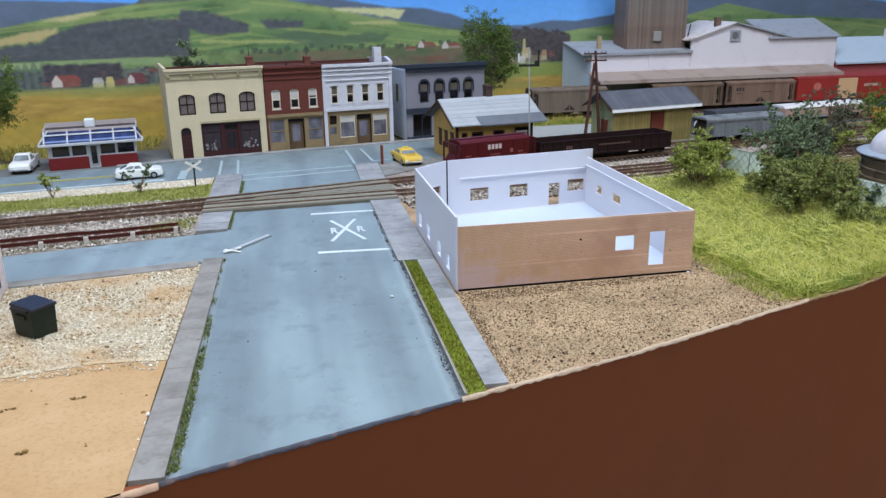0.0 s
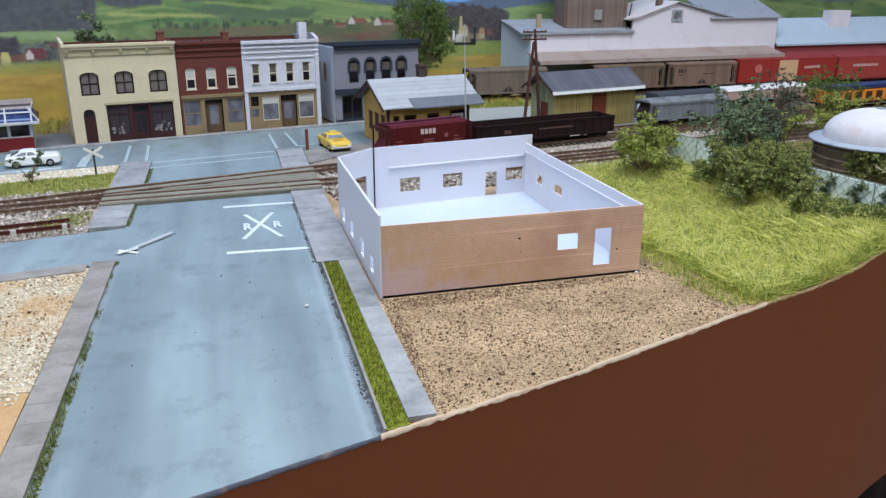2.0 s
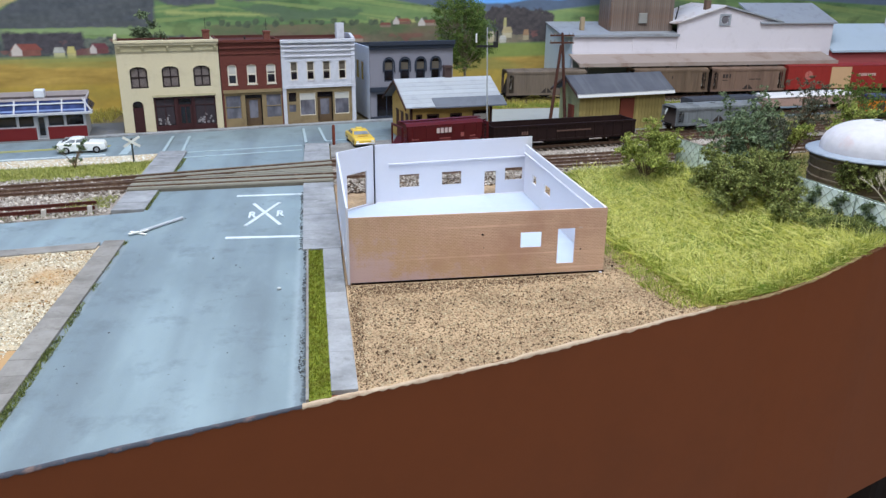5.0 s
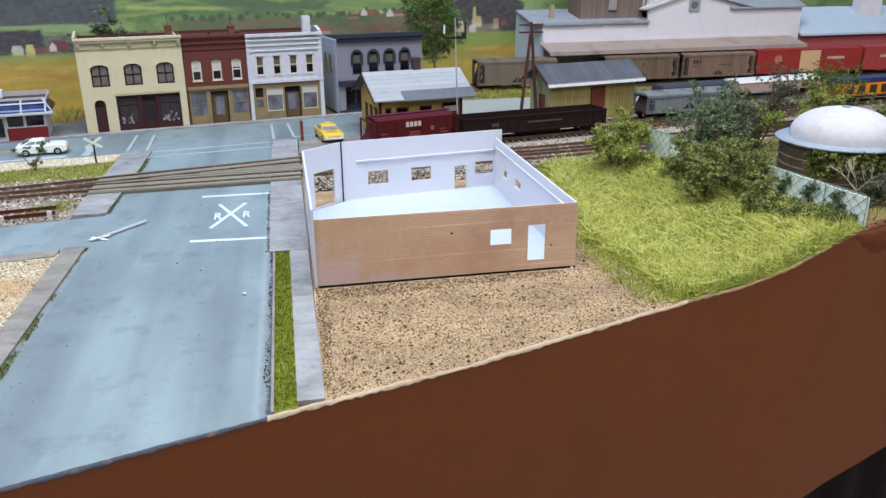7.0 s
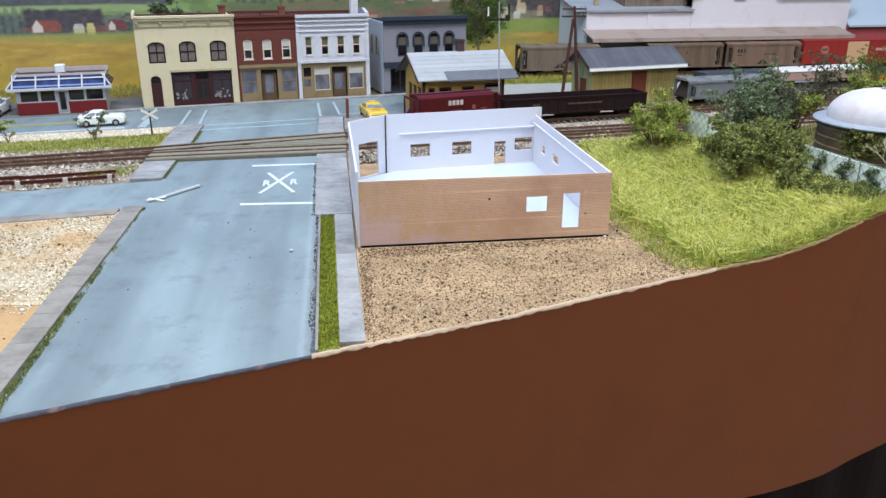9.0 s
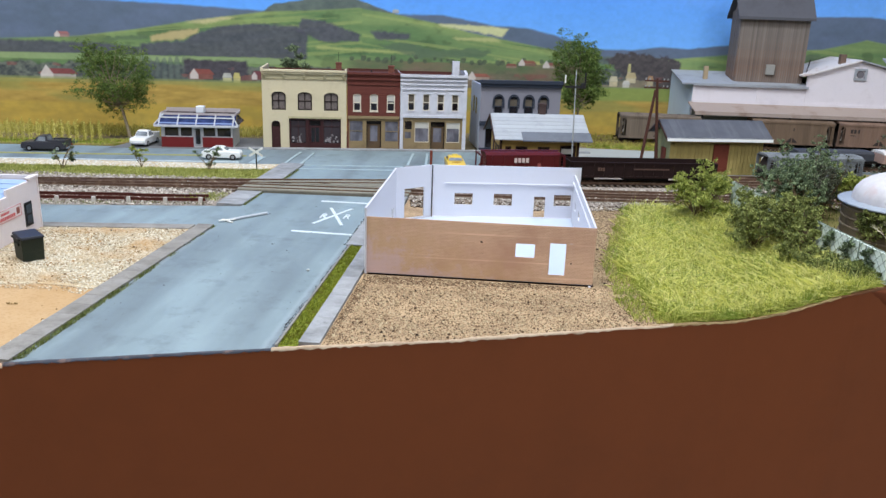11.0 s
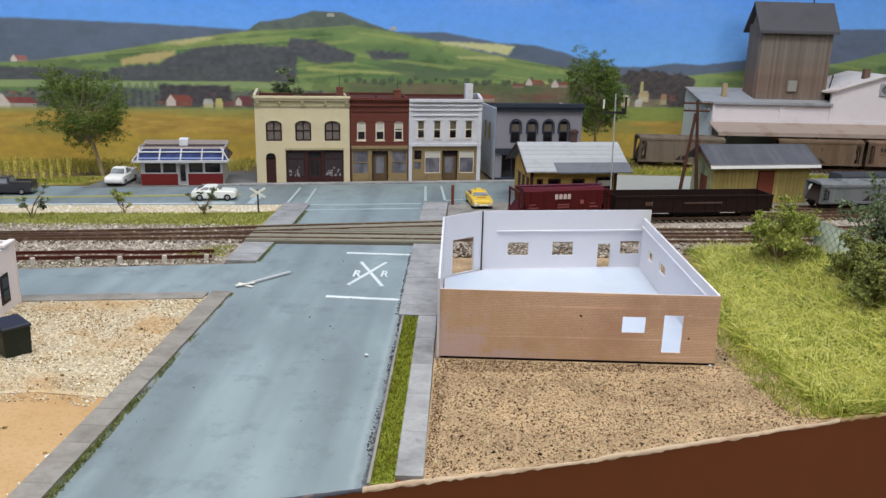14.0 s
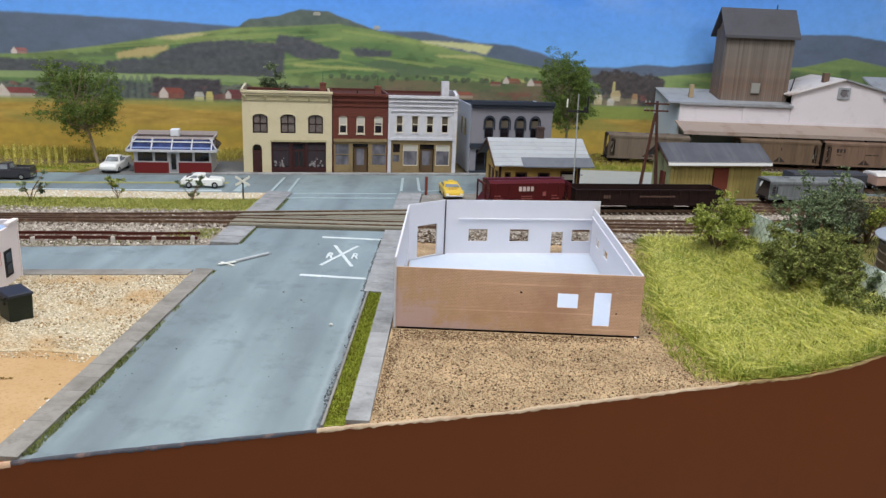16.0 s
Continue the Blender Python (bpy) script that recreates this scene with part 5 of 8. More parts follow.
def streaky_wood(name, c, pale, rust, darkest=0.72):
    """Weathered upright boards or steel with long streaks."""
    n = Nodes(name)
    long, broad = n.noise(260, 4, 0.65, (1, 1, 0.05)), n.noise(70, 4, 0.6, (1, 1, 0.12))
    col = n.mix(n.ramp(long, [(0.35, (0, 0, 0)), (0.7, (1, 1, 1))]), shade(c, 0.84), pale)
    col = n.mix(n.ramp(broad, [(0.47, (0, 0, 0)), (0.60, (0.8,) * 3)]), col, rust)
    col = n.mix(n.ramp(n.noise(45, 4, 0.6, (1, 1, 0.2)), [(0.55, (0, 0, 0)), (0.72, (0.5,) * 3)]), col, pale)
    r = n.add("ShaderNodeObjectInfo").outputs["Random"]
    col = n.mix(1.0, col, n.ramp(r, [(0.0, (darkest,) * 3), (1.0, (1.04,) * 3)]), "MULTIPLY")
    n.bump(long, 0.0004, 0.8)
    return n.done(col, 0.9)


OLDWOOD = streaky_wood("weathered_grey_brown_board", lin(104, 93, 87), lin(150, 141, 133), lin(158, 108, 68))
DARKROOF = paint("dark_grey_felt_roof", lin(86, 86, 92), 0.85, 0.08, 60, lin(70, 68, 72), 0.5, 0.0002)
GREEN_DOCK = paint("grey_green_dock", lin(120, 126, 118), 0.85, 0.1, 60)
RED_BRICKY = paint("faded_red_siding", lin(170, 84, 84), 0.8, 0.1, 60, lin(140, 70, 66), 0.5)

AT_MILL = Matrix.Translation((0.450, 1.165, 0)) @ pose(0, 0, 0, 0, 0, 3)
mill = thing("freight_house", "long white freight house with loading canopy and gabled section", "warehouse", AT_MILL)
part("front_wall", M().wall(0.0, 0.165, 0.0, 0.0882, 0, 0.003), MILL_WHITE, mill)
part("side_wall", M().side([(0.003, 0.0), (0.080, 0.0), (0.080, 0.1015), (0.003, 0.0882)], 0.0, 0.003), MILL_BLUE, mill, "pale blue end wall", at=pose(0, 0, 0, 0, 0, 12))
part("corner_trim", M().box(-0.0008, 0.0040, -0.0010, 0.0004, 0, 0.0885), MILL_WHITE, mill)
part("lean_to_roof", M().side([(-0.0030, 0.0872), (0.078, 0.1015), (0.078, 0.1035), (-0.0030, 0.0892)], -0.018, 0.168), MILL_ROOF, mill)
part("eave_board", M().box(-0.002, 0.167, -0.0044, -0.003, 0.0860, 0.0895), MILL_ROOF, mill)
part("pilaster", M().box(0.094, 0.101, -0.0012, 0.0, 0.06, 0.0868), MILL_WHITE, mill)
gable = [(0.165, 0.0), (0.428, 0.0), (0.428, 0.1045), (0.335, 0.1055), (0.238, 0.1285), (0.165, 0.1055)]
part("gable_wall", M().slab(gable, -0.0015, 0.0025), MILL_WHITE, mill)
for poly, mat_, lab in (([(0.158, 0.1040), (0.238, 0.1290), (0.238, 0.1310), (0.158, 0.1060)], MILL_ROOF_RUST, "rust-streaked white roof slope"), ([(0.238, 0.1290), (0.338, 0.1050), (0.338, 0.1072), (0.238, 0.1312)], MILL_ROOF, "blue-grey roof slope")):
    part("roof_slope", M().slab(poly, -0.006, 0.105), mat_, mill, lab)
part("roof_slope", M().side([(-0.006, 0.1035), (0.065, 0.130), (0.065, 0.132), (-0.006, 0.1055)], 0.300, 0.432), MILL_ROOF, mill)
part("roof_chimney", M().box(0.214, 0.222, 0.012, 0.020, 0.120, 0.1375), paint("brown_chimney", lin(112, 92, 80), 0.9, 0.2, 120), mill)
fan = part("vent_fan", M().wall(0.231, 0.249, 0.1015, 0.1185, -0.0035, -0.0015, [(0.234, 0.246, 0.1045, 0.1155)]), MILL_ROOF, mill, "square wall vent with round fan")
part("fan_hub", M().rod((0.24, -0.0028, 0.11), (0.24, -0.0015, 0.11), 0.0052, n=12), paint("dull_grey", lin(110, 106, 110), 0.6), fan)
can = part("canopy", M().side([(0.0, 0.0620), (-0.046, 0.0520), (-0.046, 0.0500), (0.0, 0.0600)], -0.006, 0.412), CANOPY, mill, "rusty tan loading canopy")
part("canopy_edge", M().box(-0.006, 0.412, -0.0470, -0.0460, 0.0475, 0.0528), CANOPY, can)
part("flashing", M().box(0.0, 0.412, -0.003, -0.0016, 0.0612, 0.0650), MILL_WHITE, mill)
for x in (0.004, 0.13, 0.26, 0.40):
    part("canopy_post", M().box(x, x + 0.003, -0.0455, -0.0425, 0, 0.051), BLACK_IRON, can)
part("dock", M().box(0.0, 0.41, -0.011, -0.0016, 0.0, 0.013), GREEN_DOCK, mill, "grey-green loading dock")
part("lower_wall", M().box(0.001, 0.41, -0.0017, -0.0002, 0.013, 0.0592), GREEN_DOCK, mill, "shaded grey-green lower wall")
# tower of separate boards
tower = thing("grain_tower", "weathered board grain tower with dark gabled roof on the freight house", "tower", Matrix.Translation((0.520, 1.185, 0.0)) @ pose(0, 0, 0, 0, 0, 3))
TW, TD, TB, TT = 0.100, 0.042, 0.0895, 0.189
part("core", M().box(-0.006, TW - 0.0075, 0.001, TD, TB, TT - 0.002), paint("dark_board_core", lin(60, 54, 50), 0.9), tower, "dark core behind the boards")
n_boards = 30
me = M().box(0, TW / n_boards - 0.00002, -0.0008, 0.0008, TB, TT).mesh("board", 0.00006)
for i in range(n_boards):
    part("board", me, OLDWOOD, tower, at=pose(-0.0075 + i * TW / n_boards, rng.uniform(-0.0003, 0.0003), 0))
me = M().box(-0.0008, 0.0008, 0, TD / 6 - 0.0004, TB, TT + 0.006).mesh("board", 0.0002)
for i in range(6):
    part("board", me, OLDWOOD, tower, at=pose(-0.0085 + rng.uniform(-0.0002, 0.0002), 0.001 + i * TD / 6, 0))
part("gable", M().side([(0.0, TT), (TD, TT), (TD / 2, TT + 0.030)], -0.0080, -0.0060), OLDWOOD, tower)
for poly in ([(-0.008, TT - 0.006), (-0.008, TT - 0.002), (TD / 2, TT + 0.0365), (TD / 2, TT + 0.0325)], [(TD + 0.008, TT - 0.006), (TD + 0.008, TT - 0.002), (TD / 2, TT + 0.0365), (TD / 2, TT + 0.0325)]):
    part("roof_slope", M().side(poly, -0.0155, TW - 0.003), DARKROOF, tower)
part("roof_pipe", M().rod((0.068, TD / 2, TT + 0.0345), (0.068, TD / 2, TT + 0.0425), 0.0009), BLACK_IRON, tower)
part("hatch", M().box(0.036, 0.049, -0.004, -0.0009, 0.104, 0.119), paint("grey_tin_hatch", lin(150, 148, 142), 0.6), tower, "grey tin hatch", 0.0006)
part("lean_vent", M().box(-0.052, -0.046, 0.006, 0.012, 0.094, 0.113), paint("tan_vent", lin(170, 150, 120), 0.8), tower, "tan roof vent")
part("ladder_pipe", M().rod((TW - 0.003, 0.002, 0.103), (TW + 0.0015, 0.002, 0.128), 0.0009), BLACK_IRON, tower)
# blue-roofed wing
wing = thing("freight_wing", "low pink-red wing with pale blue roof", "warehouse", Matrix.Translation((0.880, 1.185, 0)) @ pose(0, 0, 0, 0, 0, 3))
part("wall", M().box(0.0, 0.40, 0.0, 0.05, 0.0, 0.062), RED_BRICKY, wing)
part("roof", M().side([(-0.006, 0.060), (0.055, 0.098), (0.055, 0.1), (-0.006, 0.063)], -0.002, 0.40), MILL_BLUE, wing, "pale blue sheet roof")
part("roof_box", M().box(0.13, 0.17, 0.03, 0.05, 0.085, 0.112), MILL_WHITE, wing, "white roof box")


# ---- depot and shed ----
DEPOT_YELLOW = paint("ochre_yellow_board", lin(182, 152, 84), 0.75, 0.1, 120, lin(140, 114, 62), 0.5, 0.0002)
SHED_YELLOW = paint("dull_yellow_board", lin(176, 158, 96), 0.8, 0.1, 120, lin(134, 124, 76), 0.6, 0.0002, piece=0.18)
SHED_GREEN = paint("faded_green_board", lin(164, 168, 126), 0.8, 0.12, 120, lin(128, 130, 96), 0.6, 0.0002, piece=0.2)
RUST_DOOR = paint("red_brown_door", lin(116, 58, 42), 0.75, 0.12, 120, lin(92, 46, 36), 0.5)
SLATE = paint("pale_grey_slate", lin(168, 172, 176), 0.8, 0.08, 90, lin(140, 144, 150), 0.5, 0.0002, piece=0.12)
SLATE_DARK = paint("dark_grey_slate", lin(104, 108, 116), 0.8, 0.08, 90, lin(84, 86, 92), 0.5, 0.0002)
DARK_BROWN = paint("dark_brown_trim", lin(66, 44, 34), 0.7, 0.12, 120)

depot = thing("railway_depot", "small yellow railway depot with grey slate roof", "station", Matrix.Translation((0.1665, 0.829, 0)) @ pose(0, 0, 0, 0, 0, 10.5))
DL, DW, DE, DR = 0.112, 0.090, 0.0405, 0.0645       # roof length, depth, eave, ridge
holes = [(0.026, 0.040, 0.012, 0.032), (0.052, 0.066, 0.012, 0.032), (0.078, 0.097, 0.002, 0.034), (0.014, 0.021, 0.002, 0.032)]
part("front_wall", M().wall(0.008, 0.100, 0.0, DE + 0.003, 0.010, 0.012, holes), DEPOT_YELLOW, depot)
for a in holes:
    w = part("window", M().wall(*a, 0.0104, 0.0124, [(a[0] + 0.0018, a[1] - 0.0018, a[2] + 0.0018, a[3] - 0.0018)]), DARK_BROWN, depot)
    part("pane", M().box(a[0], a[1], 0.0116, 0.0120, a[2], a[3]), DARK_GLASS, w)
part("poster_board", M().box(0.080, 0.094, 0.0100, 0.0103, 0.024, 0.030), CURTAIN, depot, "pale notice board")
gable_wall = [(0.010, 0.0), (DW - 0.010, 0.0), (DW - 0.010, DE + 0.003), (DW / 2, DR - 0.003), (0.010, DE + 0.003)]
part("gable_wall", M().side(gable_wall, 0.008, 0.010), DEPOT_YELLOW, depot)
part("gable_wall", M().side(gable_wall, 0.098, 0.100), DEPOT_YELLOW, depot)
part("rear_wall", M().box(0.010, 0.098, DW - 0.012, DW - 0.010, 0, DE + 0.003), DEPOT_YELLOW, depot)
for y in (0.018, 0.036, 0.054):
    part("gable_window", M().box(0.0074, 0.0082, y, y + 0.009, 0.012, 0.030).box(0.0070, 0.0076, y - 0.001, y + 0.010, 0.030, 0.0315), DARK_BROWN, depot)
for x in (0.0072, 0.098):
    part("corner_board", M().box(x, x + 0.0028, 0.0092, 0.0112, 0, DE), DARK_BROWN, depot)
rise = (DR - DE) / (DW / 2)
for k in range(7):
    y0_, y1_ = DW / 2 * k / 7 - 0.0008, DW / 2 * (k + 1) / 7
    row = M().side([(y0_, DE + rise * y0_), (y1_, DE + rise * y1_ + 0.0002), (y1_, DE + rise * y1_ + 0.0010), (y0_, DE + rise * y0_ + 0.0013)], 0.034 if k < 1 else 0.0, DL)
    part("slate_course", row, SLATE_DARK if k < 1 else SLATE, depot)
part("slate_course", M().side([(-0.0006, DE), (DW / 14, DE + rise * DW / 14), (DW / 14, DE + rise * DW / 14 + 0.001), (-0.0006, DE + 0.0012)], 0.0, 0.034), SLATE, depot)
part("slate_patch", M().side([(-0.002, DE - 0.001), (DW / 2 * 0.26, DE + rise * DW / 2 * 0.26 + 0.0012), (DW / 2 * 0.26, DE + rise * DW / 2 * 0.26 + 0.0020), (-0.002, DE + 0.0004)], 0.032, DL + 0.001), SLATE_DARK, depot, "dark repaired roof strip")
part("rear_roof", M().side([(DW + 0.001, DE), (DW / 2, DR), (DW / 2, DR + 0.0012), (DW + 0.001, DE + 0.0012)], 0, DL), SLATE_DARK, depot)
part("barge_board", M().side([(-0.001, DE - 0.002), (DW / 2, DR - 0.002), (DW + 0.001, DE - 0.002), (DW + 0.001, DE), (DW / 2, DR), (-0.001, DE)], -0.0012, 0.0), DARK_BROWN, depot)
part("chimney", M().box(0.058, 0.066, DW / 2 - 0.001, DW / 2 + 0.007, DR - 0.004, DR + 0.0135).box(0.0572, 0.0668, DW / 2 - 0.0018, DW / 2 + 0.0078, DR + 0.011, DR + 0.0125), paint("dark_flue_brick", lin(78, 62, 58), 0.85), depot, "dark brick chimney")


def streaked_felt():
    """Dark roofing felt with pale run-off streaks down the slope."""
    n = Nodes("streaked_roof_felt")
    run, broad = n.noise(150, 5, 0.7, (1, 0.07, 0.07)), n.noise(40, 4, 0.6)
    col = n.mix(broad, lin(66, 68, 76), lin(98, 100, 108))
    col = n.mix(n.ramp(run, [(0.5, (0, 0, 0)), (0.74, (0.2,) * 3)]), col, lin(134, 136, 140))
    n.bump(n.noise(700, 3), 0.0002, 0.6)
    return n.done(col, 0.75)


FELT = streaked_felt()
shed = thing("freight_shed", "yellow board freight shed with grey felt roof", "shed", Matrix.Translation((0.3675, 0.878, 0)) @ pose(0, 0, 0, 0, 0, 12.5))
SL, SW, SE, SR = 0.131, 0.064, 0.0435, 0.0615
fw = part("front_wall", M().box(0.008, SL - 0.006, 0.0095, 0.011, 0, SE), SHED_YELLOW, shed)
bw = (SL - 0.014) / 26
me = M().box(0, bw - 0.0004, -0.0006, 0.0006, 0.0, SE - 0.0005).mesh("board")
for i in range(26):
    if 0.062 < 0.008 + i * bw < 0.080:
        continue
    part("board", me, SHED_YELLOW, fw, at=pose(0.008 + i * bw, 0.0092, 0))
door = part("door", M().box(0.0625, 0.0815, 0.0078, 0.0094, 0.004, 0.0370), RUST_DOOR, shed, "red-brown sliding door")
for z in (0.0065, 0.0325):
    part("brace", M().box(0.064, 0.080, 0.0072, 0.0079, z, z + 0.002), RUST_DOOR, door)
gw = part("gable_wall", M().side([(0.0095, 0), (SW - 0.008, 0), (SW - 0.008, SE), (SW / 2, SR - 0.002), (0.0095, SE)], 0.0085, 0.0100), SHED_GREEN, shed, "faded green gable wall")
for i in range(11):
    y = 0.0097 + i * (SW - 0.018) / 11
    top = SE + (SR - SE) * (1 - abs(y + 0.002 - SW / 2) / (SW / 2)) - 0.003
    part("board", M().box(0.0078, 0.0086, y, y + (SW - 0.018) / 11 - 0.0004, 0, top), SHED_GREEN, gw)
part("side_door", M().box(0.0068, 0.0078, 0.020, 0.033, 0.002, 0.030), RUST_DOOR, shed)
part("rear_gable", M().side([(0.0095, 0), (SW - 0.008, 0), (SW - 0.008, SE), (SW / 2, SR - 0.002), (0.0095, SE)], SL - 0.008, SL - 0.0065), SHED_GREEN, shed)
part("roof_slope", M().side([(0, SE), (SW / 2, SR), (SW / 2, SR + 0.0016), (0, SE + 0.0016)], 0, SL), FELT, shed)
part("roof_slope", M().side([(SW, SE), (SW / 2, SR), (SW / 2, SR + 0.0016), (SW, SE + 0.0016)], 0, SL), FELT, shed)
part("eave_board", M().side([(-0.0010, SE - 0.0022), (0.0004, SE - 0.0022), (0.0016, SE + 0.0018), (0.0002, SE + 0.0018)], -0.0004, SL + 0.0004), paint("white_eave_paint", lin(212, 212, 208), 0.7, 0.06, 90), shed, "white eave board")
part("barge_board", M().side([(0, SE - 0.002), (SW / 2, SR - 0.002), (SW, SE - 0.002), (SW, SE), (SW / 2, SR), (0, SE)], -0.001, 0.0), DARK_BROWN, shed)


# ---- road vehicles ----
TYRE = paint("black_tyre_rubber", lin(34, 33, 33), 0.85, 0.1, 300)
HUB = paint("dull_chrome", lin(176, 178, 180), 0.35, 0.05, 200, metal=0.7)
CAR_GLASS = glass("grey_car_glass", lin(128, 134, 140), 0.12)
LAMP_RED = paint("red_tail_lamp", lin(150, 30, 26), 0.3, 0.05, 300)
LAMP_WHITE = paint("clear_head_lamp", lin(226, 226, 216), 0.2, 0.04, 300)


def wheel(parent, x, y, r=0.0036, w=0.0022):
    t = part("wheel", M().rod((x, y - w / 2, r), (x, y + w / 2, r), r, n=16), TYRE, parent, "black tyre with dull chrome hub")
    part("hub", M().rod((x, y - w / 2 - 0.0002, r), (x, y + w / 2 + 0.0002, r), r * 0.55, n=12), HUB, t)


def saloon(label, colour, at, length=0.050, width=0.0198, pickup=False, group="parked cars"):
    """A model car with its nose towards +x."""
    L, Wd = length, width
    name = "pickup_truck" if pickup else "car"
    car = thing(name, label, "pickup truck" if pickup else "car", at, group)
    body = paint(name + "_" + label.split()[0] + "_lacquer", colour, 0.28, 0.03, 80, bump=0)
    h = 0.0108 if not pickup else 0.0118
    half = Wd / 2
    lower = [(-L / 2, 0.0032), (-L * 0.41, 0.0024), (L * 0.40, 0.0024), (L / 2, 0.0034), (L / 2, 0.0080), (L * 0.46, h - 0.0008), (L * 0.16, h), (-L * 0.30, h), (-L * 0.49, h - 0.0006), (-L / 2, 0.0082)]
    me = M().slab(lower, -half, half).mesh("body", 0.0009)
    part("body", me, body, car)
    if pickup:
        part("bed_floor", M().box(-L * 0.46, -L * 0.10, -half + 0.0012, half - 0.0012, h - 0.0002, h + 0.0001), paint("dark_bed", lin(70, 70, 70), 0.8), car, "dark load bed")
        for s in (-1, 1):
            part("bed_side", M().box(-L * 0.485, -L * 0.10, s * (half - 0.0006) - 0.0006, s * (half - 0.0006) + 0.0006, h - 0.0004, h + 0.0022), body, car)
        part("tailgate", M().box(-L * 0.485, -L * 0.465, -half + 0.001, half - 0.001, h - 0.0004, h + 0.0020), body, car)
        c0, c1, r0, r1, top = -L * 0.10, L * 0.22, -L * 0.07, L * 0.11, 0.0186
    else:
        c0, c1, r0, r1, top = -L * 0.42, L * 0.18, -L * 0.17, L * 0.03, 0.0153
    cabin = M().taper((c0, c1, -half + 0.0012, half - 0.0012), (r0, r1, -half + 0.0032, half - 0.0032), h - 0.0005, top).mesh("cabin", 0.0007)
    roof = part("cabin", cabin, body, car)
    m = lambda a, b, k: a + (b - a) * k
    z0_, z1_ = h + 0.0006, top - 0.0012
    k0, k1 = (z0_ - h) / (top - h), (z1_ - h) / (top - h)
    for s in (-1, 1):
        yb, yt = s * (m(half - 0.0012, half - 0.0032, k0) + 0.0002), s * (m(half - 0.0012, half - 0.0032, k1) + 0.0002)
        for a, b in ((0.14, 0.48), (0.54, 0.84)) if not pickup else ((0.15, 0.82),):
            part("side_window", M().add([(m(m(c0, c1, a), m(r0, r1, a), k0), yb, z0_), (m(m(c0, c1, b), m(r0, r1, b), k0), yb, z0_), (m(m(c0, c1, b), m(r0, r1, b), k1), yt, z1_), (m(m(c0, c1, a), m(r0, r1, a), k1), yt, z1_)], [(0, 1, 2, 3) if s < 0 else (3, 2, 1, 0)]), CAR_GLASS, roof)
    for e, (c, r) in ((1, (c1, r1)), (-1, (c0, r0))):
        xb, xt, yb, yt = m(c, r, k0) + e * 0.0002, m(c, r, k1) + e * 0.0002, m(half - 0.0012, half - 0.0032, k0) - 0.0012, m(half - 0.0012, half - 0.0032, k1) - 0.0010
        part("windscreen" if e > 0 else "rear_window", M().add([(xb, -yb, z0_), (xb, yb, z0_), (xt, yt, z1_), (xt, -yt, z1_)], [(0, 1, 2, 3) if e > 0 else (3, 2, 1, 0)]), CAR_GLASS, roof)
    for e in (-1, 1):
        part("bumper", M().box(*sorted((e * (L / 2 - 0.0004), e * (L / 2 + 0.0007))), -half + 0.0005, half - 0.0005, 0.0036, 0.0054).mesh("bumper", 0.0004), HUB, car)
        for s in (-1, 1):
            part("head_lamp" if e > 0 else "tail_lamp", M().box(*sorted((e * (L / 2 - 0.0005), e * (L / 2 + 0.0003))), *sorted((s * (half - 0.0042), s * (half - 0.0012))), 0.0060, 0.0076), LAMP_WHITE if e > 0 else LAMP_RED, car)
            wheel(car, e * L * 0.31, s * (half - 0.0010))
    return car


saloon("white two-door saloon parked at the kerb", lin(226, 228, 224), Matrix.Translation((-0.1615, 0.8475, -0.0006)) @ pose(0, 0, 0, 0, 0, 9), 0.0455)
taxi = saloon("yellow taxi with a roof sign standing near the depot", lin(212, 178, 62), Matrix.Translation((0.1195, 0.858, -0.0006)) @ pose(0, 0, 0, 0, 0, -80), 0.050, 0.0215)
part("roof_sign", M().box(-0.0060, -0.0030, -0.0032, 0.0032, 0.0150, 0.0172).mesh("roof_sign", 0.0003), paint("pale_yellow_sign", lin(216, 196, 104), 0.5), taxi)
part("bonnet_stripe", M().box(0.0130, 0.0155, -0.0050, 0.0050, 0.0102, 0.0109), paint("dull_orange_mark", lin(170, 120, 44), 0.5), taxi, "dull orange bar on the bonnet")
saloon("white pickup truck beside the diner", lin(228, 228, 226), Matrix.Translation((-0.292, 0.9185, 0.0)) @ pose(0, 0, 0, 0, 0, -87), 0.050, 0.0205, True)
saloon("grey pickup truck driving along the street", lin(58, 58, 64), Matrix.Translation((-0.3835, 0.8465, -0.0006)) @ pose(0, 0, 0, 0, 0, 189), 0.054, 0.0205, True)


# ---- rail cars ----
FRAME_BLACK = paint("sooty_black_underframe", lin(24, 21, 20), 0.8, 0.15, 200, gloss=0.2)
WHEEL_RUST = paint("rusty_wheel_steel", lin(72, 54, 46), 0.6, 0.15, 300, metal=0.4)
RAIL_TOP = 0.0040


def truck(parent, x):
    t = part("truck", M().box(x - 0.0115, x + 0.0115, -0.0098, -0.0086, RAIL_TOP + 0.0024, RAIL_TOP + 0.0056).box(x - 0.0115, x + 0.0115, 0.0086, 0.0098, RAIL_TOP + 0.0024, RAIL_TOP + 0.0056).box(x - 0.002, x + 0.002, -0.009, 0.009, RAIL_TOP + 0.003, RAIL_TOP + 0.0075), FRAME_BLACK, parent)
    for dx in (-0.0085, 0.0085):
        for s in (-1, 1):
            part("wheel", M().rod((x + dx, s * 0.0064, RAIL_TOP + 0.0045), (x + dx, s * 0.0084, RAIL_TOP + 0.0045), 0.0046, n=14), WHEEL_RUST, t)


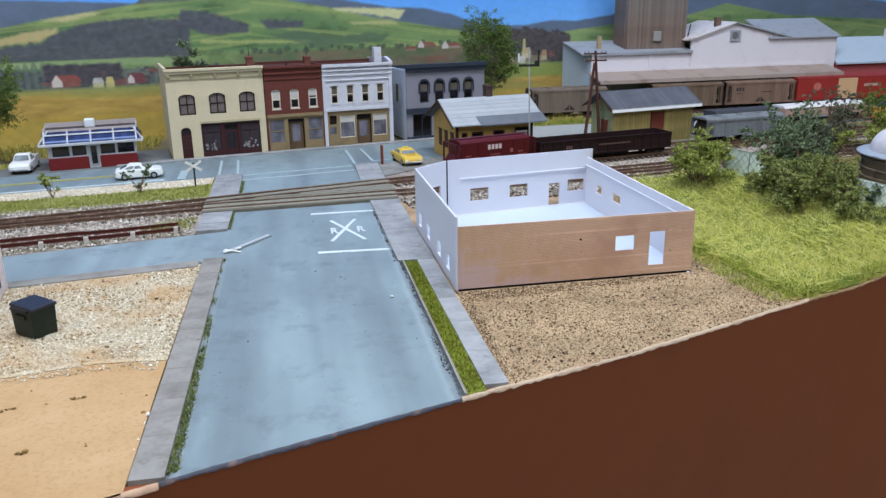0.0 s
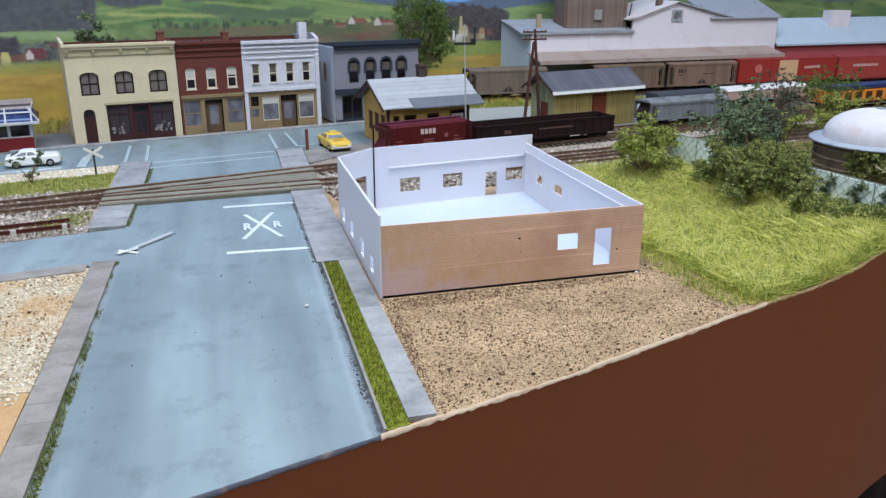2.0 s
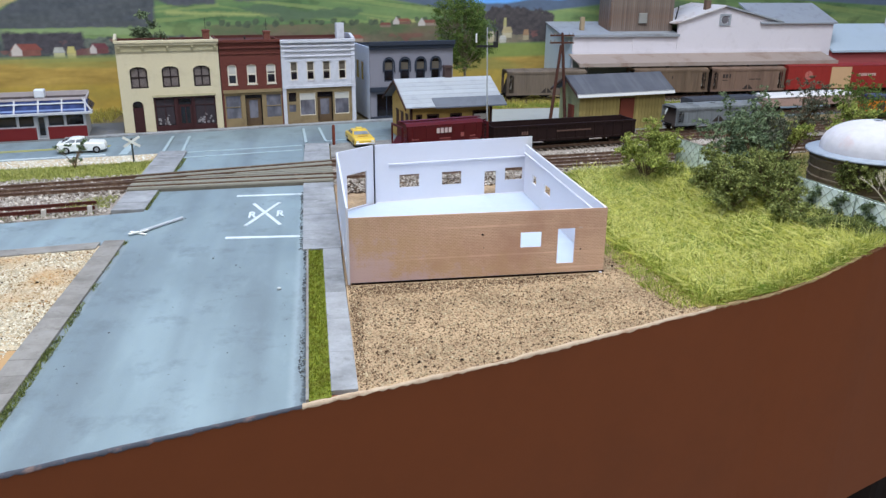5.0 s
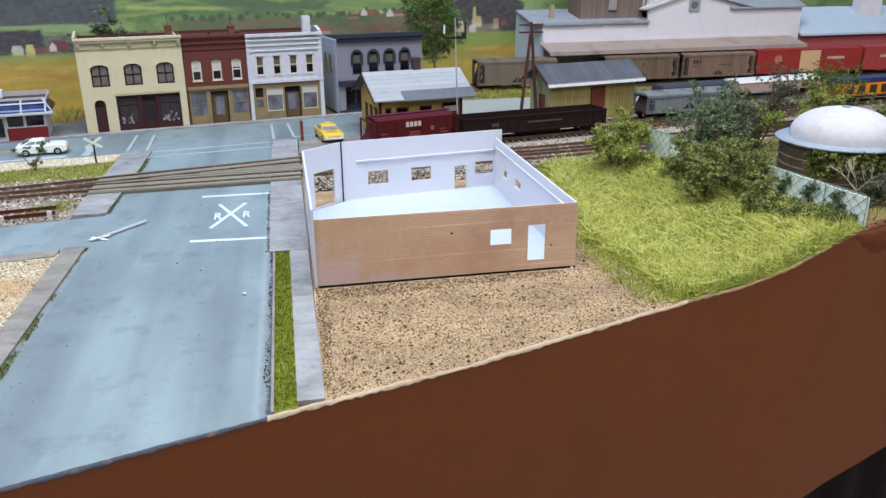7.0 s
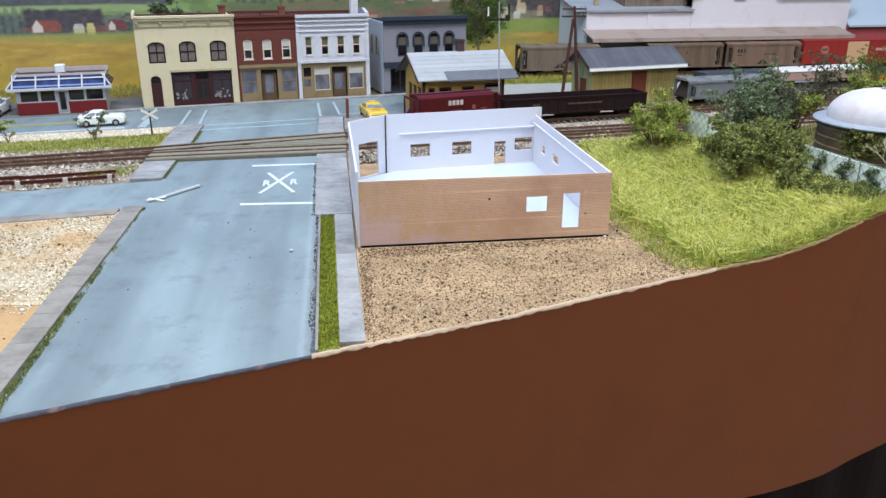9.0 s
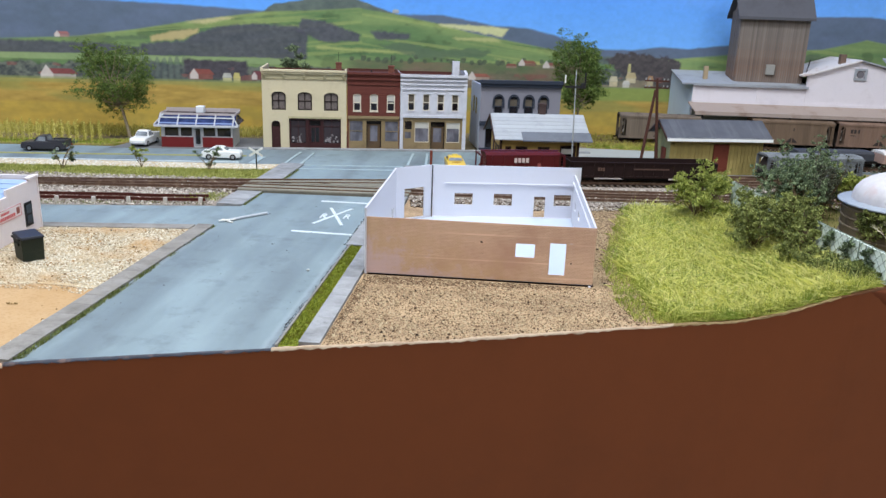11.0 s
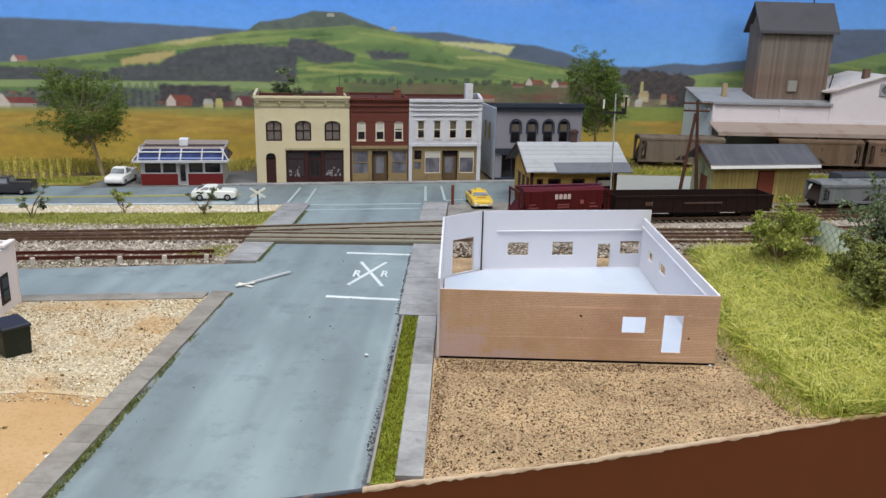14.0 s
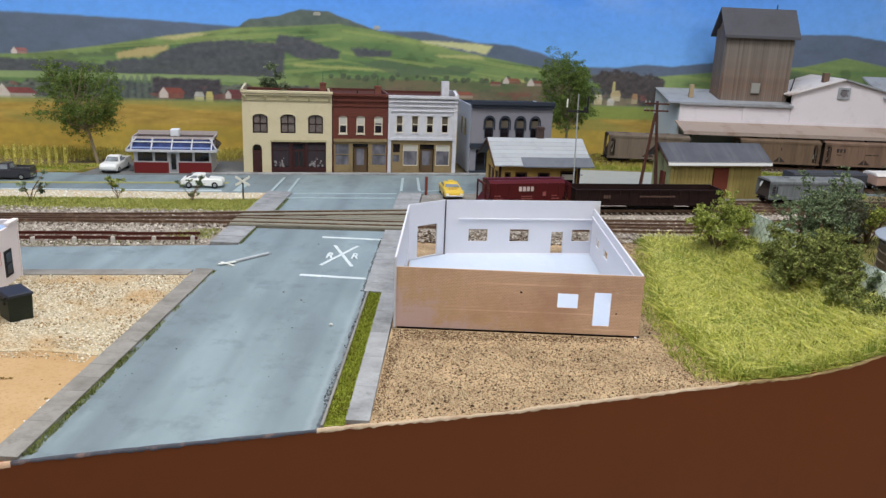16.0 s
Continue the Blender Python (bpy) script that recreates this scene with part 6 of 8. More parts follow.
def lettering(parent, spots, material, y):
    """Unreadable lettering as plain bars on the near side."""
    for x, z, w, h in spots:
        n = max(1, round(w / (h * 0.9)))
        for i in range(n):
            part("letter_bar", M().box(x + w * i / n, x + w * (i + 0.72) / n, y - 0.00022, y + 0.0001, z, z + h), material, parent)


def ladder(parent, x, y, z0, z1, material):
    m = M().box(x, x + 0.0005, y - 0.0008, y, z0, z1).box(x + 0.0055, x + 0.006, y - 0.0008, y, z0, z1)
    for i in range(6):
        z = z0 + (z1 - z0) * (i + 0.5) / 6
        m.box(x, x + 0.006, y - 0.0008, y - 0.0003, z, z + 0.0005)
    part("ladder", m, material, parent)


def rail_car(name, label, category, at, length):
    car = thing(name, label, category, at, "rail cars")
    for x in (-length / 2 + 0.016, length / 2 - 0.016):
        truck(car, x)
    part("underframe", M().box(-length / 2 + 0.001, length / 2 - 0.001, -0.006, 0.006, RAIL_TOP + 0.0062, RAIL_TOP + 0.0085), FRAME_BLACK, car)
    for e in (-1, 1):
        part("coupler", M().box(*sorted((e * (length / 2 - 0.001), e * (length / 2 + 0.004))), -0.001, 0.001, RAIL_TOP + 0.0055, RAIL_TOP + 0.0075), FRAME_BLACK, car)
    return car


DUSTY_TANK = paint("dusty_pale_tank", lin(190, 186, 178), 0.6, 0.12, 120)


def covered_hopper(label, colour, at, length=0.120, top=0.0452, ink=None):
    car = rail_car("covered_hopper", label, "rail car", at, length)
    mat_ = streaky_wood("hopper_" + label.split()[0] + "_steel", colour, shade(colour, 1.12), shade(colour, 0.66), 0.97)
    L, y = length / 2, 0.0148
    body = [(-L + 0.0125, 0.0105), (L - 0.0125, 0.0105), (L - 0.0125, top - 0.002), (-L + 0.0125, top - 0.002)]
    part("body", M().slab(body, -y, y).mesh("body", 0.0003), mat_, car)
    part("roof", M().side([(-y, top - 0.0025), (y, top - 0.0025), (y * 0.6, top), (-y * 0.6, top)], -L + 0.002, L - 0.002), mat_, car)
    part("top_rail", M().box(-L + 0.001, L - 0.001, -y - 0.0008, -y, top - 0.0050, top - 0.0030), mat_, car)
    part("side_sill", M().box(-L + 0.001, L - 0.001, -y - 0.0008, -y, 0.0105, 0.0128), mat_, car)
    for i in range(9):
        x = -L + 0.018 + i * (length - 0.036) / 8
        part("rib", M().box(x - 0.0004, x + 0.0004, -y - 0.0005, -y, 0.0128, top - 0.005), mat_, car)
    # dark tone painted for shade in end recesses and cut-outs, also lettering ink
    dark = paint("hopper_recess_shade_and_ink", lin(58, 50, 46), 0.8)
    for e in (-1, 1):
        xa, xb = sorted((e * (L - 0.0015), e * (L - 0.0127)))
        mid = e * (L - 0.0085)
        for side in (-1, 1):
            part("end_frame", M().wall(xa, xb, 0.0105, top - 0.002, *sorted((side * y, side * (y - 0.0007))), [(mid - 0.0032, mid + 0.0032, 0.0140, top - 0.0085), (mid - 0.0022, mid + 0.0022, top - 0.0085, top - 0.0068)]), mat_, car)
        part("slope_sheet", M().slab([(e * (L - 0.002), 0.0105), (e * (L - 0.0035), 0.0105), (e * (L - 0.0127), top - 0.004), (e * (L - 0.0115), top - 0.003)], -y + 0.0008, y - 0.0008), dark, car, "sloping end sheet painted dark for the recess shade")
        part("air_tank", M().rod((mid, -0.0085, 0.0185), (mid, -0.0085, top - 0.0120), 0.0017, n=10), DUSTY_TANK, car, "pale upright air tank")
        part("cut_out", M().slab([(e * 0.0010, 0.0135), (e * 0.0085, 0.0135), (e * 0.0010, 0.0205)], -y - 0.0004, -y + 0.0003), dark, car, "flat triangle coloured as the shade of a cut-out over the outlet")
        ladder(car, e * (L - 0.006) - 0.003, -y - 0.0006, 0.013, top - 0.004, mat_)
    for x in (-0.03, 0.0, 0.03):
        part("outlet_gate", M().taper((x - 0.004, x + 0.004, -0.006, 0.006), (x - 0.012, x + 0.012, -0.012, 0.012), 0.0065, 0.0108), FRAME_BLACK, car)
        part("roof_hatch", M().rod((x, 0, top - 0.0002), (x, 0, top + 0.0010), 0.0035, n=12), mat_, car)
    if ink:
        lettering(car, ink, dark, -y)
    return car


def box_car(label, colour, at, length, top=0.047, door=None, ink=()):
    car = rail_car("box_car", label, "rail car", at, length)
    mat_ = paint("boxcar_" + label.split()[0], colour, 0.6, 0.08, 80, shade(colour, 0.6), 0.5)
    L, y = length / 2, 0.0150
    part("body", M().box(-L, L, -y, y, 0.0112, top - 0.0025).mesh("body", 0.0003), mat_, car)
    part("roof", M().side([(-y - 0.0004, top - 0.0025), (y + 0.0004, top - 0.0025), (0, top)], -L, L), mat_, car)
    n = int(length / 0.011)
    for i in range(n + 1):
        x = -L + 0.0006 + i * (length - 0.0012) / n
        part("rib", M().box(x - 0.0003, x + 0.0003, -y - 0.0003, -y, 0.0116, top - 0.003), mat_, car)
    if door:
        d = part("door", M().box(door[0], door[1], -y - 0.0012, -y - 0.0003, 0.0125, top - 0.0042), paint("cream_boxcar_door", lin(206, 168, 128), 0.6, 0.06, 80), car, "cream sliding door")
        part("door_rail", M().box(door[0] - 0.01, door[1] + 0.01, -y - 0.0014, -y - 0.0003, 0.0118, 0.0125), FRAME_BLACK, d)
    lettering(car, ink, paint("faded_white_lettering", lin(206, 176, 166), 0.7), -y)
    return car


def rear(x0, x1):
    x = (x0 + x1) / 2
    return Matrix.Translation((x, 1.128 + 0.0357 * (x - 0.45), 0)) @ pose(0, 0, 0, 0, 0, 2.05)


BEIGE = lin(114, 95, 78)
covered_hopper("grey-brown covered hopper on the rear track", lin(116, 103, 90), rear(0.337, 0.457))
covered_hopper("beige covered hopper under the loading canopy", BEIGE, rear(0.527, 0.6465), 0.1195, ink=[(0.0, 0.030, 0.003, 0.004)])
covered_hopper("pinkish-beige covered hopper with dark lettering under the canopy", lin(128, 104, 89), rear(0.649, 0.771), 0.122, ink=[(-0.042, 0.030, 0.014, 0.0055), (-0.042, 0.026, 0.008, 0.0012), (0.0, 0.027, 0.02, 0.0014)])
c = box_car("red steel box car with a cream door", lin(150, 46, 40), rear(0.773, 0.955), 0.180, 0.048, (-0.018, 0.016), [(0.03, 0.03, 0.03, 0.004)])
part("round_emblem", M().rod((-0.055, -0.0152, 0.032), (-0.055, -0.0148, 0.032), 0.0065, n=20), paint("faded_rose_emblem", lin(190, 110, 100), 0.6), c, "faded round emblem")
box_car("red box car with faded lettering", lin(160, 62, 58), rear(0.958, 1.138), 0.178, 0.048, None, [(-0.06, 0.03, 0.05, 0.004)])

# red open-platform hopper in front of the depot
REDHOP = lin(80, 15, 18)
at = Matrix.Translation((0.1955, 0.7845, 0)) @ pose(0, 0, 0, 0, 0, 15.8)
red = rail_car("hopper_car", "dark red two-bay covered hopper with white lettering", "rail car", at, 0.0945)
rm = paint("dark_red_hopper_paint", REDHOP, 0.5, 0.1, 80, lin(70, 24, 26), 0.5)
part("body", M().slab([(-0.036, 0.0105), (0.036, 0.0105), (0.0405, 0.0225), (0.0405, 0.0345), (-0.0405, 0.0345), (-0.0405, 0.0225)], -0.0140, 0.0140).mesh("body", 0.0004), rm, red)
part("roof", M().side([(-0.0142, 0.0343), (0.0142, 0.0343), (0.009, 0.0366), (-0.009, 0.0366)], -0.041, 0.041), rm, red)
part("running_board", M().box(-0.044, 0.044, -0.0025, 0.0025, 0.0370, 0.0376), rm, red)
part("side_sill", M().box(-0.0465, 0.0465, -0.0148, -0.0139, 0.0105, 0.0128).box(-0.0465, 0.0465, 0.0139, 0.0148, 0.0105, 0.0128), rm, red)
for e in (-1, 1):
    for s in (-1, 1):
        part("end_post", M().box(e * 0.0455 - 0.0007, e * 0.0455 + 0.0007, s * 0.0140 - 0.0007, s * 0.0140 + 0.0007, 0.0125, 0.0345), rm, red)
    part("end_sheet", M().slab([(e * 0.0400, 0.0225), (e * 0.0465, 0.0135), (e * 0.0465, 0.0125), (e * 0.0395, 0.0215)], -0.0130, 0.0130), rm, red)
    part("end_rail", M().box(e * 0.0455 - 0.0006, e * 0.0455 + 0.0006, -0.014, 0.014, 0.0325, 0.0345), rm, red)
    ladder(red, e * 0.0440 - 0.003, -0.0143, 0.0135, 0.034, rm)
for i in range(6):
    x = -0.034 + i * 0.0136
    part("rib", M().box(x - 0.0005, x + 0.0005, -0.0147, -0.0139, 0.0128, 0.0340), rm, red)
wl = paint("worn_white_lettering", lin(206, 186, 180), 0.6)
lettering(red, [(-0.010, 0.0265, 0.017, 0.0048)], wl, -0.0148)
lettering(red, [(-0.036, 0.018, 0.010, 0.0012), (-0.036, 0.021, 0.007, 0.0012), (-0.007, 0.018, 0.012, 0.0012), (-0.007, 0.0205, 0.012, 0.0012), (0.016, 0.0215, 0.005, 0.004), (0.026, 0.018, 0.009, 0.0012), (0.026, 0.021, 0.006, 0.0012)], paint("faded_rose_lettering", lin(150, 84, 80), 0.6), -0.0148)

# dark gondola
GON = lin(36, 21, 19)
gon = rail_car("gondola_car", "long dark brown open gondola with faint lettering", "rail car", Matrix.Translation((0.3290, 0.8155, 0)) @ pose(0, 0, 0, 0, 0, 10.6), 0.165)
gm = paint("dark_brown_gondola_steel", GON, 0.65, 0.15, 80, lin(50, 33, 27), 0.5, gloss=0.2)
for s in (-1, 1):
    part("side", M().box(-0.0815, 0.0815, s * 0.0143 - 0.0005, s * 0.0143 + 0.0005, 0.0110, 0.0270), gm, gon)
    part("top_chord", M().box(-0.0825, 0.0825, s * 0.0148 - 0.0009, s * 0.0148 + 0.0009, 0.0258, 0.0276), gm, gon)
    part("bottom_chord", M().box(-0.0815, 0.0815, s * 0.0148 - 0.0007, s * 0.0148 + 0.0007, 0.0105, 0.0122), gm, gon)
    for i in range(15):
        x = -0.078 + i * 0.156 / 14
        part("rib", M().box(x - 0.0007, x + 0.0007, s * 0.0152 - 0.0006, s * 0.0152 + 0.0006, 0.0122, 0.0260), gm, gon)
    part("end_wall", M().box(*sorted((s * 0.0815, s * 0.0825)), -0.0148, 0.0148, 0.0110, 0.0272), gm, gon)
part("floor", M().box(-0.0815, 0.0815, -0.014, 0.014, 0.0108, 0.0116), gm, gon)
part("brake_box", M().box(-0.02, 0.03, -0.010, 0.010, 0.0065, 0.0098), FRAME_BLACK, gon)
lettering(gon, [(-0.052, 0.018, 0.008, 0.0035), (-0.012, 0.0195, 0.040, 0.0016)], paint("faint_tan_lettering", lin(100, 76, 66), 0.7), -0.0159)


# cars beyond the bushes
def yard(x, y, turn=9.3):
    return Matrix.Translation((x, y, 0)) @ pose(0, 0, 0, 0, 0, turn)


covered_hopper("grey covered hopper with ribbed sides behind the bushes", lin(120, 124, 126), yard(0.533, 0.8835), 0.118, 0.0330)
flat = rail_car("flat_car", "black flat car with a dark covered load", "rail car", yard(0.592, 0.978), 0.110)
part("deck", M().box(-0.054, 0.054, -0.0145, 0.0145, 0.0112, 0.0140), FRAME_BLACK, flat)
part("load_cover", M().side([(-0.0135, 0.0140), (0.0135, 0.0140), (0.0135, 0.0235), (0.010, 0.0255), (-0.010, 0.0255), (-0.0135, 0.0235)], -0.050, 0.050).mesh("load_cover", 0.0006), paint("charcoal_tarp", lin(64, 66, 72), 0.7, 0.1, 60), flat, "charcoal tarpaulin")
reefer = box_car("white roofed pinkish car behind the bushes", lin(176, 148, 136), yard(0.7225, 0.9985), 0.142, 0.0245)
part("roof_cover", M().side([(-0.0156, 0.0228), (0.0156, 0.0228), (0.010, 0.0262), (-0.010, 0.0262)], -0.071, 0.071), paint("white_car_roof", lin(226, 222, 218), 0.6), reefer, "white roof")
loco = rail_car("diesel_locomotive", "orange and dark blue diesel locomotive behind bushes", "locomotive", yard(0.835, 0.9315), 0.165)
om = paint("orange_loco_paint", lin(222, 132, 30), 0.4, 0.05, 80, lin(160, 90, 30), 0.4)
part("hood", M().box(-0.080, 0.080, -0.0115, 0.0115, 0.0115, 0.0275).mesh("hood", 0.0010), om, loco)
part("roof", M().box(-0.076, 0.080, -0.0117, 0.0117, 0.0275, 0.0335).mesh("roof", 0.0012), paint("dark_blue_loco_paint", lin(44, 50, 92), 0.4), loco, "dark blue upper body")
part("walkway", M().box(-0.082, 0.082, -0.0150, 0.0150, 0.0100, 0.0115), FRAME_BLACK, loco)
for i in range(8):
    x = -0.07 + i * 0.019
    part("grille", M().box(x, x + 0.011, -0.0121, -0.0115, 0.015, 0.025), paint("dark_grille", lin(60, 44, 30), 0.6), loco)


# ---- diner ----
DINER_RED = paint("dark_red_diner_tile", lin(108, 34, 34), 0.4, 0.08, 90)
DINER_GREY = paint("pale_grey_diner_trim", lin(188, 188, 190), 0.5, 0.06, 90, lin(150, 148, 146), 0.4)
DINER_ROOF = paint("pinkish_grey_roof", lin(180, 170, 168), 0.8, 0.08, 60, lin(150, 138, 134), 0.5)
SKY_GLASS = glass("blue_roof_glass", lin(50, 62, 104), 0.2)
diner = thing("diner", "small red and white roadside diner with blue glass roof band", "diner", Matrix.Translation((-0.2637, 0.9063, 0)) @ pose(0, 0, 0, 0, 0, 10.5) @ Matrix.Diagonal((0.945, 1, 1, 1)))
DW_ = 0.0955
part("front_wall", M().wall(0.0, DW_, 0.0, 0.0265, 0.0, 0.002, [(0.0042, 0.0232, 0.0136, 0.0256), (0.0252, 0.0412, 0.0136, 0.0256), (0.0440, 0.0530, 0.0008, 0.0250), (0.0555, 0.0722, 0.0136, 0.0256), (0.0742, 0.0930, 0.0136, 0.0256)]), DINER_GREY, diner)
for a, c in ((0.0, 0.0425), (0.0545, DW_)):
    part("red_panel", M().box(a, c, -0.0010, 0.0, 0.0, 0.0130), DINER_RED, diner, "dark red lower panel", 0.0002)
for a in ((0.0042, 0.0232), (0.0252, 0.0412), (0.0555, 0.0722), (0.0742, 0.0930)):
    window(diner, *a, 0.0136, 0.0256, DINER_GREY, DARK_GLASS, (0, 0), 0.0012, 0.0005)
d = part("door", M().wall(0.0440, 0.0530, 0.0008, 0.0250, 0.0008, 0.0014, [(0.0455, 0.0515, 0.004, 0.0235)]), HUB, diner)
part("pane", M().box(0.045, 0.052, 0.0010, 0.0013, 0.0035, 0.024), DARK_GLASS, d)
part("side_wall", M().box(0.0, 0.002, 0.002, 0.052, 0, 0.0265), DINER_GREY, diner)
part("side_wall", M().box(DW_ - 0.002, DW_, 0.002, 0.052, 0, 0.0265), DINER_GREY, diner)
# same near-black sheet for the shade inside the diner
part("interior", M().box(0.004, DW_ - 0.004, 0.010, 0.011, 0, 0.026), INSIDE_SHADE, diner)
part("eave", M().box(-0.008, DW_ + 0.008, -0.0062, 0.010, 0.0262, 0.0290), DINER_GREY, diner, "projecting pale eave", 0.0003)
slope = part("glass_band", M().side([(-0.004, 0.0290), (0.010, 0.0400), (0.013, 0.0400), (0.013, 0.0290)], -0.004, DW_ + 0.004), SKY_GLASS, diner, "sloping blue glass band")
for i in range(5):
    x = -0.002 + i * (DW_ + 0.004 - 0.0012) / 4
    part("mullion", M().side([(-0.0052, 0.0290), (0.009, 0.0412), (0.011, 0.0412), (-0.0032, 0.0290)], x - 0.0008, x + 0.0008), DINER_GREY, slope)
part("glazing_rail", M().side([(0.0035, 0.0368), (0.0048, 0.0378), (0.0062, 0.0378), (0.0062, 0.0360)], -0.002, DW_ + 0.002), DINER_GREY, slope)
# pale strip stands in for light reflected along the lower glass
part("reflection_strip", M().side([(-0.0030, 0.03045), (-0.0012, 0.03185), (-0.0008, 0.0316), (-0.0026, 0.0302)], -0.001, DW_ + 0.001), paint("painted_glass_reflection", lin(126, 144, 186), 0.3, 0.3, 120), slope, "pale blue strip painted as a reflection in the roof glass")
for s, x in ((-1, 0.0), (1, DW_)):
    part("end_slope", M().add([(x + s * 0.0075, -0.005, 0.0290), (x + s * 0.0075, 0.052, 0.0290), (x - s * 0.003, 0.044, 0.0402), (x - s * 0.003, 0.010, 0.0402)], [(0, 1, 2, 3), (3, 2, 1, 0)]), SKY_GLASS, diner)
    part("end_strut", M().rod((x + s * 0.008, -0.0055, 0.0288), (x - s * 0.0025, 0.009, 0.0415), 0.0008), DINER_GREY, diner)
part("parapet", M().wall(-0.003, DW_ + 0.003, 0.0400, 0.0425, 0.009, 0.0105).box(-0.003, -0.0015, 0.0105, 0.046, 0.040, 0.0425).box(DW_ + 0.0015, DW_ + 0.003, 0.0105, 0.046, 0.040, 0.0425).box(-0.003, DW_ + 0.003, 0.0446, 0.046, 0.040, 0.0452), DINER_ROOF, diner)
part("roof", M().box(-0.003, DW_ + 0.003, 0.0105, 0.0446, 0.0392, 0.0402), paint("dark_flat_roof_felt", lin(70, 60, 58), 0.9, 0.2, 60), diner, "dark sunken roof felt")
part("roof_vent", M().box(0.041, 0.052, 0.028, 0.040, 0.0405, 0.0490), paint("white_roof_unit", lin(226, 230, 236), 0.5), diner, "white roof unit", 0.0006)


# ---- ice cream shop at the gravel lot ----
SHOP_WHITE = paint("pale_pink_white_card", lin(226, 216, 214), 0.6, 0.04, 60, lin(204, 192, 188), 0.4, 0.00008)
SHOP_BLUE = paint("pale_blue_roof_card", lin(150, 172, 206), 0.6, 0.05, 60, lin(128, 150, 184), 0.4, 0.00008)
shop = thing("ice_cream_shop", "white card model shop with stepped parapet and blue roof", "model building", Matrix.Translation((-0.1875, 0.5135, 0)) @ pose(0, 0, 0, 0, 0, 186))
# local x runs away from the road, local y towards the viewer
side = [(-0.002, 0.0), (0.0775, 0.0), (0.0775, 0.0335), (0.0440, 0.0350), (0.0440, 0.0400), (0.0100, 0.0400), (0.0100, 0.0415), (-0.002, 0.0415)]
wallm = M().side(side, 0.0, 0.0018)
part("side_wall", wallm, SHOP_WHITE, shop)
part("parapet_cap", M().box(-0.0015, 0.0025, -0.0035, 0.0120, 0.0412, 0.0432), SHOP_WHITE, shop, bevel=0.0003)
part("back_parapet", M().box(0.0018, 0.090, -0.0025, 0.0, 0.0, 0.0425), SHOP_WHITE, shop)
part("front_wall", M().box(0.0018, 0.090, 0.0750, 0.0770, 0.0, 0.0325), SHOP_WHITE, shop)
part("far_wall", M().box(0.0885, 0.090, 0.0, 0.0750, 0.0, 0.0325), SHOP_WHITE, shop)
part("floor", M().box(0.0018, 0.0885, 0.0, 0.0750, 0.0002, 0.001), SHOP_WHITE, shop)
for i in range(6):
    y = 0.0015 + i * 0.0125
    part("roof_panel", M().side([(y, 0.0392 - 0.0011 * i), (y + 0.0119, 0.0384 - 0.0011 * i), (y + 0.0119, 0.0374 - 0.0011 * i), (y, 0.0382 - 0.0011 * i)], 0.0018, 0.0885), SHOP_BLUE, shop)
w = part("window", M().box(-0.0006, 0.0019, 0.0105, 0.0215, 0.0060, 0.0248), BLACK_IRON, shop, "dark side window")
part("pane", M().box(-0.0009, -0.0006, 0.0122, 0.0198, 0.0080, 0.0146).box(-0.0009, -0.0006, 0.0122, 0.0198, 0.0160, 0.0230), DARK_GLASS, w)
sign = part("sign", M().box(-0.0004, 0.0, 0.0268, 0.0690, 0.0175, 0.0265), paint("white_sign_card", lin(232, 222, 220), 0.5), shop, "white sign with red border and faded red lettering")
red_ink = paint("faded_red_ink", lin(196, 88, 88), 0.6, 0.06, 200)
for y0_, y1_, za, zb in ((0.0268, 0.0690, 0.0175, 0.0178), (0.0268, 0.0690, 0.0262, 0.0265), (0.0268, 0.0271, 0.0178, 0.0262), (0.0687, 0.0690, 0.0178, 0.0262)):
    part("border", M().box(-0.0006, -0.0004, y0_, y1_, za, zb), red_ink, sign)
for i in range(11):
    part("letter_bar", M().box(-0.0006, -0.0004, 0.0362 + i * 0.0026, 0.0380 + i * 0.0026, 0.0188, 0.0214), red_ink, sign)
for i in range(6):
    part("letter_bar", M().box(-0.0006, -0.0004, 0.0440 + i * 0.0020, 0.0454 + i * 0.0020, 0.0228, 0.0246), red_ink, sign)
part("cone_picture", M().box(-0.0006, -0.0004, 0.0290, 0.0335, 0.0195, 0.0245), paint("brown_pink_print", lin(150, 90, 76), 0.6, 0.2, 300), sign, "small brown cone picture")
part("corner_strip", M().box(-0.0008, 0.0004, -0.0028, -0.0018, 0.0, 0.0412), SHOP_WHITE, shop)

# dumpster
BIN_GREEN = paint("dark_olive_bin", lin(34, 42, 32), 0.6, 0.2, 90, lin(58, 62, 48), 0.5)
bin_ = thing("dumpster", "dark green dumpster with black lid on the gravel", "dumpster", Matrix.Translation((-0.1473, 0.4362, 0.0)) @ pose(0, 0, 0, 0, 0, 50))
part("body", M().taper((-0.0070, 0.0070, -0.0080, 0.0086), (-0.0074, 0.0074, -0.0088, 0.0094), 0.0, 0.0168).mesh("body", 0.0004), BIN_GREEN, bin_)
for z in (0.006, 0.011):
    part("rib", M().box(-0.0073, 0.0073, -0.0084, -0.0066, z, z + 0.0009), BIN_GREEN, bin_)
part("lid", M().taper((-0.0079, 0.0079, -0.0095, 0.0100), (-0.0075, 0.0075, -0.0090, 0.0096), 0.0169, 0.0186).mesh("lid", 0.0003), paint("black_bin_lid", lin(40, 42, 50), 0.45, 0.08, 90), bin_, "black lid", at=pose(0, 0, 0, 2.5, 0, 0))
part("lid_lip", M().box(-0.0090, -0.0074, -0.007, 0.007, 0.0158, 0.0172), BLACK_IRON, bin_)
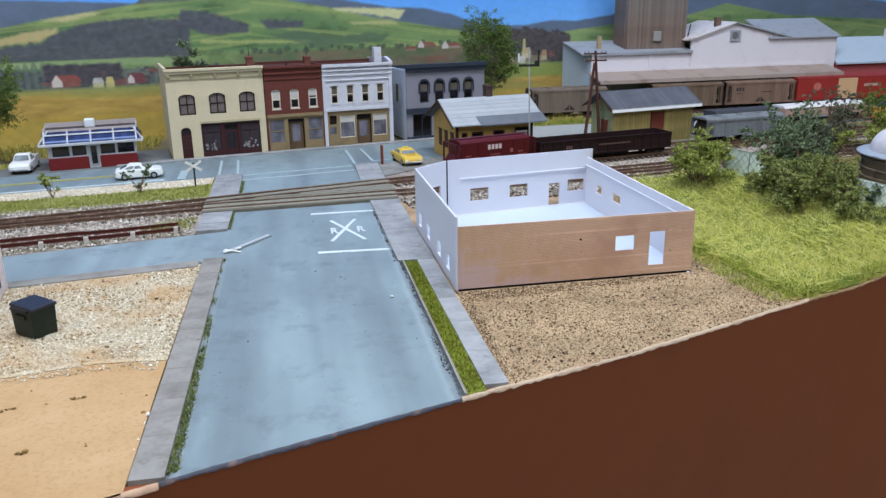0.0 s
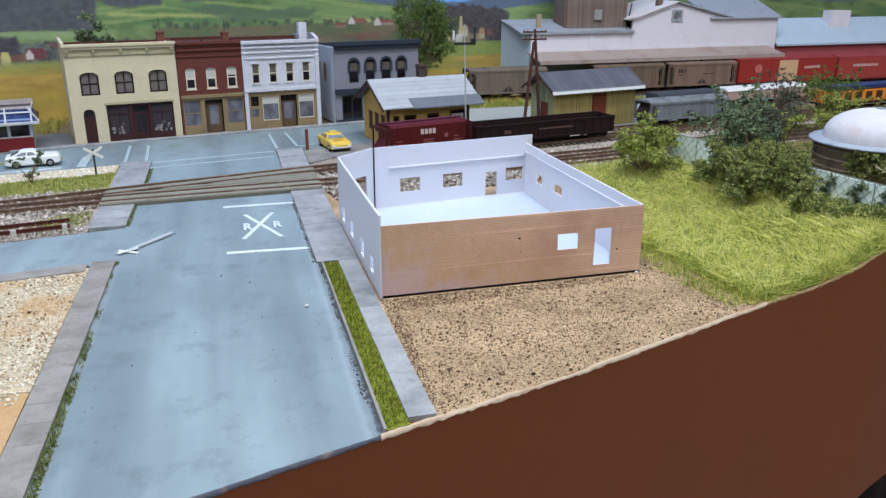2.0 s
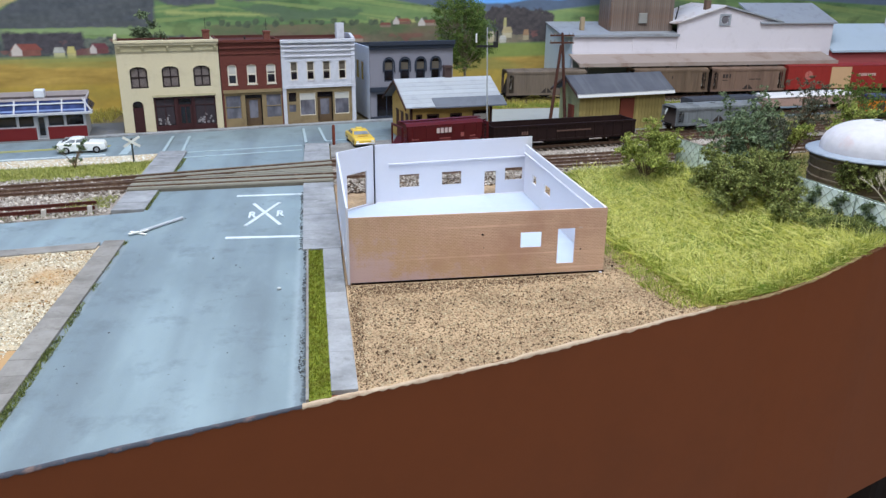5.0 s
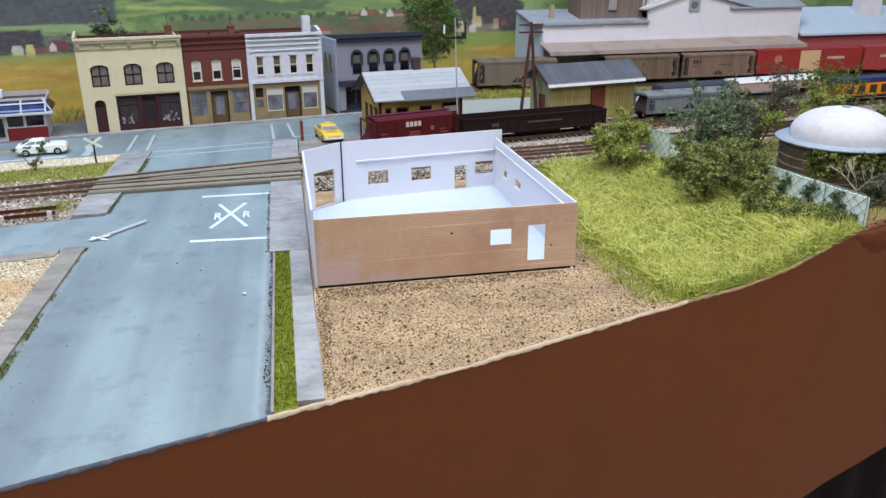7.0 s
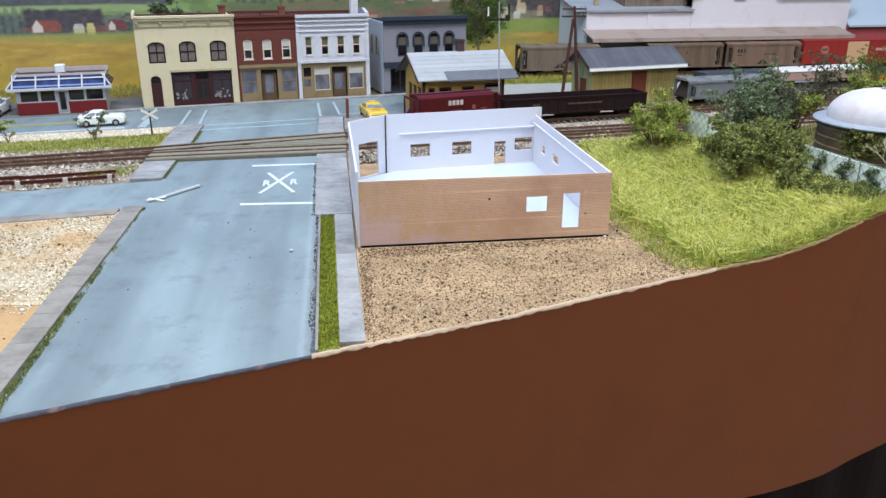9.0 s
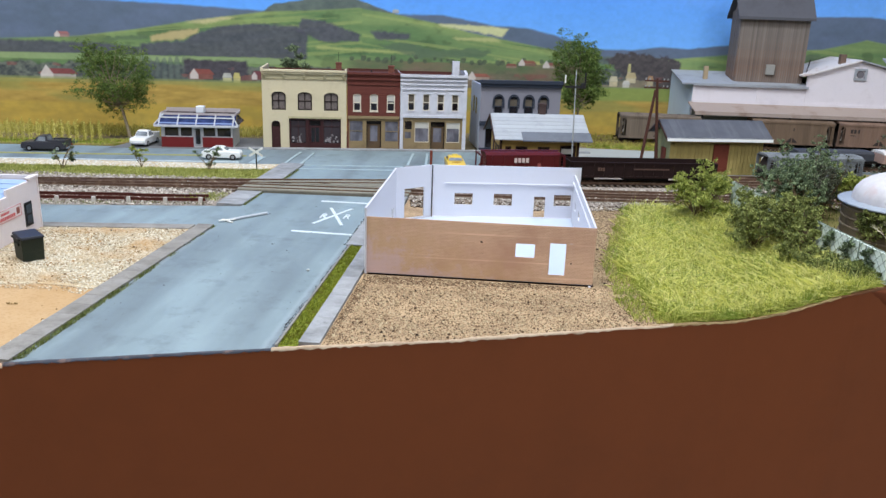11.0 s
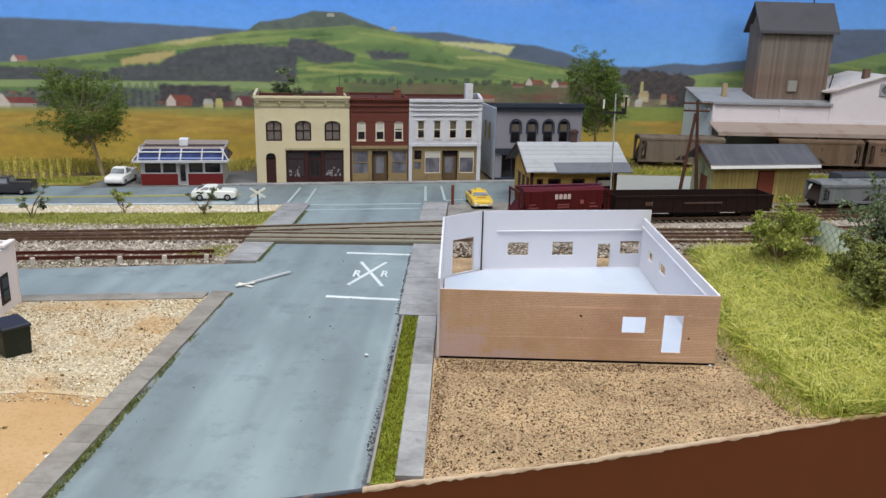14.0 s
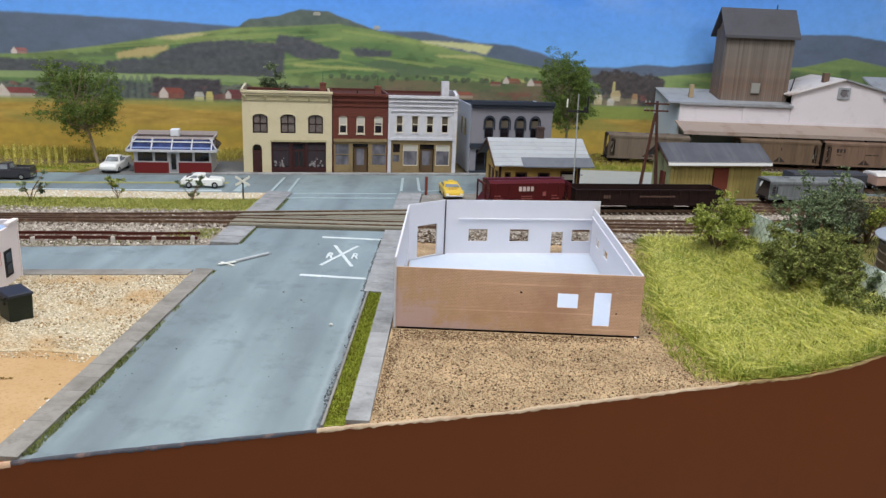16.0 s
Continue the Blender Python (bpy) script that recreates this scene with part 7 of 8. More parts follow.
for s in (-1, 1):
    part("lift_pocket", M().box(*sorted((s * 0.0069, s * 0.0084)), -0.004, 0.0045, 0.0112, 0.0132), BIN_GREEN, bin_)


# ---- signs, posts, masts ----
SIGN_WHITE = paint("off_white_sign_paint", lin(222, 222, 214), 0.6, 0.06, 200)
cb = thing("crossbuck_sign", "white crossbuck sign on a dark post beside the crossing", "crossbuck", Matrix.Translation((-0.0995, 0.7885, 0)) @ pose(0, 0, 0, 0, 0, 8))
part("post", M().rod((0, 0, 0), (0, 0, 0.0235), 0.0008), paint("dark_green_post", lin(52, 56, 48), 0.8), cb)
for s in (-1, 1):
    part("blade", M().box(-0.0088, 0.0088, -0.0012 - 0.0003 * s, -0.0010 - 0.0003 * s, -0.0012, 0.0012), SIGN_WHITE, cb, at=Matrix.Translation((0, 0, 0.0205)) @ pose(0, 0, 0, 0, s * 32, 0))
fallen = thing("fallen_crossbuck", "white crossbuck sign lying fallen across the road", "crossbuck", Matrix.Translation((-0.0500, 0.5640, 0.0)) @ pose(0, 0, 0, 0, 0, 52))
part("post", M().rod((0, 0, 0.0014), (0.0395, 0, 0.0013), 0.0012), paint("grey_metal_post", lin(178, 182, 186), 0.4, 0.06, 200), fallen)
for a in (28, -40):
    part("blade", M().box(-0.0070, 0.0070, -0.0012, 0.0012, 0.0005 + (a > 0) * 0.0008, 0.0011 + (a > 0) * 0.0008), SIGN_WHITE, fallen, at=pose(-0.001, 0, 0, 0, 0, a - 45))
posts = M().box(-0.0016, 0.0016, -0.0014, 0.0014, -0.001, 0.0062).mesh("guard_post", 0.0003)
for i, (x, y) in enumerate(((-0.222, 0.5955), (-0.190, 0.6005), (-0.1595, 0.6065), (-0.1275, 0.6125), (-0.0970, 0.6195))):
    p = part("guard_post", posts, paint("chalky_white_post", lin(196, 188, 176), 0.85, 0.12, 200), at=Matrix.Translation((x, y, 0)) @ pose(0, 0, 0, 0, rng.uniform(-4, 4), 10 + rng.uniform(-6, 6)))
    tagged(p, "short chalky white guard post beside the side road", "post", "white guard posts")
p = thing("bollard_post", "dark red-brown post at the pavement corner", "post", Matrix.Translation((0.0915, 0.8525, 0)))
part("post", M().rod((0, 0, 0), (0, 0, 0.0200), 0.0016, n=10), RUST_DOOR, p)
part("cap", M().rod((0, 0, 0.0200), (0, 0, 0.0210), 0.0018, 0.0010, n=10), RUST_DOOR, p)
mast = thing("train_order_mast", "tall thin grey mast with dark signal arms by the depot", "signal mast", Matrix.Translation((0.2555, 0.8395, 0)))
part("mast", M().rod((0, 0, 0), (-0.003, 0, 0.121), 0.0009, 0.0006), paint("pale_grey_mast", lin(170, 172, 172), 0.6), mast)
part("arm", M().box(-0.014, 0.008, -0.0006, 0.0006, 0.101, 0.1035), BLACK_IRON, mast)
part("lamp", M().box(0.004, 0.0085, -0.002, 0.002, 0.101, 0.107).box(0.007, 0.0086, -0.001, 0.001, 0.107, 0.118), BLACK_IRON, mast)
part("blade", M().box(-0.0150, -0.0134, -0.0005, 0.0005, 0.106, 0.115), SIGN_WHITE, mast, "white signal blade")
pole = thing("telegraph_pole", "dark wooden braced telegraph pole beside the freight shed", "telegraph pole", Matrix.Translation((0.3595, 0.9000, 0)))
WOODPOLE = paint("tarred_pole_wood", lin(80, 50, 40), 0.9, 0.2, 200)
part("pole", M().rod((0.002, 0, 0), (-0.008, 0, 0.1115), 0.0022, 0.0015), WOODPOLE, pole)
part("brace", M().rod((-0.020, -0.006, 0), (-0.0085, 0, 0.098), 0.0020, 0.0016), WOODPOLE, pole)
for z in (0.1075, 0.0995):
    a = part("cross_arm", M().box(-0.022, 0.006, -0.0010, 0.0002, z, z + 0.0018), WOODPOLE, pole)
    for x in (-0.021, -0.0165, 0.0, 0.0045):
        part("insulator", M().rod((x, -0.0004, z + 0.0018), (x, -0.0004, z + 0.004), 0.0008), paint("grey_insulator", lin(150, 150, 148), 0.4), a)


# ---- storage tank and fence ----
TANK_WHITE = paint("chalky_white_dome", lin(202, 199, 202), 0.7, 0.2, 34, lin(190, 150, 142), 0.7, 0.0003)
TANK_BLUE = paint("pale_blue_tank_rim", lin(152, 160, 170), 0.5, 0.22, 50, lin(84, 90, 102), 0.95)
TANK_WALL = paint("weathered_stone_tank", lin(128, 114, 94), 0.85, 0.35, 70, lin(38, 30, 24), 0.95, 0.0005)
TX, TY = 0.4785, 0.5290
TZ = 0.0180
tank = thing("storage_tank", "round weathered tank with white dome and blue rim", "tank", Matrix.Translation((TX, TY, TZ)))
R = 0.0412
part("wall", M().lathe([(R, -0.002), (R, 0.0335), (R + 0.0006, 0.0338)], 56), TANK_WALL, tank, smooth=True)
for i in range(5):
    z = 0.003 + i * 0.0066
    part("hoop", M().lathe([(R, z), (R + 0.0009, z + 0.0003), (R + 0.0009, z + 0.0013), (R, z + 0.0016)], 56), TANK_WALL, tank)
part("rim", M().lathe([(R * 0.8, 0.0338), (R + 0.0034, 0.0338), (R + 0.0042, 0.0342), (R + 0.0042, 0.0350), (R + 0.0036, 0.0354), (R * 0.80, 0.0364)], 56), TANK_BLUE, tank, "pale blue overhanging rim", smooth=True)
dome = [(0.0362 * math.cos(a), 0.0360 + 0.0220 * math.sin(a) ** 0.85) for a in [i * math.pi / 2 / 14 for i in range(14)]] + [(0.0001, 0.058)]
part("dome", M().lathe(dome, 56), TANK_WHITE, tank, "chalky white dome stained pink", smooth=True)
part("vent_cap", M().lathe([(0.003, 0.0572), (0.0032, 0.0586), (0.0001, 0.0589)], 16), TANK_BLUE, tank)

FENCE_WHITE = paint("pale_mint_fence_panel", lin(236, 246, 238), 0.6, 0.05, 60, lin(204, 222, 204), 0.4)
FENCE_WIRE = paint("grey_green_wire", lin(140, 154, 140), 0.6)
fa, fb = FENCE_A, FENCE_B
fd = fb - fa
flen = fd.length
fence = thing("panel_fence", "pale mint board fence with a chain-link front", "fence", Matrix.Translation((fa.x, fa.y, 0.0185)) @ pose(0, 0, 0, 0, 0, math.degrees(math.atan2(fd.y, fd.x))))
np_ = 7
for i in range(np_):
    part("panel", M().box(i * flen / np_ + 0.0002, (i + 1) * flen / np_ - 0.0002, -0.0006, 0.0006, -0.003, 0.0197 + rng.uniform(-0.0003, 0.0003)), FENCE_WHITE, fence)
for i in range(np_ + 1):
    part("post", M().rod((i * flen / np_, 0.0014, -0.003), (i * flen / np_, 0.0014, 0.0204), 0.0003), FENCE_WIRE, fence)
part("top_rail", M().rod((0, 0.0014, 0.0208), (flen, 0.0014, 0.0203), 0.0003), FENCE_WIRE, fence)
wire = M()
for k in range(-4, int(flen / 0.0075) + 1):
    for s in (1, -1):
        x = k * 0.0075
        a_, b_ = (x, x + 0.020) if s > 0 else (x + 0.020, x)
        lo, hi = 0.0, 0.0204
        ta, tb = 0.0, 1.0
        for lim in (0.0, flen):
            if (a_ - lim) * (b_ - lim) < 0:
                t_ = (lim - a_) / (b_ - a_)
                if (a_ < lim) == (lim == 0.0):
                    ta = max(ta, t_)
                else:
                    tb = min(tb, t_)
        if max(a_, b_) <= 0 or min(a_, b_) >= flen or tb <= ta:
            continue
        wire.rod((a_ + (b_ - a_) * ta, 0.0012, lo + (hi - lo) * ta), (a_ + (b_ - a_) * tb, 0.0012, lo + (hi - lo) * tb), 0.0002, n=4)
part("chain_link", wire, FENCE_WIRE, fence, "diagonal wire mesh", kind="stuff")


# ---- plants ----
def leaf_mat(name, a, b, rough=0.75, thin=0.22, tint=None, patch=22, clump=0):
    n = Nodes(name)
    r = n.add("ShaderNodeNewGeometry").outputs["Random Per Island"]
    # clumped noise puts the light and shade of tufts into the leaf colour
    if clump:
        tuft = n.ramp(n.noise(clump, 2, 0.5), [(0.34, (0, 0, 0)), (0.66, (1, 1, 1))])
        r = n.math("ADD", n.math("MULTIPLY", r, 0.38), n.math("MULTIPLY", tuft, 0.62))
    col = n.ramp(r, [(0.0, a), (0.6, tuple((x + y) / 2 for x, y in zip(a, b))), (1.0, b)])
    col = n.mix(n.math("MULTIPLY", n.noise(90, 4), 0.35), col, shade(a, 0.8))
    if tint:
        col = n.mix(n.ramp(n.noise(patch, 4, 0.65), [(0.48, (0, 0, 0)), (0.66, (0.8,) * 3)]), col, tint)
    m = n.done(col, rough)
    n.b.inputs["Specular IOR Level"].default_value = 0.14
    if thin:
        t = n.add("ShaderNodeBsdfTranslucent")
        n.link(col, t.inputs["Color"])
        k = n.add("ShaderNodeMixShader", Fac=thin)
        n.link(n.b.outputs[0], k.inputs[1])
        n.link(t.outputs[0], k.inputs[2])
        n.link(k.outputs[0], n.t.nodes["Material Output"].inputs["Surface"])
    return m


BARK = paint("pale_grey_bark", lin(150, 136, 112), 0.9, 0.25, 200, lin(96, 84, 66), 0.7)
TWIG = paint("brown_twig", lin(112, 94, 70), 0.9, 0.2, 300)
LEAF_LIGHT = leaf_mat("yellow_green_leaf", lin(72, 92, 32), lin(220, 224, 122), thin=0.2, clump=210)
LEAF_MID = leaf_mat("mid_green_leaf", lin(42, 56, 24), lin(196, 202, 118), thin=0.16, clump=210)
LEAF_DARK = leaf_mat("dark_blue_green_leaf", lin(36, 52, 36), lin(176, 194, 146), thin=0.16, clump=210)
LEAF_OLIVE = leaf_mat("grey_olive_leaf", lin(62, 66, 52), lin(140, 142, 118), clump=330)
LEAF_TREE = leaf_mat("tree_leaf", lin(56, 80, 34), lin(150, 168, 88), clump=260)
GRASS_LONG = leaf_mat("long_yellow_green_grass", lin(124, 144, 40), lin(254, 250, 150), 0.75, 0.5, lin(128, 158, 62), 20)
WITHERED = leaf_mat("withered_brown_blade", lin(120, 108, 48), lin(190, 172, 96), 0.75, 0.3)
STRAW = leaf_mat("pale_straw_blade", lin(222, 222, 116), lin(254, 250, 178), 0.6, 0.45)
VERGE_GRASS = leaf_mat("dry_olive_verge_grass", lin(124, 132, 60), lin(202, 202, 118))
GRASS_SHORT = leaf_mat("short_green_grass", lin(116, 142, 46), lin(220, 228, 110), 0.75, 0.5)
MOSS = leaf_mat("moss_green_turf", lin(96, 110, 26), lin(196, 200, 82), 0.75, 0.4, lin(116, 106, 44), 130)
WEED = leaf_mat("dark_weed", lin(66, 78, 40), lin(164, 172, 98))
SOOT = leaf_mat("dark_grit", lin(34, 34, 34), lin(84, 84, 82), 0.9, 0.0)


def quads_mesh(name, corners, material):
    """One mesh of loose faces: corners is an array faces x k x 3."""
    f, k, _ = corners.shape
    me = bpy.data.meshes.new(name)
    me.vertices.add(f * k), me.loops.add(f * k), me.polygons.add(f)
    me.vertices.foreach_set("co", corners.astype(float).ravel())
    me.loops.foreach_set("vertex_index", np.arange(f * k))
    me.polygons.foreach_set("loop_start", np.arange(0, f * k, k))
    me.update(calc_edges=True)
    me.materials.append(material)
    return me


def leaves(rs, centres, n, spread, size, flat=0.75, tuft=0.0015, per=16):
    """Fine leaves in small tufts, the tufts scattered in clumps round the centres."""
    k = max(1, n // per)
    c = centres[rs.randint(len(centres), size=k)]
    c = c + np.clip(rs.normal(size=(k, 3)), -1.8, 1.8) * spread * np.array([1, 1, flat])
    p = c[rs.randint(k, size=n)] + rs.normal(size=(n, 3)) * tuft * np.array([1, 1, 0.7])
    a = rs.normal(size=(n, 3))
    a /= np.linalg.norm(a, axis=1, keepdims=True)
    b = np.cross(a, rs.normal(size=(n, 3)))
    b /= np.linalg.norm(b, axis=1, keepdims=True)
    s = size * rs.uniform(0.5, 1.5, size=(n, 1))
    q = np.stack([p - a * s, p + b * s * 0.6, p + a * s, p - b * s * 0.6], 1)
    q[:, :, 2] = np.maximum(q[:, :, 2], 0.0006)
    return q


def shrub(label, x, y, r, h, material, n=1500, leaf=0.0013, seed=1, low=0.12, category="bush", name="bush", group="bushes", clumps=76, stems=16, lean=(0, 0), spread=0.115, z=0.0, thick=1.0):
    rs = np.random.RandomState(seed)
    ob = thing(name, label, category, Matrix.Translation((x, y, z + hill(x, y))), group)
    boughs = max(5, clumps // 4)
    az, up_ = rs.uniform(0, 2 * np.pi, boughs), rs.uniform(max(low, 0.22), 1.0, boughs) ** 0.85
    out = np.sqrt(rs.uniform(0.12, 1.0, boughs)) * (1.12 - 0.55 * np.abs(up_ - 0.55)) * rs.uniform(0.75, 1.2, boughs)
    tips = np.stack([r * out * np.cos(az), r * out * np.sin(az), h * np.clip(up_ * rs.uniform(0.86, 1.1, boughs), 0, 1.06)], 1)
    root = np.array([0, 0, h * low * 0.6])
    which, along = rs.randint(boughs, size=clumps), rs.uniform(0.45, 1.0, (clumps, 1)) ** 0.6
    c = root + (tips[which] - root) * along + rs.normal(size=(clumps, 3)) * np.array([r, r, h * 0.6]) * 0.11
    c[:, 0] += lean[0] * c[:, 2] / h
    c[:, 1] += lean[1] * c[:, 2] / h
    c = c[c[:, 2] > 0.003]
    stem = M()
    for i in range(stems):
        t = c[rs.randint(len(c))]
        mid = t * np.array([0.35, 0.35, 0.45]) + rs.normal(size=3) * r * 0.06
        stem.rod((rs.normal() * 0.001, rs.normal() * 0.001, 0), mid, 0.0007 * thick, 0.0005 * thick, 5).rod(mid, t, 0.0005 * thick, 0.00025 * thick, 5)
        for j in range(3):
            t2 = c[np.argsort(((c - t) ** 2).sum(1))[min(j + 1, len(c) - 1)]]
            stem.rod(mid, t2, 0.0004 * thick, 0.0002 * thick, 4)
    part("stem", stem, TWIG, ob)
    part("foliage", quads_mesh("foliage", leaves(rs, c, int(n * 3.6), r * spread * 1.15, leaf * 0.68, 0.6, 0.0011, 18), material), material, ob, kind="stuff")
    return ob


shrub("yellow-green bush at the far end of the grass", 0.357, 0.652, 0.031, 0.048, LEAF_LIGHT, 3600, 0.0013, 11, 0.12)
shrub("mid green bush in front of the fence", 0.374, 0.534, 0.021, 0.037, LEAF_MID, 1500, 0.0013, 13, 0.32)
shrub("mid green bush in front of the fence", 0.386, 0.560, 0.024, 0.040, LEAF_MID, 1800, 0.0013, 14, 0.25)
shrub("mid green bush in front of the fence", 0.400, 0.538, 0.022, 0.038, LEAF_MID, 1600, 0.0013, 15, 0.30)
shrub("mid green bush in front of the fence", 0.403, 0.513, 0.018, 0.031, LEAF_MID, 1200, 0.0012, 19, 0.2)
shrub("mid green bush in front of the fence", 0.380, 0.590, 0.013, 0.018, LEAF_MID, 1000, 0.0012, 34, 0.0)
shrub("mid green bush in front of the fence", 0.405, 0.552, 0.018, 0.036, LEAF_MID, 1300, 0.0013, 35, 0.25)
shrub("small olive bush at the foot of the fence", 0.396, 0.490, 0.016, 0.013, LEAF_MID, 1100, 0.0012, 16, 0.0)
shrub("low scrubby weed at the fence foot", 0.409, 0.470, 0.014, 0.008, WEED, 1500, 0.0011, 17, 0.0)
shrub("low scrubby weed at the fence foot", 0.4185, 0.448, 0.013, 0.009, WEED, 1600, 0.0011, 18, 0.0)
shrub("dark blue-green bush behind the fence", 0.421, 0.636, 0.027, 0.054, LEAF_DARK, 2300, 0.0013, 21, 0.05)
shrub("dark blue-green bush behind the fence", 0.448, 0.646, 0.027, 0.057, LEAF_DARK, 2300, 0.0013, 22, 0.05)
shrub("dark blue-green bush behind the fence", 0.431, 0.606, 0.022, 0.041, LEAF_DARK, 1800, 0.0013, 23, 0.05)
shrub("grey-olive bush beside the tank", 0.452, 0.612, 0.014, 0.050, LEAF_OLIVE, 1500, 0.0012, 24, 0.05)
shrub("yellow-green bush behind the tank", 0.482, 0.642, 0.020, 0.046, LEAF_LIGHT, 2000, 0.0013, 25, 0.05)
shrub("yellow-green bush behind the tank", 0.552, 0.650, 0.024, 0.044, LEAF_LIGHT, 1800, 0.0013, 26, 0.05)
shrub("grey-olive young tree behind the tank", 0.588, 0.790, 0.020, 0.072, LEAF_OLIVE, 1500, 0.0012, 27, 0.25, spread=0.22)
shrub("green young tree behind the tank", 0.650, 0.778, 0.032, 0.070, LEAF_TREE, 1500, 0.0013, 28, 0.45, spread=0.2)
shrub("green bush on the tank's far side", 0.640, 0.660, 0.035, 0.044, LEAF_MID, 1600, 0.0014, 29, 0.05)
shrub("dark shrub at the tank foot", 0.470, 0.478, 0.014, 0.022, LEAF_OLIVE, 800, 0.0011, 32, 0.0)
shrub("dark shrub at the tank foot", 0.498, 0.486, 0.014, 0.024, LEAF_DARK, 800, 0.0011, 33, 0.0)

# bare pale twigs
bare = thing("bare_shrub", "leafless pale twiggy shrub before the tank", "bush", Matrix.Translation((0.452, 0.470, 0.0185)), "bushes")
twigs, rs = M(), random.Random(8)


def fork(p, d, length, r, depth):
    q = p + d * length
    twigs.rod(p, q, r, r * 0.7, 4)
    if depth:
        for _ in range(3):
            fork(q, (d + Vector((rs.uniform(-1, 1), rs.uniform(-1, 1), rs.uniform(-0.3, 0.6))) * 0.75).normalized(), length * rs.uniform(0.55, 0.8), r * 0.65, depth - 1)


fork(Vector((0, 0, 0)), Vector((-0.15, -0.1, 1)).normalized(), 0.013, 0.00055, 4)
part("twig", twigs, paint("pale_dry_twig", lin(198, 186, 162), 0.9), bare)

# ivy on the fence, as climbing leaves
ivy_c = []
rs = np.random.RandomState(5)
for t0 in (0.02, 0.045, 0.068, 0.09, 0.12, 0.15, 0.175):
    for k in range(10):
        p = fa + fd.normalized() * (t0 + 0.004 * math.sin(k * 0.9 + t0 * 60))
        nrm = Vector((-fd.y, fd.x)).normalized() * 0.0022
        ivy_c.append((p.x + nrm.x, p.y + nrm.y, 0.0190 + k * 0.0019))
ivy = thing("ivy", "dark ivy strands climbing the fence", "ivy", kind="stuff")
part("foliage", quads_mesh("foliage", leaves(rs, np.array(ivy_c), 5200, 0.0014, 0.0008, tuft=0.0008), LEAF_DARK), LEAF_DARK, ivy, kind="stuff")

ring_c = []
for k in range(300):
    a = radians(-28 - 128 * rs.rand() ** 0.8)
    ring_c.append((TX + (R + 0.0016) * math.cos(a), TY + (R + 0.0016) * math.sin(a), TZ + 0.033 - abs(rs.normal(0, 0.012))))
vine = thing("ivy", "dark ivy hanging under the tank rim", "ivy", kind="stuff")
part("foliage", quads_mesh("foliage", leaves(rs, np.array(ring_c), 9500, 0.0016, 0.0008, tuft=0.0009), LEAF_MID), LEAF_MID, vine, kind="stuff")

# little shrubs on the verge
for lab, x, y, r, h, m_, n_, sd in (("spindly dark sapling on the verge", -0.302, 0.742, 0.022, 0.033, LEAF_DARK, 105, 41), ("spindly light green sapling on the verge", -0.2265, 0.770, 0.014, 0.031, LEAF_LIGHT, 95, 42), ("spindly dark sapling on the verge", -0.148, 0.772, 0.021, 0.028, LEAF_DARK, 110, 43)):
    shrub(lab, x, y, r, h, m_, n_, 0.0017, sd, 0.20, "sapling", "sapling", "saplings", 14, 4, spread=0.05, thick=0.6)


def tree(label, x, y, h, r, crown_low, material, n, seed, leaf=0.0016, lean=(0, 0)):
    rs = np.random.RandomState(seed)
    ob = thing("tree", label, "tree", Matrix.Translation((x, y, 0)), "trees")
    trunk = M()
    top = Vector((lean[0], lean[1], h * 0.62))
    mid = Vector((lean[0] * 0.3, lean[1] * 0.3, h * 0.3))
    trunk.rod((0, 0, -0.001), mid, 0.0024, 0.0018, 9).rod(mid, top, 0.0018, 0.0010, 8)
    centres = []
    for i in range(64):
        a, k = rs.uniform(0, 2 * math.pi), rs.uniform(0.2, 1.0) ** 0.6
        zz = crown_low + (1 - crown_low) * rs.uniform(0, 1) ** 0.8
        rise = (zz - crown_low) / (1 - crown_low)
        wide = (0.55 + 0.6 * rise) if rise < 0.62 else 0.92 * math.sqrt(max(0.05, 1 - ((rise - 0.62) / 0.42) ** 2))
        tip = Vector((lean[0] * zz + r * k * wide * math.cos(a), lean[1] * zz + r * k * wide * math.sin(a), h * zz + rs.normal() * 0.003))
        base = mid.lerp(top, min(1, max(0, zz - 0.25) * rs.uniform(0.5, 1.2)))
        bend = base.lerp(tip, 0.5) + Vector((0, 0, -0.004))
        trunk.rod(base, bend, 0.0008, 0.0005, 5).rod(bend, tip, 0.0005, 0.00018, 5)
        centres += [tuple(tip), tuple(base.lerp(tip, 0.78)), tuple(tip + Vector(rs.normal(size=3)) * r * 0.12)]
    part("trunk", trunk, BARK, ob)
    part("crown", quads_mesh("crown", leaves(rs, np.array(centres), n, r * 0.12, leaf, tuft=0.0019, per=26), material), material, ob, kind="stuff")
    return ob


tree("tall loose green tree beside the diner", -0.334, 0.962, 0.120, 0.058, 0.36, LEAF_TREE, 33000, 51, 0.00085, lean=(-0.026, 0))
tree("green tree in front of the backdrop", 0.279, 1.100, 0.146, 0.040, 0.36, LEAF_TREE, 36000, 52, 0.00085, lean=(-0.006, 0))
shrub("dark treetop rising behind the cream house", -0.117, 1.040, 0.026, 0.124, LEAF_DARK, 1800, 0.0014, 53, 0.72, "tree", "tree", "trees", 22, 4)

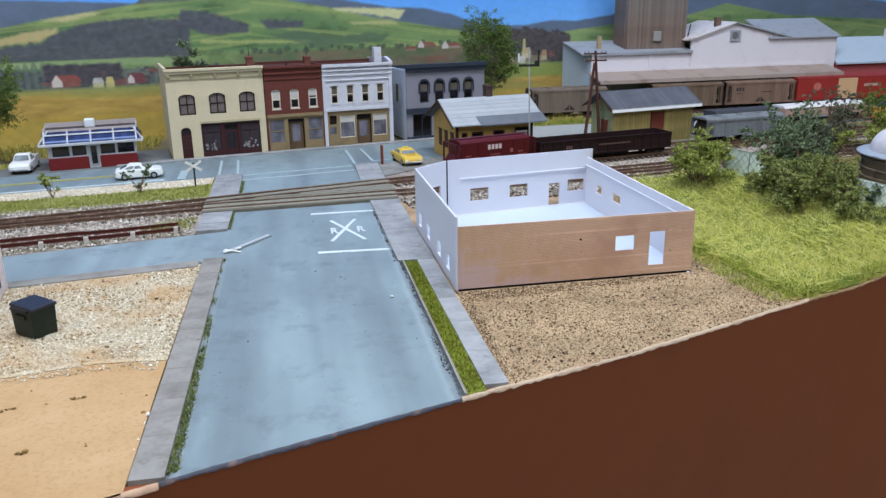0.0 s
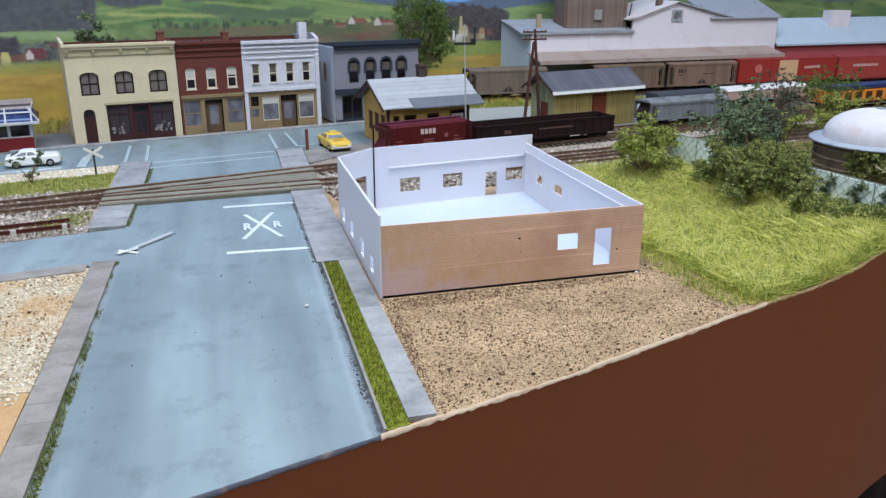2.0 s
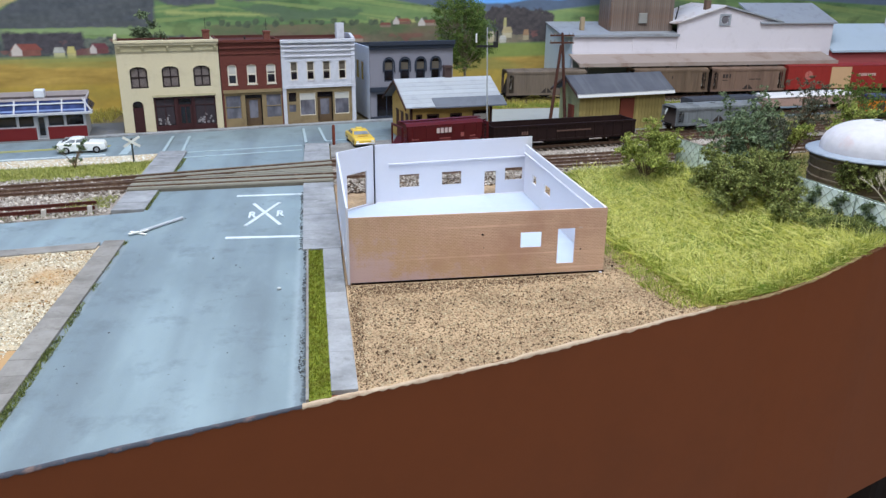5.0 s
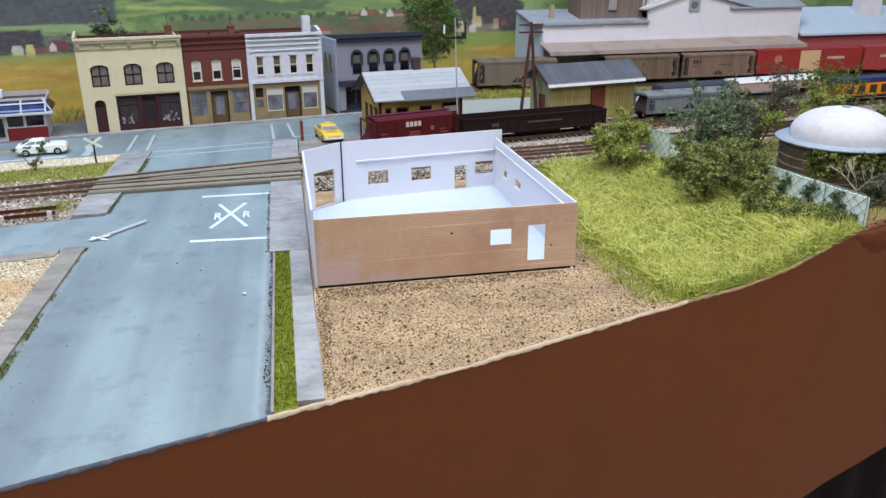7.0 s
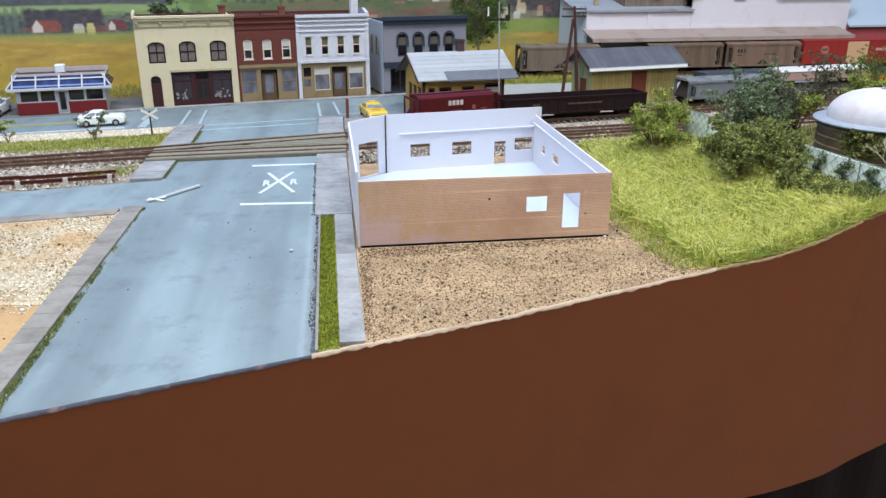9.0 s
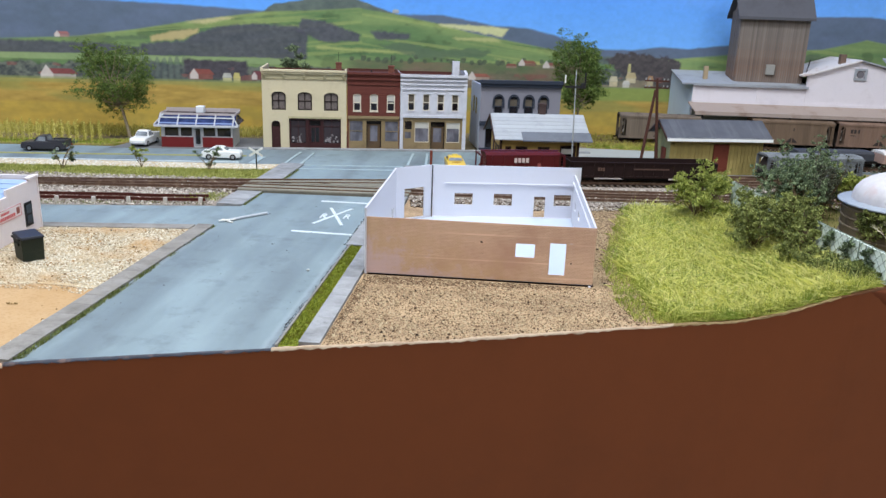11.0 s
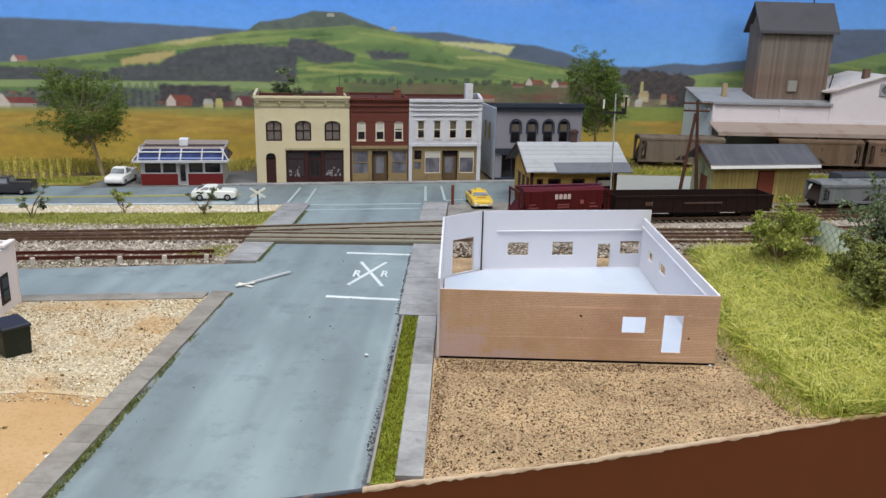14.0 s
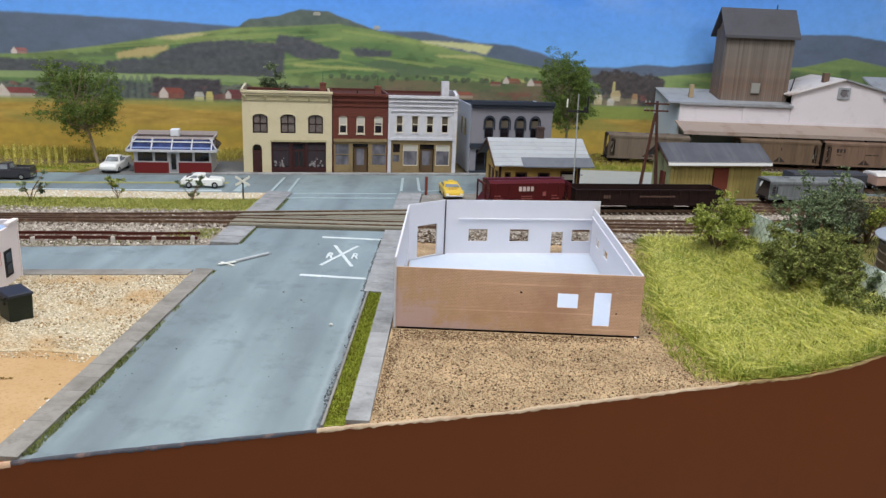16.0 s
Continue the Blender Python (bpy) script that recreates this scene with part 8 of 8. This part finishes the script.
# corn rows
corn, rs = [], np.random.RandomState(61)
for row in range(4):
    for i in range(30):
        u = -0.15 - 0.0098 * i + rs.normal() * 0.0004
        bx, by = -0.352 + (u + 0.15) * 0.985 - 0.0052 * row, 0.914 + row * 0.0098 + (u + 0.15) * 0.165 + rs.normal() * 0.0006
        hh = 0.0250 * rs.uniform(0.92, 1.1)
        corn.append([(bx - 0.0005, by, 0), (bx + 0.0005, by, 0), (bx + 0.0002, by, hh), (bx - 0.0002, by, hh)])
        for k in range(16):
            z, a, l = hh * (0.06 + 0.058 * k), (math.pi * k + rs.normal() * 0.5), rs.uniform(0.0032, 0.0044) * (1.05 - 0.45 * k / 16)
            dx, dy = math.cos(a), math.sin(a)
            corn.append([(bx, by, z), (bx + dx * l * 0.5 - dy * 0.0007, by + dy * l * 0.5 + dx * 0.0007, z + l * 0.55), (bx + dx * l, by + dy * l, z + l * 0.35), (bx + dx * l * 0.5 + dy * 0.0007, by + dy * l * 0.5 - dx * 0.0007, z + l * 0.30)])
CORN = leaf_mat("yellowing_corn", lin(160, 152, 60), lin(232, 220, 132))
tagged(part("corn_field", quads_mesh("corn_field", np.array(corn), CORN), CORN, kind="stuff"), "rows of yellowing corn before the backdrop", "corn")


# ---- grass and loose stones ----
def inside(poly, p):
    hit, n = np.zeros(len(p), bool), len(poly)
    for i in range(n):
        (ax, ay), (bx, by) = poly[i], poly[(i + 1) % n]
        cross = ((ay > p[:, 1]) != (by > p[:, 1])) & (p[:, 0] < (bx - ax) * (p[:, 1] - ay) / (by - ay + 1e-12) + ax)
        hit ^= cross
    return hit


def scatter(poly, n, seed, patchy=0.0, scale=40):
    rs = np.random.RandomState(seed)
    lo, hi = np.min(poly, 0), np.max(poly, 0)
    out = np.zeros((0, 2))
    while len(out) < n:
        p = lo + (hi - lo) * rs.rand(n, 2)
        p = p[inside(poly, p)]
        if patchy:
            p = p[fractal(p[:, 0] * scale + 50, p[:, 1] * scale + 50, seed + 7) + rs.rand(len(p)) * 0.3 > patchy]
        out = np.concatenate([out, p])
    return out[:n]


def grass(name, label, poly, n, tall, wide, lean, material, seed, z=0.0, patchy=0.0):
    rs = np.random.RandomState(seed)
    p = scatter(poly, n, seed, patchy)
    h = tall * rs.uniform(0.55, 1.2, n)
    a, b = rs.uniform(0, 2 * np.pi, n), rs.uniform(0, 2 * np.pi, n)
    l = h * np.minimum(lean * np.abs(rs.normal(0.6, 0.5, n)), 1.15)
    d = np.stack([np.cos(a), np.sin(a)], 1) * l[:, None]
    w = np.stack([np.cos(b), np.sin(b)], 1) * wide / 2
    up = np.maximum(h - 0.45 * l, 0.25 * h)
    pt = lambda q, zz: np.concatenate([q, (z + zz)[:, None]], 1)
    zero = np.zeros(n)
    base0, base1 = pt(p - w, zero), pt(p + w, zero)
    mid0, mid1 = pt(p + d * 0.35 - w * 0.8, up * 0.62), pt(p + d * 0.35 + w * 0.8, up * 0.62)
    tip0, tip1 = pt(p + d - w * 0.3, up), pt(p + d + w * 0.3, up)
    verts = np.stack([base0, base1, mid1, tip1, tip0, mid0], 1)
    verts[:, :, 2] += np.array([hill(a_, b_) for a_, b_ in p])[:, None]
    ob = part(name, quads_mesh(name, verts, material), material, kind="stuff")
    return tagged(ob, label, "grass")


def stones(name, label, poly, n, size, material, seed, z=0.0, patchy=0.0, category="gravel"):
    """Loose angular stones, five-sided."""
    rs = np.random.RandomState(seed)
    p = scatter(poly, n, seed, patchy)
    s = size * np.exp(rs.normal(0, 0.42, (n, 1, 1))).clip(0.35, 2.6)
    ang = rs.uniform(0, 2 * np.pi, n)[:, None] + np.arange(4) * np.pi / 2 + rs.normal(size=(n, 4)) * 0.25
    ring = np.stack([np.cos(ang), np.sin(ang) * rs.uniform(0.6, 1.0, (n, 1)), np.full((n, 4), -0.05)], -1) * s
    top = np.stack([np.cos(ang + 0.3) * 0.55, np.sin(ang + 0.3) * 0.5, np.full((n, 4), 0.0) + rs.uniform(0.4, 0.8, (n, 1))], -1) * s
    base = np.concatenate([p, np.full((n, 1), z)], 1)[:, None]
    v = np.concatenate([ring + base, top + base], 1).reshape(-1, 3)
    o = (np.arange(n) * 8)[:, None, None]
    f = (np.array([[0, 1, 5, 4], [1, 2, 6, 5], [2, 3, 7, 6], [3, 0, 4, 7], [4, 5, 6, 7]])[None] + o).reshape(-1, 4)
    me = bpy.data.meshes.new(name)
    me.vertices.add(len(v)), me.loops.add(f.size), me.polygons.add(len(f))
    me.vertices.foreach_set("co", v.ravel())
    me.loops.foreach_set("vertex_index", f.ravel())
    me.polygons.foreach_set("loop_start", np.arange(0, f.size, 4))
    me.update(calc_edges=True)
    me.materials.append(material)
    return tagged(part(name, me, material, kind="stuff"), label, category)


FIELD = front(0.284, 0.425, 0.01, 0.0025) + [(0.428, 0.436), (0.388, 0.655), (0.380, 0.708), (0.305, 0.696), (0.302, 0.66), (0.280, 0.55), (0.273, 0.50), (0.281, 0.447)]
BLADES = front(0.288, 0.415, 0.01, 0.0055) + [(0.422, 0.444)] + FIELD[FIELD.index((0.388, 0.655)):]
grass("tall_grass", "long tangled yellow-green static grass", BLADES, 26000, 0.0082, 0.00036, 2.4, GRASS_LONG, 71, patchy=0.36)
grass("tall_grass", "pale straw blades lying over the grass", BLADES, 10500, 0.0112, 0.00042, 3.2, STRAW, 70, 0.0014, 0.44)
grass("tall_grass", "straw blades lying over the board edge", front(0.350, 0.424, 0.01, 0.0022) + [(0.425, 0.452), (0.400, 0.446), (0.350, 0.424)], 1500, 0.0085, 0.0004, 2.4, STRAW, 68)
grass("tall_grass", "shorter green grass among the long blades", FIELD, 13000, 0.0050, 0.0004, 1.4, GRASS_SHORT, 72, patchy=0.42)
grass("tall_grass", "brown withered blades low in the grass", FIELD, 6000, 0.0060, 0.0004, 2.2, WITHERED, 67, patchy=0.5)
grass("tall_grass", "short blades along the broken rim", front(0.290, 0.425, 0.01, 0.0012) + [(0.425, 0.442), (0.400, 0.428), (0.36, 0.416), (0.292, 0.397)], 2200, 0.0078, 0.0004, 1.7, GRASS_LONG, 69)
grass("grass_fringe", "sparse grass where the dirt lot begins", [(0.262, 0.42), (0.270, 0.388), (0.300, 0.396), (0.294, 0.45), (0.288, 0.5), (0.300, 0.6), (0.314, 0.69), (0.298, 0.70), (0.277, 0.6), (0.260, 0.5)], 3600, 0.006, 0.0004, 1.2, GRASS_LONG, 73)
grass("tank_grass", "dull green grass round the tank", front(0.434, 0.75, 0.01, 0.004) + [(0.75, 0.76), (0.50, 0.73), (0.405, 0.712), (0.394, 0.65), (0.434, 0.44)], 5000, 0.006, 0.0005, 0.8, WEED, 74)
grass("grass_strip", "dense mossy green strip between kerb and pavement", [(0.0685, edge_y(0.07) + 0.002), (0.0782, edge_y(0.078) + 0.002), (0.0762, 0.5115), (0.0675, 0.5115)], 5200, 0.0020, 0.0005, 1.3, MOSS, 75, 0.0002)
part("strip_bed", M().prism([(0.0682, edge_y(0.07) + 0.001), (0.0785, edge_y(0.078) + 0.001), (0.0765, 0.512), (0.0672, 0.512)], -0.004, 0.0006), ground_mat("moss_bed", lin(112, 122, 38), lin(132, 140, 52), lin(78, 84, 28), 700, 0.6), bpy.data.objects["kerb"], "mossy bed")
VERGE = [(-0.75, 0.66), (-0.336, 0.720), (-0.0838, 0.744), (-0.0838, 0.795), (-0.12, 0.785), (-0.36, 0.752), (-0.75, 0.685)]
grass("verge_grass", "short yellow-green grass on the verge", VERGE, 16000, 0.0026, 0.0005, 1.0, VERGE_GRASS, 76, patchy=0.40)
grass("verge_grass", "thin grass creeping into the ballast", [(-0.75, 0.622), (-0.336, 0.701), (-0.088, 0.7300), (-0.088, 0.746), (-0.336, 0.722), (-0.75, 0.664)], 11000, 0.0024, 0.0005, 1.2, VERGE_GRASS, 86, patchy=0.36)
grass("verge_grass", "short green grass before the corn", [(-0.70, 0.84), (-0.426, 0.884), (-0.335, 0.902), (-0.305, 0.958), (-0.36, 0.925), (-0.70, 0.87)], 2500, 0.004, 0.0006, 0.8, GRASS_SHORT, 77)
grass("verge_grass", "yellow-green weeds before the freight house", [(0.29, 1.064), (0.60, 1.074), (0.60, 1.094), (0.31, 1.092)], 2500, 0.005, 0.0007, 0.8, GRASS_LONG, 78)
grass("track_weeds", "weeds at the end of the rusty siding", [(-0.125, 0.626), (-0.086, 0.632), (-0.086, 0.668), (-0.12, 0.65)], 900, 0.0034, 0.0005, 1.1, VERGE_GRASS, 79, patchy=0.5)
grass("track_weeds", "dusty green weeds beside the side road", [(-0.6, 0.5145), (-0.2, 0.5935), (-0.092, 0.6170), (-0.092, 0.6240), (-0.2, 0.6040), (-0.6, 0.5260)], 1900, 0.0026, 0.0004, 1.3, WEED, 85, patchy=0.5)
grass("kerb_weeds", "dark green weeds in the road gutter", [(-0.0575, edge_y(-0.057) + 0.003), (-0.0538, edge_y(-0.05) + 0.003), (-0.0535, 0.40), (-0.0545, 0.546), (-0.0568, 0.546)], 1900, 0.0020, 0.0004, 1.5, WEED, 80, patchy=0.60)
grass("kerb_weeds", "dark weeds along the crossing pavement", [(-0.0585, 0.622), (-0.0555, 0.622), (-0.0555, 0.68), (-0.0585, 0.68)], 420, 0.0018, 0.0005, 1.2, WEED, 81)
grass("kerb_weeds", "dark weeds along the crossing pavement", [(-0.0560, 0.735), (-0.0530, 0.735), (-0.0530, 0.80), (-0.0560, 0.80)], 350, 0.0018, 0.0005, 1.2, WEED, 82)
grass("field_grass", "ripe yellow field grass before the backdrop", [(-0.62, 0.935), (-0.36, 0.965), (-0.30, 0.985), (-0.17, 1.01), (-0.17, 1.09), (-0.62, 1.0)], 5000, 0.009, 0.0008, 0.6, CORN, 83)
grass("field_grass", "ripe yellow field grass behind the depot", [(0.28, 1.065), (0.42, 1.08), (0.42, 1.10), (0.40, 1.20), (0.25, 1.18), (0.22, 1.12)], 3000, 0.007, 0.0008, 0.6, CORN, 84)

PALE_STONE = leaf_mat("pale_gravel_stone", lin(152, 138, 112), lin(242, 235, 214), 0.9, 0.0, lin(186, 148, 100), 17)
SHOULDER_STONE = leaf_mat("cream_grey_shoulder_stone", lin(186, 181, 166), lin(240, 237, 226), 0.9, 0.0)
BALLAST_STONE = leaf_mat("mixed_grey_ballast_stone", lin(104, 93, 82), lin(220, 211, 198), 0.9, 0.0)
RUSTY_GRAIN = leaf_mat("rusty_brown_clod", lin(100, 74, 46), lin(184, 144, 94), 0.9, 0.0)
CHIP = leaf_mat("white_plaster_chip", lin(206, 202, 196), lin(244, 242, 238), 0.9, 0.0)
DARK_GRAIN = leaf_mat("dark_brown_grain", lin(26, 19, 15), lin(104, 82, 62), 0.9, 0.0)
BROWN_GRAIN = leaf_mat("brown_grain", lin(62, 46, 34), lin(132, 105, 78), 0.9, 0.0)
CLUMP = leaf_mat("olive_brown_crumb", lin(92, 70, 40), lin(160, 130, 80), 0.9, 0.0)
RIM_CRUMB = leaf_mat("red_brown_crumb", lin(84, 50, 32), lin(166, 116, 80), 0.9, 0.0)
TAN_GRAIN = leaf_mat("tan_grain", lin(140, 120, 92), lin(200, 182, 148), 0.9, 0.0)
LOT = [(-0.45, 0.35), (-0.24, 0.386), (-0.16, 0.383), (-0.11, 0.392), (-0.0718, 0.390), (-0.0702, 0.533), (-0.2, 0.5135), (-0.45, 0.4740)]
stones("gravel", "loose pale gravel stones", LOT, 46000, 0.00046, PALE_STONE, 91)
stones("gravel", "brown stained gravel patches", LOT, 5200, 0.0005, TAN_GRAIN, 92, patchy=0.72)
stones("gravel", "rusty brown clods strewn on the gravel", LOT, 2800, 0.00046, RUSTY_GRAIN, 103, patchy=0.76)
stones("gravel", "brown crumbs lying in drifts on the gravel", LOT, 3200, 0.00040, CLUMP, 116, patchy=0.74)
stones("gravel", "dark grains among the pale gravel", LOT, 1300, 0.00042, DARK_GRAIN, 110)
stones("gravel", "pale gravel strewn out over the sand", [(-0.40, 0.362), (-0.24, 0.374), (-0.16, 0.371), (-0.11, 0.380), (-0.075, 0.376), (-0.075, 0.395), (-0.12, 0.399), (-0.2, 0.395), (-0.40, 0.384)], 3000, 0.0005, PALE_STONE, 108, -0.0004, 0.45)
stones("gravel", "brown clods where gravel meets sand", [(-0.30, 0.368), (-0.20, 0.372), (-0.10, 0.378), (-0.078, 0.374), (-0.078, 0.396), (-0.13, 0.402), (-0.30, 0.398)], 260, 0.00048, RUSTY_GRAIN, 104, patchy=0.64)
stones("gravel", "white plaster chips along the kerb", [(-0.0745, 0.30), (-0.0712, 0.30), (-0.0708, 0.42), (-0.0740, 0.42)], 14, 0.0005, CHIP, 105, 0.0, 0.55)
rs = np.random.RandomState(106)
for cx, cy, cr in ((-0.172, 0.352, 0.0035), (-0.138, 0.348, 0.0045), (-0.188, 0.322, 0.002), (-0.142, 0.316, 0.0022), (-0.118, 0.308, 0.003), (-0.107, 0.352, 0.003), (-0.215, 0.340, 0.003), (-0.255, 0.345, 0.004), (-0.165, 0.298, 0.002)):
    turn, wild = rs.uniform(-0.5, 0.5), [rs.uniform(0.25, 1.5) for _ in range(8)]
    ring = [(cx + cr * k * (1.3 * math.cos(a)), cy + cr * k * 0.5 * math.sin(a + turn)) for a, k in zip(np.linspace(0, 5.6, 8), wild)]
    stones("dirt_clump", "dark brown leafy clump lying on the sand", ring, int(rs.randint(14, 34)), 0.00050, CLUMP, int(rs.randint(9999)), -0.0004, category="dirt clump")
stones("gravel", "stray grains on the sand", front(-0.4, -0.075, 0.02, 0.004) + [(-0.075, 0.388), (-0.4, 0.37)], 80, 0.0006, CLUMP, 93, -0.0007, 0.5)
DIRT_LOT = front(0.0908, 0.29, 0.01, 0.002) + [(0.285, 0.46), (0.28, 0.56), (0.30, 0.69), (0.253, 0.69), (0.253, 0.449), (0.0905, 0.447)]
stones("dirt_grains", "dark grains on the tan dirt lot", DIRT_LOT, 8500, 0.00034, BROWN_GRAIN, 94, -0.0003, 0.44)
stones("dirt_grains", "fine brown grit on the tan dirt lot", DIRT_LOT, 12000, 0.00023, BROWN_GRAIN, 112, -0.0003)
stones("dirt_grains", "coarser dark crumbs on the dirt lot", DIRT_LOT, 420, 0.00055, DARK_GRAIN, 113, -0.0003, 0.5)
stones("dirt_grains", "fine brown grains strewn along pavement and kit wall", [(0.0908, 0.335), (0.0955, 0.338), (0.097, 0.430), (0.17, 0.436), (0.24, 0.442), (0.24, 0.4485), (0.0905, 0.447)], 3600, 0.00030, BROWN_GRAIN, 115, -0.0003, 0.40)
stones("dirt_grains", "tan grains on the dirt lot", DIRT_LOT, 12000, 0.00042, TAN_GRAIN, 95, -0.0003)
stones("dirt_grains", "dark grains behind the kit building", [(0.095, 0.650), (0.12, 0.655), (0.25, 0.668), (0.30, 0.684), (0.30, 0.702), (0.09, 0.690)], 4200, 0.0006, DARK_GRAIN, 96, -0.0003)
stones("dirt_grains", "grey ballast strewn over the dirt behind the kit building", [(0.095, 0.655), (0.13, 0.660), (0.25, 0.672), (0.30, 0.686), (0.30, 0.702), (0.09, 0.688)], 3000, 0.0007, BALLAST_STONE, 114, -0.0003, 0.36)
stones("earth_crumbs", "brown earth crumbs along the rim before the tank", front(0.428, 0.56, 0.01, 0.0002) + [(0.56, edge_y(0.56) + 0.004), (0.50, edge_y(0.50) + 0.0045), (0.428, edge_y(0.428) + 0.003)], 620, 0.0007, RIM_CRUMB, 117, 0.0190, category="earth")
BED_L = [(-0.75, 0.4845), (-0.2, 0.5930), (-0.085, 0.6160), (-0.086, 0.672), (-0.14, 0.672), (-0.75, 0.587)]
stones("ballast_stones", "pale grey ballast between the tracks", BED_L, 20000, 0.00076, BALLAST_STONE, 97, 0.0004)
stones("ballast_stones", "pale grey ballast of the main line", [(-0.75, 0.587), (-0.14, 0.672), (-0.086, 0.674), (-0.086, 0.738), (-0.336, 0.714), (-0.75, 0.64)], 16000, 0.0007, BALLAST_STONE, 98, 0.0007)
stones("ballast_stones", "grey ballast of the tracks behind the kit", [(0.0885, 0.689), (0.30, 0.704), (0.41, 0.716), (0.60, 0.762), (0.60, 0.86), (0.4, 0.80), (0.14, 0.745), (0.0885, 0.735)], 18000, 0.00076, BALLAST_STONE, 99, 0.0007)
stones("road_grit", "dark grit along the gutter", [(0.0638, 0.345), (0.0668, 0.33), (0.0658, 0.51), (0.0640, 0.65), (0.0628, 0.65), (0.0642, 0.51)], 650, 0.00032, SOOT, 100, 0.0, 0.60)
stones("road_grit", "dark grit between road and pavement", [(0.0610, 0.515), (0.0637, 0.515), (0.0620, 0.662), (0.0600, 0.662)], 520, 0.00034, SOOT, 111, 0.0, 0.58)
stones("road_grit", "scattered specks of grit on the road", [(-0.05, 0.30), (0.06, 0.34), (0.058, 0.66), (-0.05, 0.64)], 60, 0.0003, SOOT, 101, 0.0)
stones("shoulder_gravel", "pale gravel along the street edge", [(-0.75, 0.683), (-0.36, 0.752), (-0.12, 0.785), (-0.088, 0.793), (-0.088, 0.826), (-0.118, 0.821), (-0.373, 0.786), (-0.75, 0.715)], 5200, 0.0006, SHOULDER_STONE, 102, -0.0004)
pebble = part("pebble", M().lathe([(0.0, 0.0), (0.0011, 0.0004), (0.0014, 0.0010), (0.0009, 0.0016), (0.0001, 0.0018)], 7), paint("grey_white_pebble", lin(200, 202, 200), 0.7, 0.4, 420, lin(24, 24, 24), 1.0), at=pose(0.0508, 0.4465, 0))
tagged(pebble, "small grey-white pebble lying on the road", "pebble")
